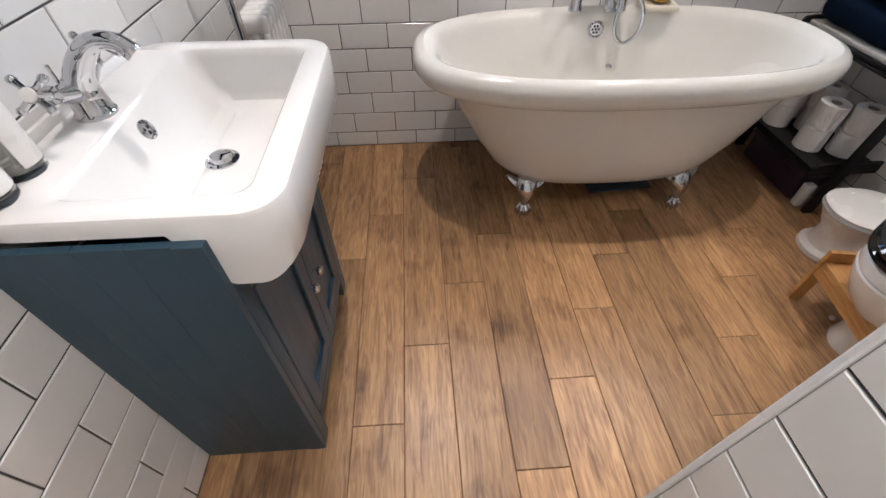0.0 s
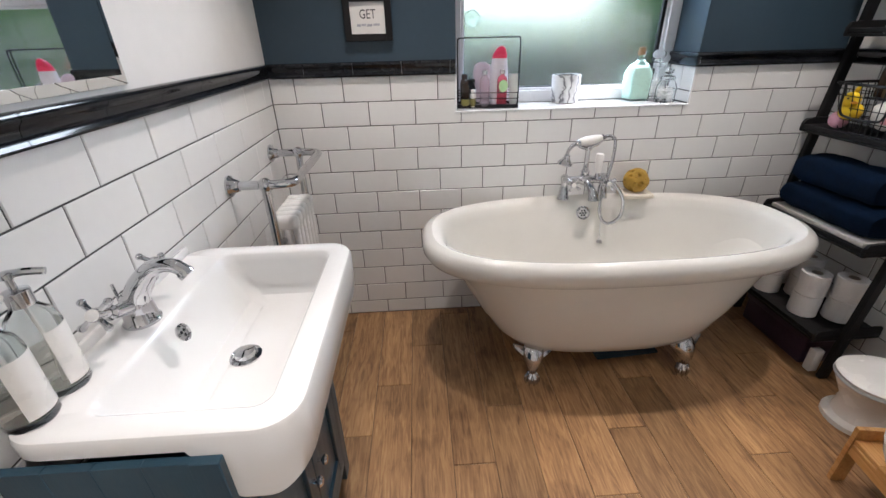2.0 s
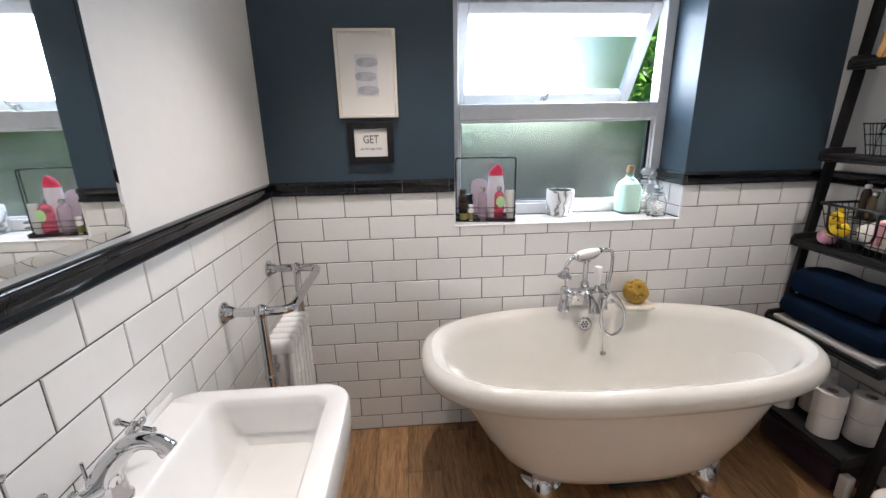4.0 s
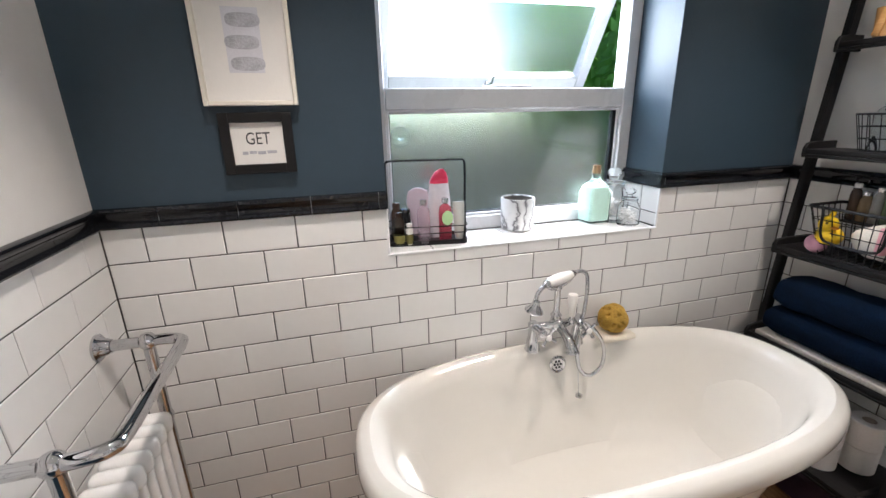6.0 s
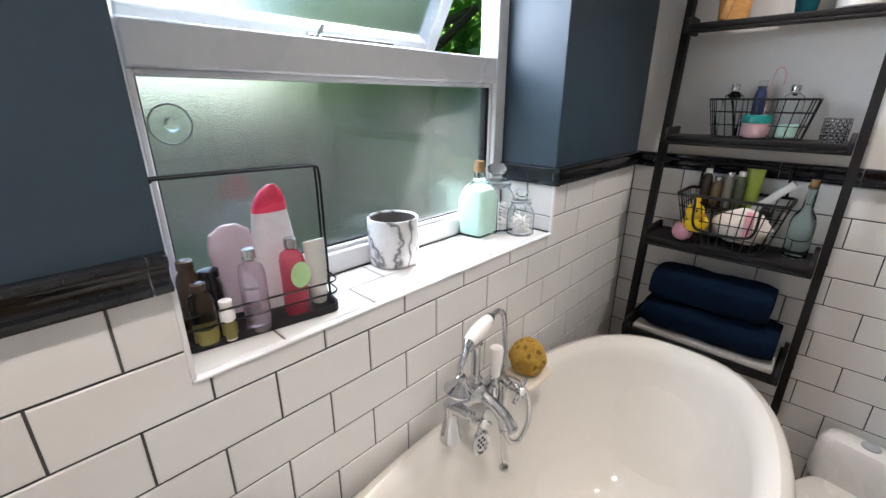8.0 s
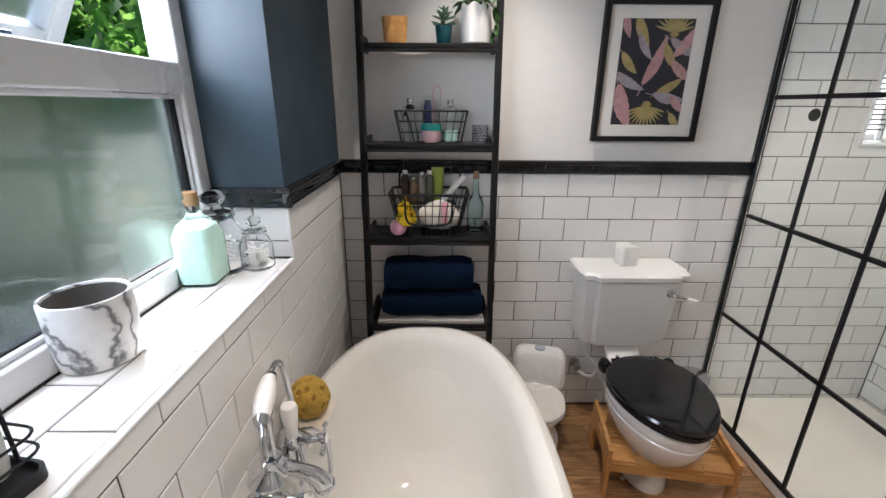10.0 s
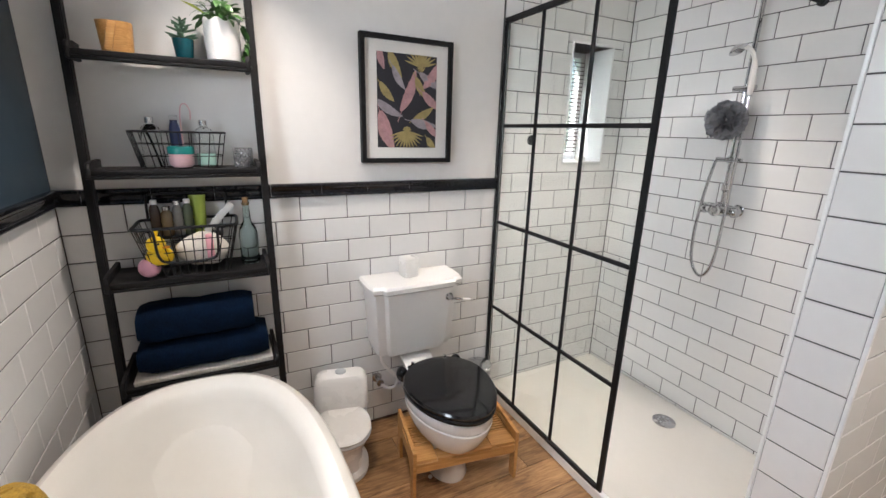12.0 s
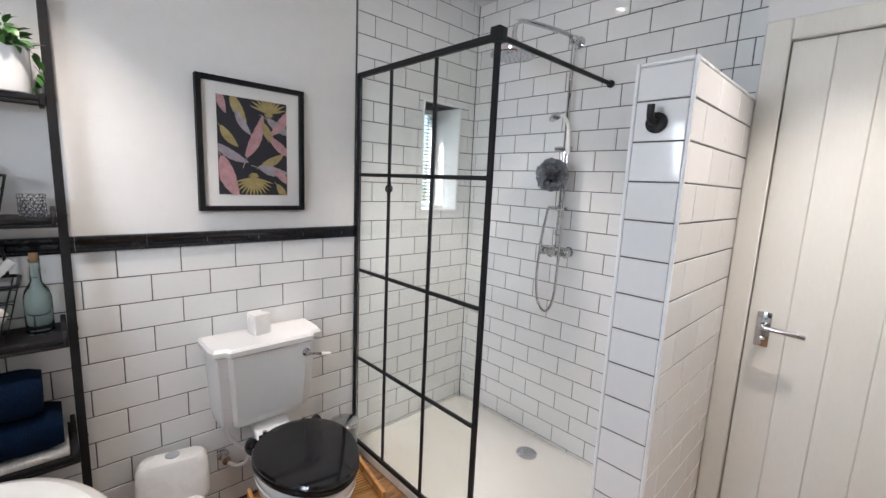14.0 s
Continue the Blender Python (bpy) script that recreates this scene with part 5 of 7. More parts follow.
def flat_leaf(l, w, ox, oz, ang, mat, lift, serr=0.0, curl=0.0):
    n = 12
    left, right, rib = [], [], []
    for i in range(n + 1):
        t = i / n
        hw = w * math.sin(math.pi * (0.04 + 0.94 * t)) ** 0.75 * (1 - 0.3 * t) * (1 + serr * math.sin(t * 40))
        c = curl * l * (t - 0.5) ** 2 * 4
        left.append((l * (t - 0.5), hw + c)), right.append((l * (t - 0.5), -hw + c)), rib.append((l * (t - 0.5), c))
    bm = bmesh.new()
    f = lambda p, y: bm.verts.new((p[0], y, p[1]))
    L_, R_, C_ = [f(p, 0) for p in left], [f(p, 0) for p in right], [f(p, -0.0006) for p in rib]
    for i in range(n):
        bm.faces.new((L_[i], L_[i + 1], C_[i + 1], C_[i])), bm.faces.new((C_[i], C_[i + 1], R_[i + 1], R_[i]))
    join(bm, moved(box(-l * 0.75, -l * 0.4, -0.0004, 0.0, -0.0015, 0.0015), Matrix.Translation((0, 0, curl * l * 0.6))))
    # keep the leaf inside the print
    m = pose(ox, -0.0134 - lift * 0.00025, oz) @ Matrix.Rotation(radians(ang), 4, 'Y')
    moved(bm, m)
    for co, no in (((-0.1405, 0, 0), (-1, 0, 0)), ((0.1405, 0, 0), (1, 0, 0)), ((0, 0, -0.1965), (0, 0, -1)), ((0, 0, 0.1965), (0, 0, 1))):
        bmesh.ops.bisect_plane(bm, geom=bm.verts[:] + bm.edges[:] + bm.faces[:], plane_co=co, plane_no=no, clear_outer=True)
    part("printed_leaf", bm, mat, pc, smooth=False)


for k, a in enumerate([(0.19, 0.026, 0.012, 0.045, -68, P_PINK), (0.12, 0.024, -0.062, 0.150, 62, P_GOLD), (0.10, 0.020, -0.100, 0.035, 50, P_GOLD), (0.11, 0.018, -0.045, 0.095, 58, P_GREY),
                       (0.13, 0.022, 0.110, 0.090, 28, P_GREY), (0.15, 0.024, 0.125, 0.120, -55, P_PINK), (0.10, 0.020, 0.060, 0.060, 60, P_GOLD), (0.12, 0.022, 0.115, 0.005, 38, P_PINK),
                       (0.11, 0.020, 0.080, -0.050, -30, P_GOLD), (0.14, 0.022, -0.090, -0.035, 28, P_GREY), (0.13, 0.024, 0.080, -0.095, 10, P_GREY), (0.18, 0.036, -0.105, -0.130, 70, P_PINK),
                       (0.10, 0.018, 0.120, -0.120, 45, P_PINK), (0.07, 0.018, 0.115, -0.180, 50, P_GOLD), (0.09, 0.018, -0.125, 0.170, 75, P_PINK)]):
    flat_leaf(*a, k, 0.06, 0.05)
for i in range(13):
    t = radians(-165 + 150 / 12 * i)
    flat_leaf(0.085, 0.006, -0.005 + 0.042 * math.cos(t), -0.125 + 0.042 * math.sin(t), -math.degrees(t), P_GOLD, 16 + i % 3)
for i in range(11):
    t = radians(15 + 150 / 10 * i)
    flat_leaf(0.08, 0.006, 0.062 + 0.04 * math.cos(t), 0.150 + 0.038 * math.sin(t), -math.degrees(t), P_GOLD, 16 + i % 3)

# ---- window sill things ----
SZ = WIN[2] + 0.001
caddy = thing("shower_caddy", (0.945, 0.115, SZ), -9, label="black wire shower caddy with a tall handle", category="caddy")
part("caddy_tray", loft([round_rect(-0.140, 0.140, -0.06, 0.06, 0.02, zz) for zz in (0.0, 0.016)] + [round_rect(-0.136, 0.136, -0.056, 0.056, 0.018, zz) for zz in (0.016, 0.004)]), BLACK_METAL, caddy)
for zz in (0.042, 0.066):
    part("wire_rail", sweep([(p.x, p.y, zz) for p in round_rect(-0.14, 0.14, -0.06, 0.06, 0.02, 0, 4, 1)], 0.002, 6, True), BLACK_METAL, caddy)
for off in (-0.010, 0.010):
    hp = smooth_path([(-0.138, off, 0.01), (-0.138, off, 0.14), (-0.138, off, 0.27), (-0.13, off, 0.285), (-0.11, off, 0.288), (0.11, off, 0.288), (0.13, off, 0.285), (0.138, off, 0.27), (0.138, off, 0.14), (0.138, off, 0.01)], 5)
    part("tall_handle", sweep(hp, 0.0026, 8), BLACK_METAL, caddy)
PINKG = M("pink_gel", (0.86, 0.20, 0.27), 0.12, var=0.05, trans=0.75, ior=1.2)
LILACG = M("lilac_gel", (0.78, 0.66, 0.74), 0.12, var=0.05, trans=0.75, ior=1.2)
cz = SZ + 0.0045
bottle("bottle", (0.838, 0.085, cz), "clear small bottle with a dark cap in the caddy", 0.020, 0.115, 0.010, 0, CLEARP, BROWN_G, (0.06, 0.3), M("olive_label", (0.20, 0.18, 0.05), 0.6))
bottle("bottle", (0.872, 0.075, cz), "small bottle with a white cap and olive label", 0.013, 0.075, 0.009, 0, WHITE_PLASTIC, WHITE_PLASTIC, (0.05, 0.5), M("olive_label2", (0.16, 0.14, 0.04), 0.6))
bottle("bottle", (0.872, 0.135, cz), "black shampoo bottle in the caddy", 0.022, 0.115, 0.014, 0, BLACK_LACQ, BLACK_LACQ, sx=0.8)
bottle("bottle", (0.842, 0.155, cz), "dark brown bottle in the caddy", 0.020, 0.135, 0.012, 0, BROWN_G, BROWN_G)
bottle("bottle", (0.925, 0.080, cz), "lilac shower gel bottle with a grey cap in the caddy", 0.030, 0.155, 0.010, 0, LILACG, SILVER, sx=0.75)
t = bottle("bottle", (1.005, 0.085, cz), "bright pink shower gel bottle with green lettering patch", 0.030, 0.155, 0.010, 0, PINKG, SILVER, sx=0.75)
bm = loft([[Vector((p.x, y, p.y)) for p in oval(0.020, 0.026, 0, 24, 2)] for y in (-0.0306, -0.0312)])
part("green_patch", bm, M("green_patch", (0.45, 0.70, 0.35), 0.5), t).location.z = 0.088
bm = loft([oval(0.038, 0.020, 0, 28, 2.4), oval(0.044, 0.023, 0.06, 28, 2.4), oval(0.042, 0.022, 0.14, 28, 2.4), oval(0.034, 0.019, 0.198, 28, 2.4)])
t = thing("shampoo_bottle", (1.000, 0.145, cz), label="white shampoo bottle with a slanted red cap", category="bottle")
part("bottle_body", bm, M("pearl_white", (0.72, 0.70, 0.76), 0.25), t)
bm = loft([oval(0.0345, 0.0195, 0.1985, 28, 2.4), oval(0.032, 0.018, 0.214, 28, 2.4, 0.002), oval(0.021, 0.014, 0.236, 28, 2.4, 0.006), oval(0.007, 0.006, 0.248, 28, 2.4, 0.010)])
part("slanted_cap", bm, M("red_pink_cap", (0.75, 0.05, 0.12), 0.3), t)
bm = loft([oval(0.026, 0.012, 0.05 * k, 28, 2.2) for k in (0, 1)] + [oval(0.038, 0.014, 0.10, 28, 2.0), oval(0.042, 0.014, 0.13, 28, 2), oval(0.036, 0.012, 0.158, 28, 2), oval(0.015, 0.006, 0.172, 28, 2)])
solid("lotion_bottle", bm, M("lilac_plastic", (0.52, 0.44, 0.52), 0.3), "round-topped pale lilac lotion bottle in the caddy", "bottle", (0.922, 0.150, cz + 0.012))
bm = loft([oval(0.014, 0.014, 0, 20, 2.1), oval(0.016, 0.016, 0.012, 20, 2.1), oval(0.019, 0.017, 0.05, 20, 2.1), oval(0.024, 0.003, 0.135, 20, 2.1)])
solid("cream_tube", bm, M("pale_tube", (0.62, 0.64, 0.60), 0.35), "white cosmetics tube standing on its cap", "tube", (1.060, 0.095, cz))

m, n, l, p = nt("grey_veined_marble")
tc, wv, nz = n.new("ShaderNodeTexCoord"), n.new("ShaderNodeTexWave"), n.new("ShaderNodeTexNoise")
wv.inputs["Scale"].default_value, wv.inputs["Distortion"].default_value, wv.inputs["Detail"].default_value, wv.inputs["Detail Scale"].default_value = 9, 9, 5, 1.6
nz.inputs["Scale"].default_value = 30
rp = ramp(n, [(0.0, (0.16, 0.16, 0.17)), (0.10, (0.45, 0.45, 0.46)), (0.24, (0.72, 0.72, 0.72)), (1.0, (0.80, 0.80, 0.80))])
l.new(tc.outputs["Object"], wv.inputs[0]), l.new(wv.outputs[0], rp.inputs[0]), l.new(rp.outputs[0], p.inputs["Base Color"])
p.inputs["Roughness"].default_value = 0.35
mp = solid("marble_pot", lathe([(0.056, 0), (0.062, 0.003), (0.065, 0.03), (0.066, 0.121), (0.064, 0.124), (0.0605, 0.124), (0.059, 0.121), (0.058, 0.012), (0.001, 0.010)], 40), m, "grey veined white marble pot on the sill", "pot", (1.326, 0.168, SZ))
part("lining", lathe([(0.0584, 0.1195), (0.0574, 0.0128), (0.001, 0.0114)], 40, cap0=False), M("pot_lining", (0.16, 0.15, 0.14), 0.8, var=0.15, scale=30, bump=0.3), mp, "plain grey inside")
gb = thing("glass_bottle", (1.672, 0.166, SZ), 4, label="square glass bottle of mint green bath salts with cork", category="bottle")
rr = lambda s, z, r=0.012: round_rect(-s, s, -s * 0.85, s * 0.85, r, z, 4, 1)
part("glass_body", loft([rr(0.046, 0.0), rr(0.050, 0.004), rr(0.050, 0.115, 0.014), rr(0.040, 0.145, 0.016), rr(0.020, 0.165, 0.014), rr(0.0165, 0.172, 0.013), rr(0.0165, 0.195, 0.013), rr(0.020, 0.200, 0.015), rr(0.020, 0.206, 0.015)]), glass_mat("green_glass", (0.86, 0.97, 0.94), 0.02, ior=1.3), gb).visible_shadow = False
part("bath_salts", loft([rr(0.044, 0.008), rr(0.0455, 0.112, 0.012), rr(0.036, 0.138, 0.014)]), M("mint_salts", (0.60, 0.78, 0.71), 0.8, var=0.12, scale=40, bump=0.5, bscale=200), gb, "mint green bath salts")
part("cork", lathe([(0.013, 0.19), (0.015, 0.222), (0.001, 0.223)], 14), CORK, gb)
gb.scale = (1.06, 1.06, 1.04)
JAR = glass_mat("jar_glass", (0.97, 0.985, 0.985), 0.01, ior=1.22)


def glass_jar(at, label, s, fill):
    t = thing("glass_jar", at, label=label, category="jar", group="glass jars on the sill")
    part("jar_body", lathe([(0.040 * s, 0), (0.045 * s, 0.006 * s), (0.045 * s, 0.070 * s), (0.036 * s, 0.088 * s), (0.030 * s, 0.096 * s), (0.033 * s, 0.104 * s), (0.029 * s, 0.104 * s), (0.027 * s, 0.096 * s), (0.033 * s, 0.086 * s), (0.041 * s, 0.070 * s), (0.041 * s, 0.010 * s), (0.001, 0.008 * s)], 32), JAR, t)
    t.children[0].visible_shadow = False
    part("jar_lid", lathe([(0.027 * s, 0.099 * s), (0.033 * s, 0.1055 * s), (0.031 * s, 0.114 * s), (0.012 * s, 0.118 * s), (0.010 * s, 0.124 * s), (0.020 * s, 0.132 * s), (0.021 * s, 0.142 * s), (0.012 * s, 0.150 * s), (0.001, 0.151 * s)], 28), JAR, t, "clear glass knob lid")
    t.children[1].visible_shadow = False
    bm = bmesh.new()
    rn = random.Random(int(s * 100))
    for i in range(fill):
        a = sweep([(-0.024 * s, 0, 0), (0.024 * s, 0, 0)], 0.0016, 5)
        join(a, ball(0.0032, (-0.026 * s, 0, 0), 1.5, 1, 1, 6, 4))
        join(a, ball(0.0032, (0.026 * s, 0, 0), 1.5, 1, 1, 6, 4))
        join(bm, a, pose(rn.uniform(-0.008, 0.008), rn.uniform(-0.008, 0.008), 0.016 * s + rn.uniform(0, 0.045) * s, rn.uniform(-30, 30), rn.uniform(-40, 40), rn.uniform(0, 180)))
    part("cotton_buds", bm, PAPER, t, "white cotton buds").data.materials[0]
    return t


glass_jar((1.765, 0.068, SZ), "small clear glass jar of cotton buds", 0.98, 45)
glass_jar((1.752, 0.158, SZ), "tall clear glass jar with a knob lid", 1.45, 20)
sk = thing("suction_cup", label="clear round suction cup stuck on the window pane", category="suction cup")
sk.matrix_world = pose(0.884, WY + 0.0230, 1.415, 90, 0, 0)
part("cup", lathe([(0.034, 0.0), (0.033, 0.003), (0.012, 0.005), (0.009, 0.012), (0.001, 0.013)], 32), glass_mat("sucker", (0.90, 0.95, 0.93), 0.08, ior=1.2), sk).visible_shadow = False
part("rim_ring", sweep([(p.x, p.y, 0.002) for p in circle(0.034, 0, 40)], 0.0016, 6, True), M("grey_rubber", (0.16, 0.19, 0.18), 0.5), sk, "grey rubber rim")

# ---- toilet ----
wc = thing("toilet", (0, 0, 0), label="white traditional toilet with a low cistern and black seat", category="toilet")
TYC = -1.275


def cistern_ring(wd, d, z, c):
    """Plan of the cistern: back flat on the wall, front corners cut back."""
    x1 = W - 0.006
    pts = [(x1, -wd), (x1, wd), (x1 - d + c, wd), (x1 - d + c * 0.45, wd - c * 0.15), (x1 - d + c * 0.35, wd - c * 0.75), (x1 - d, wd - c * 0.95), (x1 - d, -wd + c * 0.95), (x1 - d + c * 0.35, -wd + c * 0.75), (x1 - d + c * 0.45, -wd + c * 0.15), (x1 - d + c, -wd)]
    return [Vector((x, TYC + y, z)) for x, y in pts]


def softened(bm, off, seg=3, ang=25):
    es = [e for e in bm.edges if len(e.link_faces) == 2 and e.calc_face_angle(0) > radians(ang)]
    bmesh.ops.bevel(bm, geom=es, offset=off, segments=seg, affect='EDGES', profile=0.5, clamp_overlap=True)
    return bm


bm = loft([cistern_ring(0.188, 0.160, 0.452, 0.06), cistern_ring(0.192, 0.168, 0.470, 0.06), cistern_ring(0.196, 0.174, 0.49, 0.06), cistern_ring(0.214, 0.196, 0.775, 0.06)])
cis = part("cistern", softened(bm, 0.006), CERAMIC, wc)
bm = loft([cistern_ring(0.222, 0.203, 0.776, 0.065), cistern_ring(0.232, 0.214, 0.786, 0.066), cistern_ring(0.234, 0.217, 0.806, 0.066), cistern_ring(0.226, 0.206, 0.818, 0.066)])
part("cistern_lid", softened(bm, 0.004), CERAMIC, cis)
lev = part("flush_lever", moved(lathe([(0.019, 0), (0.019, 0.004), (0.012, 0.010), (0.009, 0.03)], 18), pose(W - 0.198, TYC - 0.150, 0.728, 0, -90, 0)), CHROME, wc, "chrome flush lever")
part("lever_arm", sweep(smooth_path([(W - 0.222, TYC - 0.150, 0.728), (W - 0.232, TYC - 0.17, 0.726), (W - 0.235, TYC - 0.205, 0.716)], 4), 0.0055, 8), CHROME, lev)
part("lever_tip", sweep([(W - 0.235, TYC - 0.203, 0.7165), (W - 0.236, TYC - 0.245, 0.708)], [0.0085, 0.0075], 10), WHITE_PLASTIC, lev, "white ceramic lever tip")
part("flush_cover", moved(box(-0.012, 0.012, -0.075, 0.075, -0.10, 0.10, 0.004), pose(W - 0.155, TYC - 0.005, 0.405, 0, 62, 0)), WHITE_PLASTIC, wc, "white cover panel under the cistern")
# pan: seen from above an egg, narrowing to the foot
PXC, PYC = 2.045, -1.305


def egg(a, b, z, back, n=56, dx=0.0):
    out = []
    for i in range(n):
        t = 2 * math.pi * i / n
        c, s = math.cos(t), math.sin(t)
        x = -a * c if c > 0 else -back * c
        w = b * (1 - 0.10 * c)
        out.append(Vector((PXC + dx + x, PYC + w * s, z)))
    return out


part("pan", loft([egg(0.10, 0.085, 0.0, 0.28), egg(0.105, 0.090, 0.012, 0.28), egg(0.105, 0.078, 0.06, 0.27), egg(0.10, 0.075, 0.13, 0.26), egg(0.145, 0.105, 0.19, 0.25), egg(0.205, 0.150, 0.255, 0.25), egg(0.236, 0.173, 0.315, 0.245), egg(0.243, 0.178, 0.345, 0.24), egg(0.238, 0.174, 0.350, 0.24), egg(0.244, 0.179, 0.358, 0.24), egg(0.243, 0.178, 0.392, 0.24), egg(0.235, 0.172, 0.400, 0.235), egg(0.18, 0.12, 0.400, 0.19), egg(0.15, 0.09, 0.32, 0.15), egg(0.06, 0.05, 0.22, 0.06)]), CERAMIC, wc)
part("seat_ring", loft([egg(0.246, 0.184, 0.402, 0.215), egg(0.254, 0.190, 0.408, 0.22), egg(0.254, 0.190, 0.418, 0.22), egg(0.246, 0.184, 0.424, 0.215)]), BLACK_LACQ, wc, "black seat ring")
part("seat_lid", loft([egg(0.243, 0.182, 0.425, 0.215), egg(0.252, 0.189, 0.430, 0.222), egg(0.254, 0.190, 0.438, 0.224), egg(0.246, 0.184, 0.446, 0.216), egg(0.20, 0.145, 0.451, 0.18), egg(0.10, 0.07, 0.453, 0.09)]), BLACK_LACQ, wc, "glossy black lid, closed")
for s in (-1, 1):
    part("seat_hinge", moved(lathe([(0.013, 0), (0.013, 0.022), (0.008, 0.028), (0.008, 0.05), (0.001, 0.052)], 14), pose(PXC + 0.213, PYC + s * 0.085, 0.395)), CHROME, wc)
part("hinge_bar", sweep([(PXC + 0.216, PYC - 0.105, 0.418), (PXC + 0.216, PYC + 0.105, 0.418)], 0.011, 12), BLACK_LACQ, wc, "black hinge bar")
for sgn in (-1, 1):
    part("hinge_end", wobble(ball(0.032, (PXC + 0.205, PYC + sgn * 0.140, 0.402), 1.0, 0.8, 1.15, 16, 12), 0.003, 30), BLACK_LACQ, wc, "black rounded hinge end")
part("soil_pipe", sweep(smooth_path([(PXC + 0.22, PYC, 0.18), (PXC + 0.33, PYC, 0.18), (W - 0.004, PYC, 0.18)], 4), 0.052, 16), WHITE_PLASTIC, wc)
for sx in (0.02,):
    part("floor_bolt", ball(0.010, (PXC - 0.03, PYC + 0.10, 0.012), 1, 1, 0.8, 10, 8), WHITE_PLASTIC, wc)
# water inlet
bm = sweep(smooth_path([(W - 0.08, TYC + 0.150, 0.455), (W - 0.08, TYC + 0.150, 0.39), (W - 0.085, TYC + 0.115, 0.33), (W - 0.09, TYC + 0.075, 0.285), (W - 0.088, TYC + 0.085, 0.235), (W - 0.075, TYC + 0.120, 0.225), (W - 0.06, TYC + 0.15, 0.245)], 6), 0.0085, 10)
pipe = part("inlet_hose", bm, WHITE_PLASTIC, wc, "white water supply hose")
part("hose_nut", lathe([(0.014, 0.43), (0.014, 0.455)], 8, W - 0.08, TYC + 0.150), GREY_PLASTIC, pipe)
bm = moved(lathe([(0.025, 0), (0.025, 0.006), (0.012, 0.010), (0.012, 0.045), (0.018, 0.05), (0.018, 0.062), (0.001, 0.064)], 20), pose(W - 0.002, TYC + 0.155, 0.255, 0, -90, 0))
part("stop_valve", bm, STEEL, wc, "chrome stop valve on the wall")
solid("white_cube_candle", box(-0.036, 0.036, -0.036, 0.036, 0, 0.092, 0.006, 3), WHITE_PLASTIC, "white square tissue holder on the cistern lid", "tissue box", (W - 0.085, -1.262, 0.819), 8)

# bamboo step stool round the toilet foot
st = thing("step_stool", (0, 0, 0), label="bamboo toilet step stool with slotted foot rests", category="stool")
SX_F, SX_B = 1.815, 2.155
SY0, SY1 = -1.572, -1.062
SZT = 0.200


def end_panel(y, s):
    """An end board with a curved foot opening and a hand slot, rising above the step."""
    bm = bmesh.new()
    for a, b, c, d in ((SX_F, SX_F + 0.05, 0.0, 0.155), (SX_B - 0.05, SX_B, 0.0, 0.155), (SX_F, SX_B, 0.155, 0.205), (SX_F, SX_F + 0.11, 0.205, 0.225), (SX_B - 0.11, SX_B, 0.205, 0.225), (SX_F, SX_B, 0.225, 0.245)):
        box(a, b, y - 0.008, y + 0.008, c, d, bm=bm)
    for k, (xa, sg) in enumerate(((SX_F + 0.05, 1), (SX_B - 0.05, -1))):
        rr = [[Vector((xa, yy, 0.155)), Vector((xa, yy, 0.10)), Vector((xa + sg * 0.012, yy, 0.125)), Vector((xa + sg * 0.030, yy, 0.145)), Vector((xa + sg * 0.055, yy, 0.155))] for yy in (y - 0.008, y + 0.008)]
        join(bm, loft(rr))
    return bm


for y in (SY0, SY1):
    part("end_panel", end_panel(y, 1), BAMBOO, st)
for ya, yb in ((SY0 + 0.008, PYC - 0.135), (PYC + 0.135, SY1 - 0.008)):
    ym = (ya + yb) / 2
    part("foot_rest", box(SX_F + 0.1005, SX_F + 0.108, ya, yb, SZT - 0.016, SZT, 0.002, 1), BAMBOO, st)
    part("foot_rest", box(SX_F + 0.005, SX_F + 0.10, ya, yb, SZT - 0.016, SZT, 0.002, 1), BAMBOO, st)
    part("foot_rest", box(SX_B - 0.10, SX_B - 0.005, ya, yb, SZT - 0.016, SZT, 0.002, 1), BAMBOO, st)
    n_s = 8
    w = (SX_B - SX_F - 0.20) / n_s
    for i in range(n_s):
        part("slat", box(SX_F + 0.10 + i * w, SX_F + 0.10 + i * w + w * 0.62, ya, yb, SZT - 0.0155, SZT - 0.0005, 0.0015, 1), BAMBOO, st)
part("front_rail", box(SX_F - 0.001, SX_F + 0.065, PYC - 0.1345, PYC + 0.1345, SZT - 0.016, SZT - 0.0003, 0.002, 1), BAMBOO, st)
part("front_apron", box(SX_F + 0.002, SX_F + 0.018, SY0 + 0.008, SY1 - 0.008, SZT - 0.062, SZT - 0.0165, 0.003, 1), BAMBOO, st)

st.matrix_world = pose(1.897, -1.322, 0, 0, 0, -9) @ Matrix.Diagonal((0.88, 0.90, 0.97, 1)) @ Matrix.Translation((-1.815, 1.317, 0))

# child's potty shaped like a toilet
po = thing("toy_potty", (2.258, -0.885, 0), -12, label="white and grey child's potty shaped like a toilet", category="potty")
pegg = lambda a, b, z, dx=0.0: oval(a, b, z, 40, 2.2, dx, 0)
part("potty_base", loft([pegg(0.115, 0.095, 0.0), pegg(0.115, 0.095, 0.018), pegg(0.095, 0.075, 0.03), pegg(0.085, 0.070, 0.09), pegg(0.115, 0.095, 0.155), pegg(0.125, 0.105, 0.178)]), WHITE_PLASTIC, po)
part("potty_rim", loft([pegg(0.126, 0.107, 0.1785), pegg(0.129, 0.110, 0.183), pegg(0.126, 0.107, 0.190)]), GREY_PLASTIC, po, "grey seat rim")
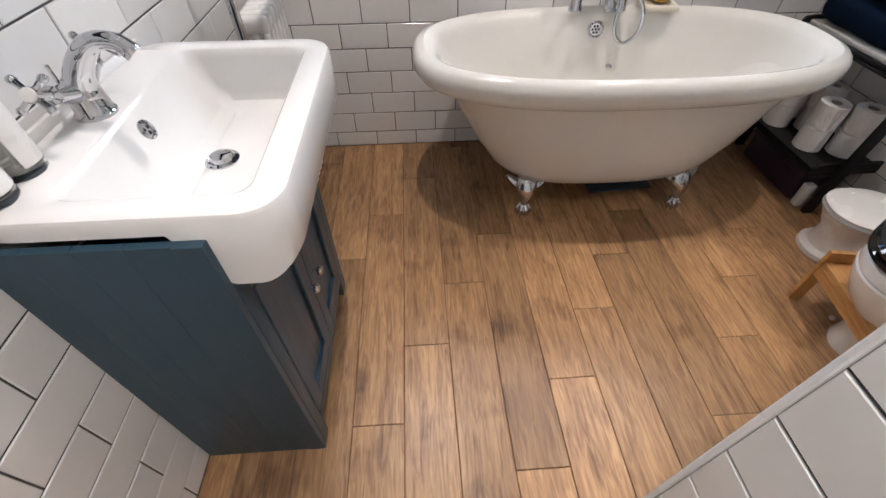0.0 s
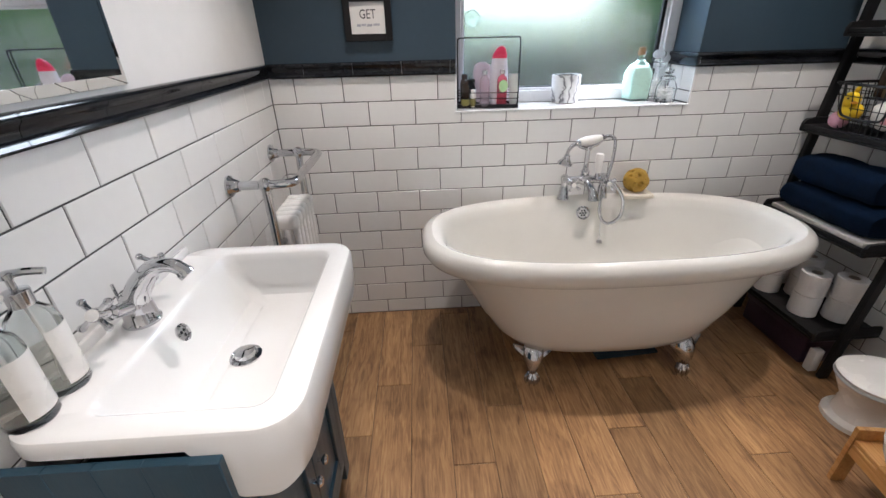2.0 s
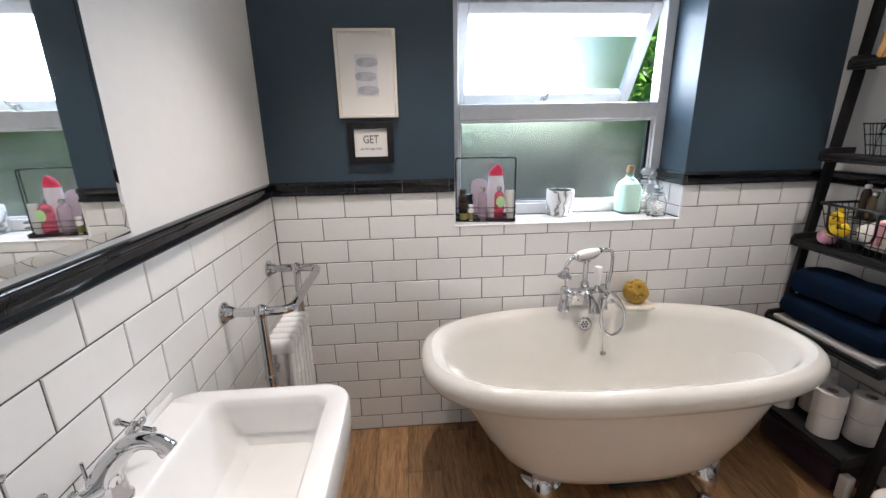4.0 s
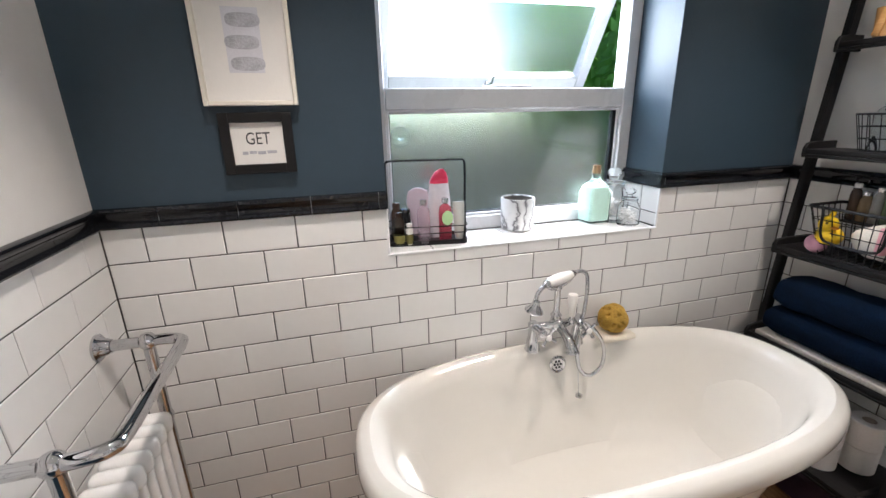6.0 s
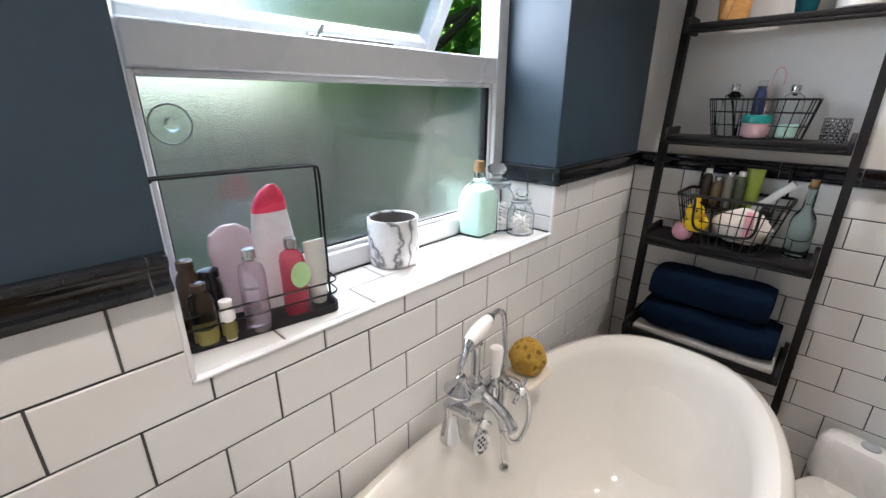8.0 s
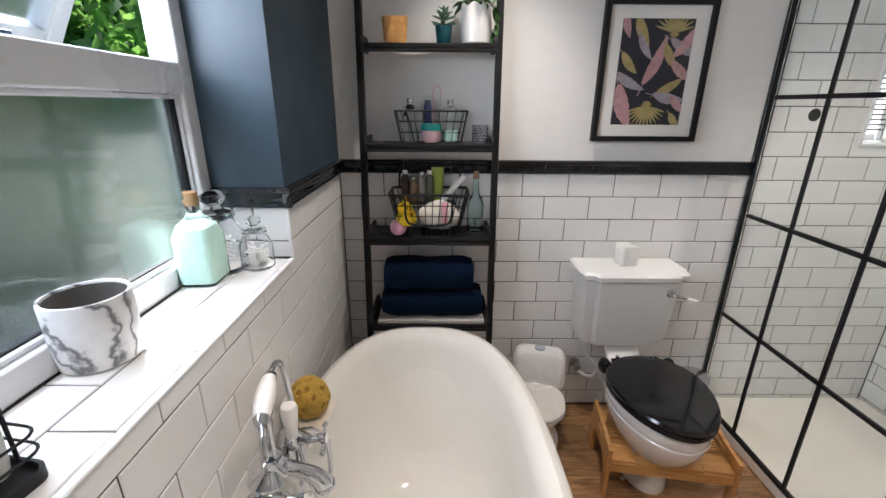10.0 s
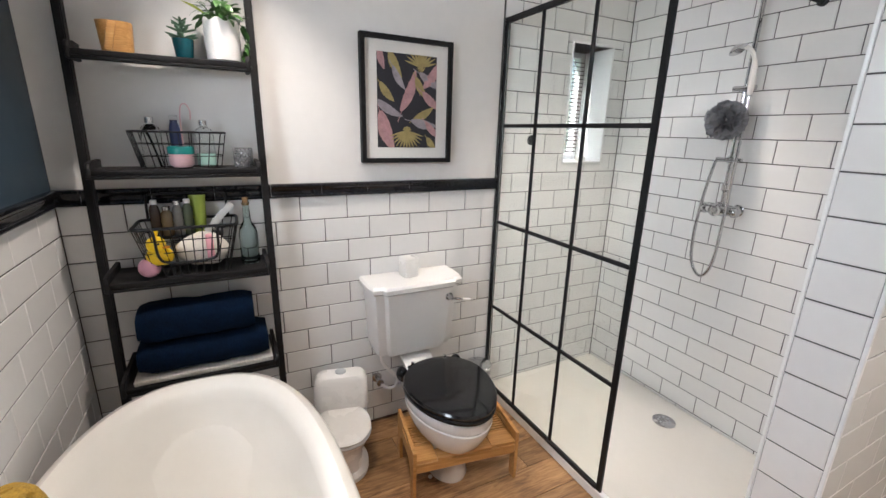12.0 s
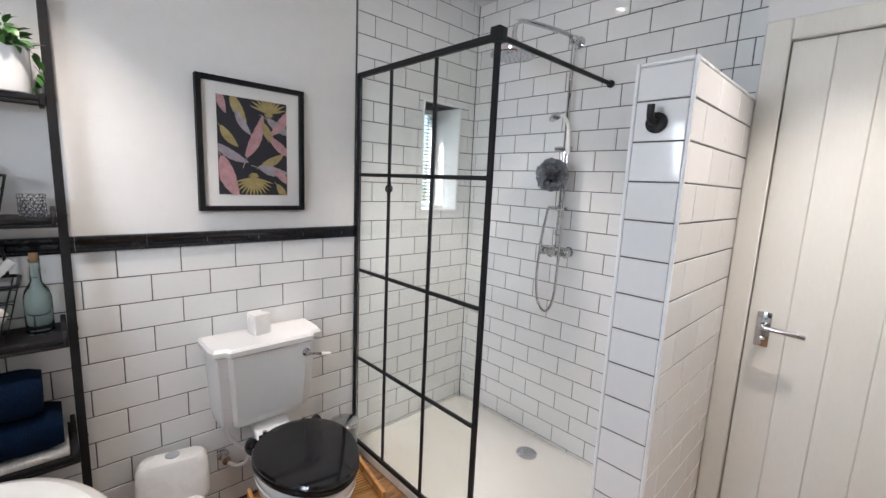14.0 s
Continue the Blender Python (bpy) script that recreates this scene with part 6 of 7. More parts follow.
part("potty_lid", loft([pegg(0.124, 0.106, 0.1905), pegg(0.127, 0.108, 0.200), pegg(0.115, 0.098, 0.209), pegg(0.05, 0.045, 0.213)]), WHITE_PLASTIC, po)
bm = loft([round_rect(0.085, 0.185, -0.100, 0.100, 0.03, 0.02), round_rect(0.085, 0.185, -0.100, 0.100, 0.03, 0.19), round_rect(0.088, 0.182, -0.097, 0.097, 0.03, 0.195)])
part("potty_back", bm, GREY_PLASTIC, po, "grey back panel")
po.scale = (1.12, 1.14, 1.07)
bm = loft([round_rect(0.092, 0.184, -0.108, 0.108, 0.03, 0.196), round_rect(0.088, 0.185, -0.112, 0.112, 0.03, 0.22), round_rect(0.094, 0.184, -0.105, 0.105, 0.03, 0.335), round_rect(0.104, 0.178, -0.092, 0.092, 0.03, 0.354), round_rect(0.12, 0.165, -0.07, 0.07, 0.02, 0.360)])
part("potty_cistern", bm, WHITE_PLASTIC, po)
part("flush_button", lathe([(0.022, 0.3605), (0.022, 0.364), (0.018, 0.367), (0.001, 0.368)], 20, 0.142, 0), GREY_PLASTIC, po)

bn = thing("toilet_brush_holder", (2.415, -1.685, 0), label="grey translucent pedal bin beside the toilet", category="bin")
part("bin_body", lathe([(0.062, 0.0), (0.064, 0.006), (0.072, 0.225), (0.069, 0.225), (0.060, 0.01)], 32), M("smoky_plastic", (0.24, 0.25, 0.26), 0.3), bn)
part("bin_lid", lathe([(0.075, 0.226), (0.075, 0.238), (0.05, 0.252), (0.001, 0.256)], 32), STEEL, bn)

# ---- shower fittings ----
sh = thing("shower_set", (0, 0, 0), label="chrome rain shower with riser, hand shower and valve", category="shower")
RX, RYY = 1.800, D + 0.055
part("riser_pipe", lathe([(0.010, 1.19), (0.010, 2.235)], 14, RX, RYY), CHROME, sh)
arm = smooth_path([(RX, RYY, 2.225), (RX + 0.01, RYY + 0.02, 2.245), (RX + 0.03, RYY + 0.08, 2.255), (RX + 0.085, RYY + 0.24, 2.262), (RX + 0.105, RYY + 0.31, 2.255), (RX + 0.112, RYY + 0.33, 2.225), (RX + 0.113, RYY + 0.333, 2.17)], 6)
part("shower_arm", sweep(arm, 0.0105, 12), CHROME, sh)
part("top_elbow", ball(0.024, (RX, RYY, 2.228)), CHROME, sh)
part("wall_bracket", moved(lathe([(0.030, 0), (0.030, 0.006), (0.014, 0.012), (0.012, 0.055)], 20), pose(RX, D + 0.001, 2.228, -90, 0, 0)), CHROME, sh)
hx, hy = RX + 0.113, RYY + 0.333
hd = part("rain_head", lathe([(0.016, 2.175), (0.018, 2.155), (0.035, 2.145), (0.070, 2.135), (0.098, 2.115), (0.104, 2.100), (0.100, 2.094), (0.001, 2.092)], 40, hx, hy), CHROME, sh, "round chrome rain shower head")
bm = bmesh.new()
for ring_r, k in ((0.02, 6), (0.045, 12), (0.07, 18), (0.09, 24)):
    for i in range(k):
        a = 2 * math.pi * i / k
        join(bm, lathe([(0.0028, 2.089), (0.0032, 2.0925)], 6, hx + ring_r * math.cos(a), hy + ring_r * math.sin(a)))
part("nozzle", bm, GREY_PLASTIC, hd)
vb = part("valve_body", sweep([(RX - 0.055, RYY + 0.015, 1.165), (RX - 0.02, RYY + 0.015, 1.165), (RX + 0.02, RYY + 0.015, 1.165), (RX + 0.055, RYY + 0.015, 1.165)], [0.020, 0.027, 0.027, 0.020], 18), CHROME, sh)
for s in (-1, 1):
    part("valve_knob", moved(lathe([(0.018, 0), (0.026, 0.006), (0.026, 0.022), (0.020, 0.03), (0.001, 0.031)], 20), pose(RX + s * 0.055, RYY + 0.015, 1.165, 0, 90 * s, 0)), CHROME, vb)
    part("valve_inlet", moved(lathe([(0.028, 0), (0.028, 0.006), (0.013, 0.012), (0.013, 0.06)], 18), pose(RX + s * 0.045, D + 0.001, 1.165, -90, 0, 0)), CHROME, vb)
part("valve_front", moved(lathe([(0.026, 0), (0.028, 0.012), (0.020, 0.02), (0.001, 0.022)], 20), pose(RX + 0.005, RYY + 0.035, 1.165, -90, 0, 0)), CHROME, vb)
for zz in (1.27, 1.395):
    part("pipe_collar", lathe([(0.0105, -0.02), (0.017, -0.012), (0.017, 0.012), (0.0105, 0.02)], 16, RX, RYY), CHROME, sh).location.z = zz
part("diverter", sweep([(RX - 0.055, RYY + 0.02, 1.395), (RX + 0.055, RYY + 0.02, 1.395)], [0.010, 0.010], 12), CHROME, sh)
part("handset_slider", sweep([(RX - 0.05, RYY + 0.02, 1.70), (RX + 0.04, RYY + 0.02, 1.70)], 0.012, 12), CHROME, sh)
hsx = RX - 0.045
part("hand_shower", sweep(smooth_path([(hsx, RYY + 0.045, 1.67), (hsx, RYY + 0.05, 1.75), (hsx + 0.002, RYY + 0.055, 1.80), (hsx + 0.012, RYY + 0.075, 1.842), (hsx + 0.035, RYY + 0.105, 1.862)], 6), [0.008, 0.010, 0.012, 0.0125, 0.013, 0.013, 0.013, 0.013, 0.012, 0.012, 0.011, 0.010, 0.009, 0.008, 0.008, 0.008, 0.008, 0.008, 0.008, 0.008, 0.008, 0.008, 0.009, 0.010, 0.012], 12), WHITE_PLASTIC, sh, "white hand shower handle")
part("hand_rose", moved(lathe([(0.012, 0.02), (0.030, 0.006), (0.036, 0.0), (0.030, -0.005)], 24), pose(hsx + 0.045, RYY + 0.11, 1.845, 0, 35, 0)), CHROME, sh)
hose = smooth_path([(hsx, RYY + 0.045, 1.67), (hsx + 0.001, RYY + 0.045, 1.45), (hsx + 0.004, RYY + 0.04, 1.15), (hsx + 0.012, RYY + 0.045, 0.92), (RX + 0.008, RYY + 0.05, 0.842), (RX + 0.065, RYY + 0.045, 0.90), (RX + 0.082, RYY + 0.04, 1.05), (RX + 0.074, RYY + 0.03, 1.25), (RX + 0.058, RYY + 0.02, 1.39)], 14)
part("shower_hose", sweep(hose, [0.0072 + 0.0009 * (i % 2) for i in range(len(hose))], 10), CHROME, sh, "ribbed chrome hose")
bm = bmesh.new()
rnd = random.Random(21)
for i in range(70):
    n_ = 12
    R0 = rnd.uniform(0.040, 0.090)
    arc = rnd.uniform(120, 240)
    a0 = rnd.uniform(0, 360)
    rings = [[], []]
    for k in range(n_ + 1):
        t = radians(a0 + arc * k / n_)
        wv_ = 0.007 * math.sin(k * 2.3 + i)
        for j, rad_ in enumerate((R0 * 0.55, R0)):
            rings[j].append(Vector((rad_ * math.cos(t), rad_ * math.sin(t), wv_ * (1 + j))))
    rib = loft(rings, False, False, False)
    join(bm, rib, pose(0, 0, 0, rnd.uniform(0, 360), rnd.uniform(0, 360), rnd.uniform(0, 360)))
solid("bath_puff", bm, M("grey_netting", (0.30, 0.30, 0.315), 0.8, var=0.3, scale=30), "dark grey mesh bath puff hanging on the shower", "bath puff", (1.815, RYY + 0.075, 1.565))


def hook(at, rx, rz, label):
    t = thing("robe_hook", label=label, category="hook", group="black robe hooks")
    t.matrix_world = pose(*at, rx, 0, rz)
    part("hook_plate", lathe([(0.026, 0.0005), (0.026, 0.007), (0.022, 0.010), (0.001, 0.010)], 24), BLACK_METAL, t)
    part("hook_peg", sweep(smooth_path([(0, 0, 0.008), (0, 0.001, 0.035), (0, 0.014, 0.046), (0, 0.038, 0.047)], 5), 0.009, 10), BLACK_METAL, t)


hook((1.046, PIL[2] + 0.001, 1.672), 90, 180, "matt black robe hook on the partition end")
hook((W - 0.001, -2.0, 1.455), 90, 90, "matt black robe hook on the shower wall")
bm = loft([oval(0.03, 0.016, 0, 24, 2.6), oval(0.032, 0.018, 0.012, 24, 2.6), oval(0.026, 0.013, 0.024, 24, 2.6)])
solid("soap_bar", bm, WHITE_PLASTIC, "white soap bar on the slot window ledge", "soap", (W + 0.06, -2.42, SWIN[2] + 0.001), 70)
bl = thing("window_blind", (0, 0, 0), label="dark slatted blind drawn at the slot window", category="blind")
slat = None
for i in range(24):
    zz = SWIN[2] + 0.05 + i * 0.022
    if slat is None:
        slat = part("slat", moved(box(-0.002, 0.002, SWIN[0] + 0.034, SWIN[1] - 0.034, -0.008, 0.008), pose(0, 0, 0, 0, 78, 0)), M("dark_slat", (0.05, 0.035, 0.03), 0.5), bl)
        slat.location = (W + 0.175, 0, zz)
    else:
        o = new("slat", slat.data)
        o.parent = bl
        o.location = (W + 0.175, 0, zz)

# ---- outside ----
GRASS = M("lawn", (0.035, 0.075, 0.018), 0.9, var=0.4, scale=2.5, bump=0.6, bscale=60)
structure("ground", box(-400, 400, -400, 700, -0.45, -0.30), GRASS, "plain green lawn outside the window")
FENCE = wood_mat("fence_wood", [(0.2, (0.10, 0.08, 0.055)), (0.5, (0.18, 0.145, 0.10)), (0.8, (0.25, 0.21, 0.15))], grain=(20, 20, 1.2), rough=0.8, tone=0.2)
fence = thing("fence", (0, 0, 0), label="weathered brown board fence behind the garden", category="fence", kind="structure")
bmf = box(0, 0.145, 0, 0.022, -0.30, 1.35, 0.003, 1)
fm = mesh_of("fence_board", bmf, False)
fm.materials.append(FENCE)
for i in range(60):
    o = new("fence_board", fm)
    o.parent = fence
    o.location = (-3.2 + 0.15 * i, 5.4 + 0.012 * (i % 2), 0.0)
LEAF = M("tree_leaf", (0.055, 0.125, 0.028), 0.5, var=0.5, scale=3, rand=0.0)
ln, ll = LEAF.node_tree.nodes, LEAF.node_tree.links
tr, mx = ln.new("ShaderNodeBsdfTranslucent"), ln.new("ShaderNodeMixShader")
tr.inputs[0].default_value = (0.26, 0.50, 0.09, 1)
mx.inputs[0].default_value = 0.6
ll.new(ln["Principled BSDF"].outputs[0], mx.inputs[1]), ll.new(tr.outputs[0], mx.inputs[2])
ll.new(mx.outputs[0], ln["Material Output"].inputs[0])
BARK = M("bark", (0.09, 0.065, 0.045), 0.95, var=0.4, scale=9, bump=0.8)


def leafy(n, cx, cy, cz, ax, ay, az, size, seed, gap=0.15):
    """Many small leaves scattered in clumps through an uneven volume."""
    rn = np.random.RandomState(seed)
    pts = []
    while len(pts) < n:
        p = rn.uniform(-1, 1, 3)
        r2 = p @ p
        if r2 < 1 and noise.noise(Vector(p * 2.6) + Vector((seed, 0, 0))) > gap - 0.5 * r2 ** 0.5 * 0.3:
            pts.append(p)
    verts, faces = [], []
    for p in pts:
        c = np.array((cx, cy, cz)) + p * np.array((ax, ay, az))
        u = rn.normal(size=3)
        u /= np.linalg.norm(u)
        v = np.cross(u, rn.normal(size=3))
        v /= np.linalg.norm(v)
        s = size * rn.uniform(0.6, 1.3)
        k = len(verts)
        verts += [tuple(c - u * s), tuple(c + v * s * 0.45), tuple(c + u * s), tuple(c - v * s * 0.45)]
        faces.append((k, k + 1, k + 2, k + 3))
    me = bpy.data.meshes.new("leaves")
    me.from_pydata(verts, [], faces)
    me.materials.append(LEAF)
    return me


def tree(x, y, h, r, seed, label, n=9000):
    t = thing("tree", (x, y, -0.30), label=label, category="tree")
    limbs = sweep(smooth_path([(0, 0, 0), (0.05, 0.02, h * 0.3), (-0.03, 0.04, h * 0.6), (0.04, 0, h * 0.85)], 5), [0.16 - 0.008 * i for i in range(16)], 10)
    rn = random.Random(seed)
    for k in range(7):
        a = k * 0.9 + rn.uniform(0, 0.5)
        zz = h * (0.32 + 0.07 * k)
        join(limbs, sweep(smooth_path([(0, 0, zz), (0.4 * r * math.cos(a), 0.4 * r * math.sin(a), zz + 0.2 * r), (0.8 * r * math.cos(a), 0.8 * r * math.sin(a), zz + 0.45 * r)], 4), [0.06, 0.055, 0.05, 0.045, 0.04, 0.035, 0.03, 0.025, 0.015], 6))
    part("trunk", limbs, BARK, t)
    o = new("crown", leafy(n, 0, 0, h * 0.66, r, r, h * 0.42, 0.10, seed))
    o.parent = t


tree(6.2, 8.0, 6.2, 2.0, 3, "leafy green tree behind the garden fence")
tree(4.8, 3.5, 3.5, 1.9, 8, "broad leafy green tree close to the window", 12000)
tree(6.8, 2.6, 3.6, 1.9, 9, "broad leafy green tree in the garden", 9000)
tree(8.6, 6.8, 5.6, 1.9, 5, "leafy green tree behind the garden fence", 8000)
hedge = new("hedge", leafy(12000, 1.5, 6.3, 0.75, 5.5, 0.55, 1.10, 0.075, 12, -0.4))
tagged(hedge, "dense clipped green hedge behind the fence", "hedge", kind="stuff")


# ---- tiles, rails and planks ----
_tile_cache = {}


def tile_mesh(w, h, mat, key, depth=0.0045, ch=0.0018):
    k = (key, round(w, 4), round(h, 4))
    if k not in _tile_cache:
        bm = loft([[Vector((0, 0, -depth)), Vector((w, 0, -depth)), Vector((w, h, -depth)), Vector((0, h, -depth))],
                   [Vector((0, 0, -ch)), Vector((w, 0, -ch)), Vector((w, h, -ch)), Vector((0, h, -ch))],
                   [Vector((ch, ch, 0)), Vector((w - ch, ch, 0)), Vector((w - ch, h - ch, 0)), Vector((ch, h - ch, 0))]], False, True)
        me = mesh_of("tile", bm, False)
        me.materials.append(mat)
        _tile_cache[k] = me
    return _tile_cache[k]


def notched_tile(x0, x1, z0, z1, xn, zn, right, mat, depth=0.0045, ch=0.0018):
    """A tile with its upper right or upper left corner cut away at xn, zn."""
    def ring(c, h):
        if right:
            q = [(x0 + c, z0 + c), (x1 - c, z0 + c), (x1 - c, zn - c), (xn - c, zn - c), (xn - c, z1 - c), (x0 + c, z1 - c)]
        else:
            q = [(x0 + c, z0 + c), (x1 - c, z0 + c), (x1 - c, z1 - c), (xn + c, z1 - c), (xn + c, zn - c), (x0 + c, zn - c)]
        return [Vector((x - x0, z - z0, h)) for x, z in q]
    me = mesh_of("tile", loft([ring(0, -depth), ring(0, -ch), ring(ch, 0)], False, True), False)
    me.materials.append(mat)
    return me


def piece(name, me, m, parent):
    o = new(name, me)
    o.parent = parent
    o.matrix_basis = m
    return o


def frame_m(o, u, v):
    """A pose with local x along u, y along v and z out of the wall."""
    u, v = Vector(u), Vector(v)
    n = u.cross(v)
    return Matrix.Translation(o) @ Matrix((u, v, n)).transposed().to_4x4()


def lay(parent, origin, u, v, u0, u1, v0, v1, phase, holes=(), half_row=0, base=DADO, px=PX, pz=PZ, mat=None, gap=0.0019):
    """Brick-bond tiles over the area u0..u1, v0..v1 of a plane, cut round holes. Joints of even rows lie at phase."""
    k0, k1 = math.floor((v0 - base) / pz + 1e-6), math.ceil((v1 - base) / pz - 1e-6)
    for k in range(k0, k1):
        a, b = max(base + k * pz, v0), min(base + (k + 1) * pz, v1)
        sh = phase + (px / 2 if (k + half_row) % 2 else 0)
        i0, i1 = math.floor((u0 - sh) / px), math.ceil((u1 - sh) / px)
        for i in range(i0, i1):
            e0, e1 = max(sh + i * px, u0), min(sh + (i + 1) * px, u1)
            corner = [h for h in holes if a + 0.01 < h[2] < b - 0.01 and (e0 + 0.01 < h[0] < e1 - 0.01 or e0 + 0.01 < h[1] < e1 - 0.01)]
            if corner:
                h = corner[0]
                me = notched_tile(e0 + gap, e1 - gap, a + gap, b - gap, h[0] - gap if h[0] > e0 else h[1] + gap, h[2] - gap, h[0] > e0, mat or TILE)
                piece("tile", me, frame_m(Vector(origin) + Vector(u) * (e0 + gap) + Vector(v) * (a + gap), u, v), parent)
                continue
            over = [h for h in holes if h[0] < sh + (i + 1) * px and h[1] > sh + i * px]
            cuts = sorted({a, b, *(z for h in over for z in h[2:] if a < z < b)})
            for za, zb in zip(cuts, cuts[1:]):
                if zb - za < 0.008:
                    continue
                spans = [(max(sh + i * px, u0), min(sh + (i + 1) * px, u1))]
                for h in holes:
                    if h[2] < (za + zb) / 2 < h[3]:
                        spans = [s for p, q in spans for s in ((p, min(q, h[0])), (max(p, h[1]), q))]
                for p, q in spans:
                    if q - p < 0.0045:
                        continue
                    me = tile_mesh(q - p - 2 * gap, zb - za - 2 * gap, mat or TILE, (mat or TILE).name)
                    piece("tile", me, frame_m(Vector(origin) + Vector(u) * (p + gap) + Vector(v) * (za + gap), u, v), parent)


Z = (0, 0, 1)
X_, Y_ = (1, 0, 0), (0, 1, 0)
lay(wall_north, (0, 0, 0), X_, Z, 0, W, 0.0, DADO, 0.0, [(WIN[0], WIN[1], WIN[2], 3)], half_row=0)
# the west wall runs with y, seen from +x
lay(wall_west, (0, 0, 0), Y_, Z, DY + 0.002, 0, 0.0, DADO, -0.698, half_row=1)
lay(wall_east, (W, 0, 0), (0, -1, 0), Z, 0, -SCREEN_Y - 0.012, 0.0, DADO, 0.797, half_row=1)
lay(wall_east, (W, 0, 0), (0, -1, 0), Z, -SCREEN_Y - 0.010, -D, 0.03, CEIL, 1.892, [(-SWIN[1] - 0.001, -SWIN[0] + 0.001, SWIN[2], SWIN[3])], half_row=0, base=DADO - 0.025)
lay(wall_south, (0, D, 0), (-1, 0, 0), Z, -W, -PIL[1], 0.03, CEIL, -1.66, half_row=0, base=DADO - 0.025)
lay(wall_south, (0, D, 0), (-1, 0, 0), Z, -PIL[1], -PIL[0] - 0.003, PIL[3] + 0.004, CEIL, -1.66, half_row=0, base=DADO - 0.025)
lay(partition, (0, PIL[2], 0), (-1, 0, 0), Z, -PIL[1] + 0.008, -PIL[0] - 0.008, 0, PIL[3] - 0.010, -PIL[1] + 0.008, px=0.40, base=DADO + 0.011)
lay(partition, (PIL[0], 0, 0), (0, -1, 0), Z, -PIL[2] + 0.008, -DY - 0.001, 0, PIL[3] - 0.010, 1.88, base=DADO + 0.011)
lay(partition, (PIL[1], 0, 0), Y_, Z, D, PIL[2] - 0.008, 0.04, PIL[3] - 0.010, -1.9)
# white corner trims and top of the partition
bm = bmesh.new()
for cx in (PIL[0] - 0.001, PIL[1] - 0.009):
    box(cx, cx + 0.010, PIL[2] - 0.009, PIL[2] + 0.001, 0.0, PIL[3], 0.003, 2, bm)
box(PIL[0], PIL[1], D + 0.002, PIL[2] - 0.009, PIL[3] - 0.010, PIL[3] - 0.002, 0.002, 1, bm)
box(PIL[0] + 0.009, PIL[1] - 0.009, PIL[2] - 0.009, PIL[2] + 0.001, PIL[3] - 0.010, PIL[3], 0.003, 1, bm)
structure("trim", bm, TRIM, "white plastic tile trim on the partition corners", cat="trim")

# sill tiles and the tiled lower reveals
lay(window_sill, (0, 0, WIN[2]), X_, Y_, WIN[0] + 0.001, WIN[1] - 0.001, 0.012, 0.204, 0.03, base=0.012 + 0.098, px=0.2025, pz=0.098)
structure("trim", box(WIN[0] - 0.004, WIN[1] + 0.002, -0.004, 0.0115, WIN[2] - 0.006, WIN[2] + 0.001, 0.003, 2), TRIM, "white plastic trim along the sill edge", cat="trim")
lay(wall_north, (WIN[1], 0, 0), (0, -1, 0), Z, -0.203, -0.004, WIN[2] + 0.002, DADO, -0.1, half_row=1)
lay(wall_north, (WIN[0], 0, 0), (0, 1, 0), Z, 0.004, 0.203, WIN[2] + 0.002, DADO, 0.1, half_row=1)
bm = bmesh.new()
box(WIN[0] - 0.004, WIN[0] + 0.004, -0.004, 0.006, WIN[2] + 0.001, DADO, 0.003, 2, bm)
box(WIN[1] - 0.004, WIN[1] + 0.004, -0.004, 0.006, WIN[2] + 0.001, DADO, 0.003, 2, bm)
structure("trim", bm, TRIM, "white plastic tile trim on the reveal corners", cat="trim")

# black dado rail
PROF = [(0, 0), (0.013, 0.0005), (0.017, 0.006), (0.015, 0.013), (0.0095, 0.017), (0.0085, 0.026), (0.012, 0.036), (0.018, 0.042), (0.0195, 0.048), (0.017, 0.0545), (0.010, 0.057), (0, 0.057)]
_rail = {}


def rail_mesh(w):
    w = round(w, 4)
    if w not in _rail:
        rings = [[Vector((x, z, n)) for n, z in PROF] for x in (0.0, w)]
        me = mesh_of("rail_tile", loft(rings))
        me.materials.append(BLACK_TILE)
        _rail[w] = me
    return _rail[w]


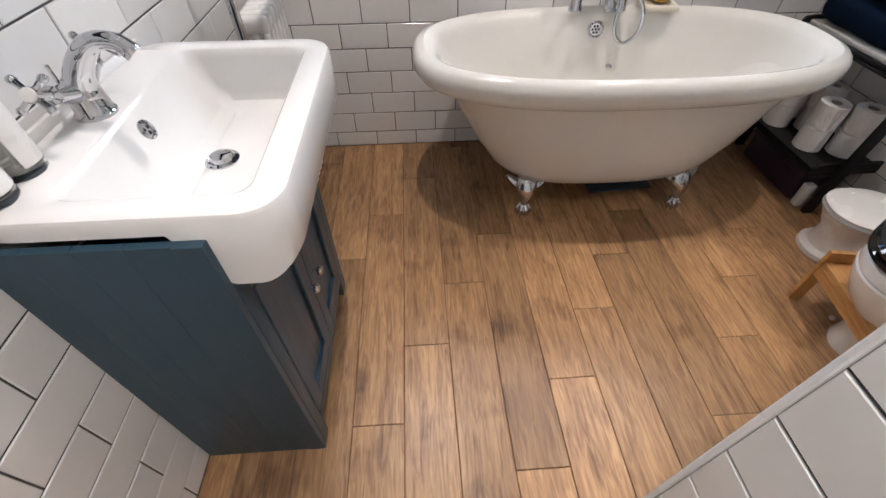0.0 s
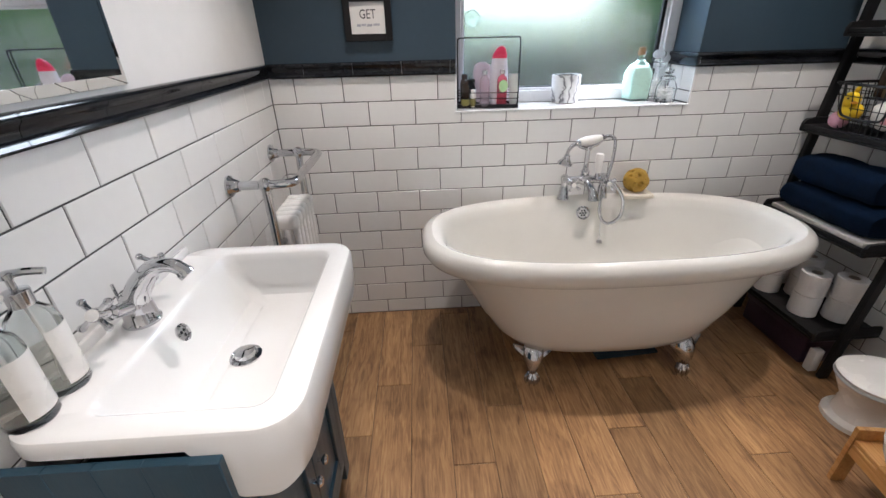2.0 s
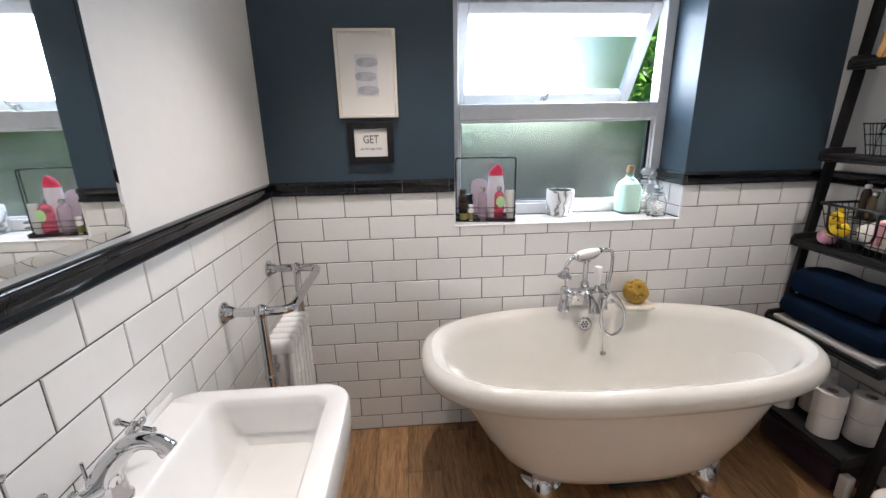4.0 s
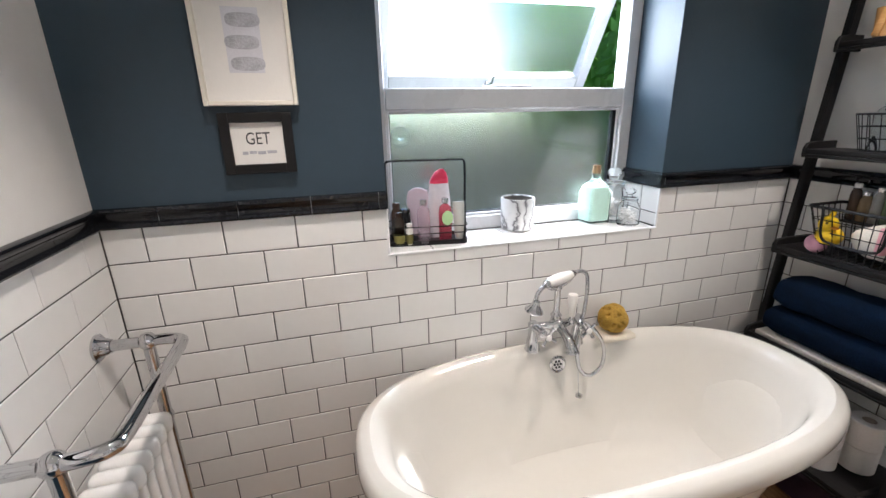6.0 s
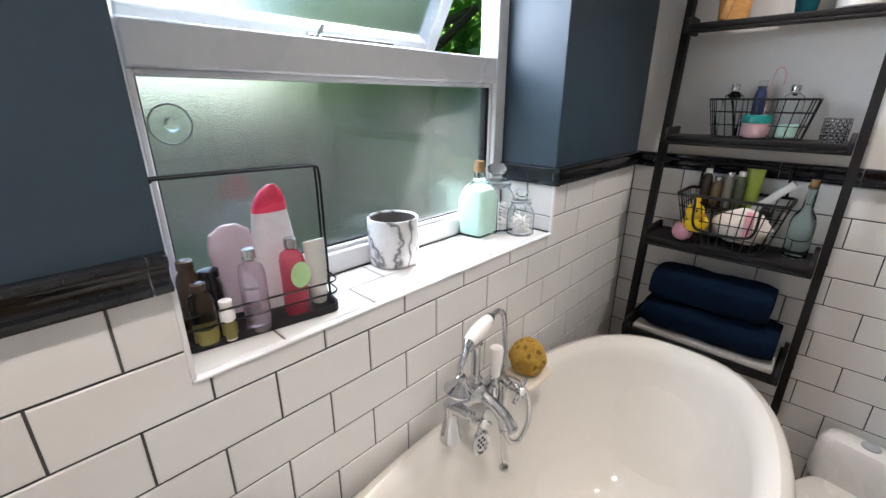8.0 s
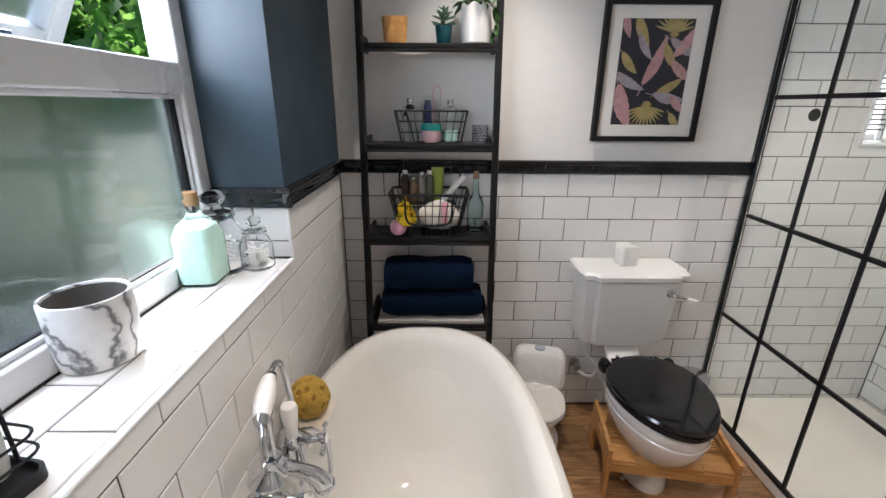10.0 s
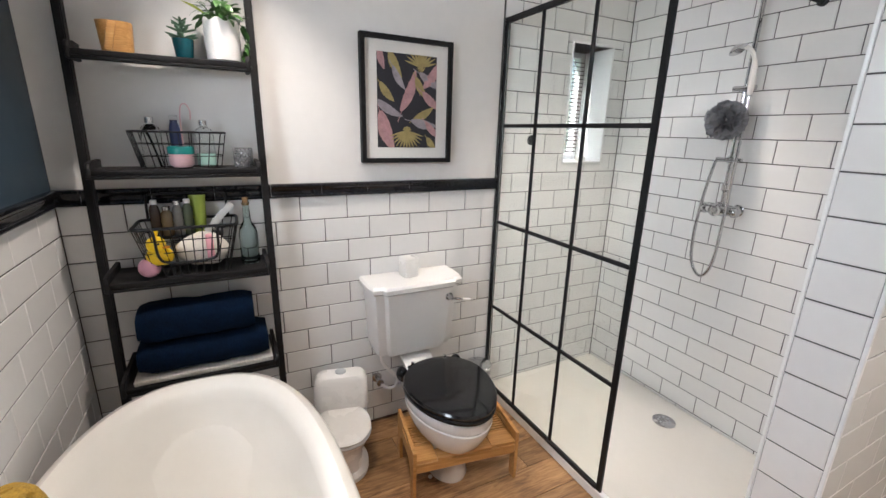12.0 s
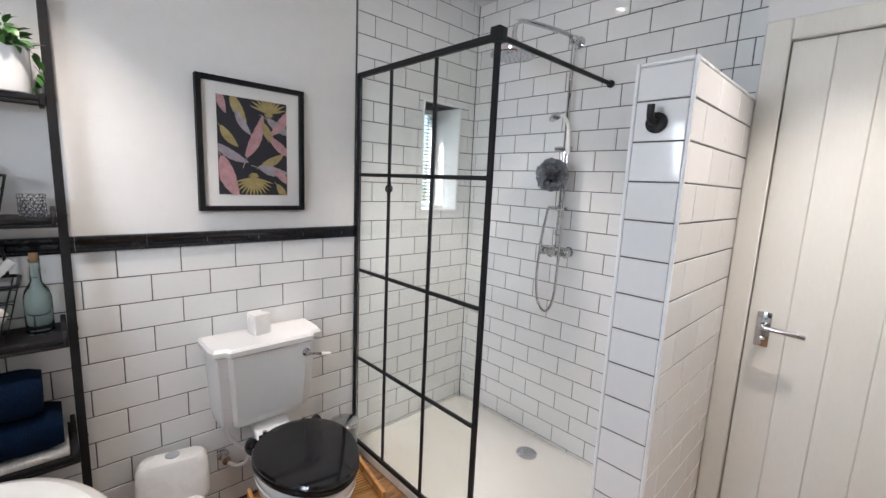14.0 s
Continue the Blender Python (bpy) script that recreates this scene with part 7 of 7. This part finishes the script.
def rail(origin, u, u0, u1, phase, step=0.2035):
    e = structure("dado_rail", box(0, 0.001, 0, 0.001, 0, 0.001), GROUT, "moulded glossy black dado rail tiles", cat="dado rail")
    e.location = Vector(origin) + Vector(u) * (u0 + u1) / 2 + Vector((0, 0, DADO + 0.02)) - frame_m((0, 0, 0), u, Z).to_3x3() @ Vector((0, 0, 0.002))
    i = math.floor((u0 - phase) / step)
    while phase + i * step < u1:
        p, q = max(phase + i * step, u0) + 0.0009, min(phase + (i + 1) * step, u1) - 0.0009
        if q - p > 0.01:
            o = piece("rail_tile", rail_mesh(q - p), Matrix.Translation(-e.location) @ frame_m(Vector(origin) + Vector(u) * p + Vector((0, 0, DADO)), u, Z), e)
        i += 1
    bm = box(0.003, u1 - u0 - 0.003, 0.004, 0.054, -0.003, 0.0072)
    g = part("rail_joint", bm, PALE_GROUT, e)
    g.matrix_basis = Matrix.Translation(-e.location) @ frame_m(Vector(origin) + Vector(u) * u0 + Vector((0, 0, DADO)), u, Z)


PALE_GROUT = M("pale_rail_grout", (0.30, 0.30, 0.30), 0.8, var=0.1)
rail((0, 0, 0), X_, 0.0, WIN[0], 0.152)
rail((0, 0, 0), X_, WIN[1] - 0.017, W, 0.152)
rail((WIN[1], 0, 0), (0, -1, 0), -0.203, 0.018, -0.10)
rail((0, 0, 0), Y_, DY + 0.016, 0, -0.62)
rail((W, 0, 0), (0, -1, 0), 0, -SCREEN_Y - 0.012, 0.89)

# wood-look floor planks, 0.15 x 0.9 m
_pl = {}


def plank(w, h):
    k = (round(w, 4), round(h, 4))
    if k not in _pl:
        c = 0.0016
        bm = loft([[Vector((0, 0, -0.006)), Vector((w, 0, -0.006)), Vector((w, h, -0.006)), Vector((0, h, -0.006))],
                   [Vector((0, 0, -c)), Vector((w, 0, -c)), Vector((w, h, -c)), Vector((0, h, -c))],
                   [Vector((c, c, 0)), Vector((w - c, c, 0)), Vector((w - c, h - c, 0)), Vector((c, h - c, 0))]], False, True)
        _pl[k] = mesh_of("plank", bm, False)
        _pl[k].materials.append(FLOOR_M)
    return _pl[k]


FX1 = W
for i in range(-4, 14):
    a, b = 0.537 + 0.15 * i, 0.687 + 0.15 * i
    a, b = max(a, 0), min(b, FX1)
    if b - a < 0.02:
        continue
    south = DY if a < PIL[0] - 0.01 else (SCREEN_Y - 0.012)
    j0 = -1.208 + 0.253 * i
    ys = sorted({south, 0.0, *(j0 + 0.905 * k for k in range(-6, 7) if south < j0 + 0.905 * k < 0)})
    for p, q in zip(ys, ys[1:]):
        if q - p > 0.02:
            piece("plank", plank(b - a - 0.0022, q - p - 0.0022), Matrix.Translation((a + 0.0011, p + 0.0011, 0)), floor)
structure("trim", box(PIL[0] + 0.002, W - 0.002, SCREEN_Y - 0.016, SCREEN_Y + 0.012, 0.0, 0.045, 0.004, 2), TRIM, "white sealed edge of the shower tray", cat="trim")
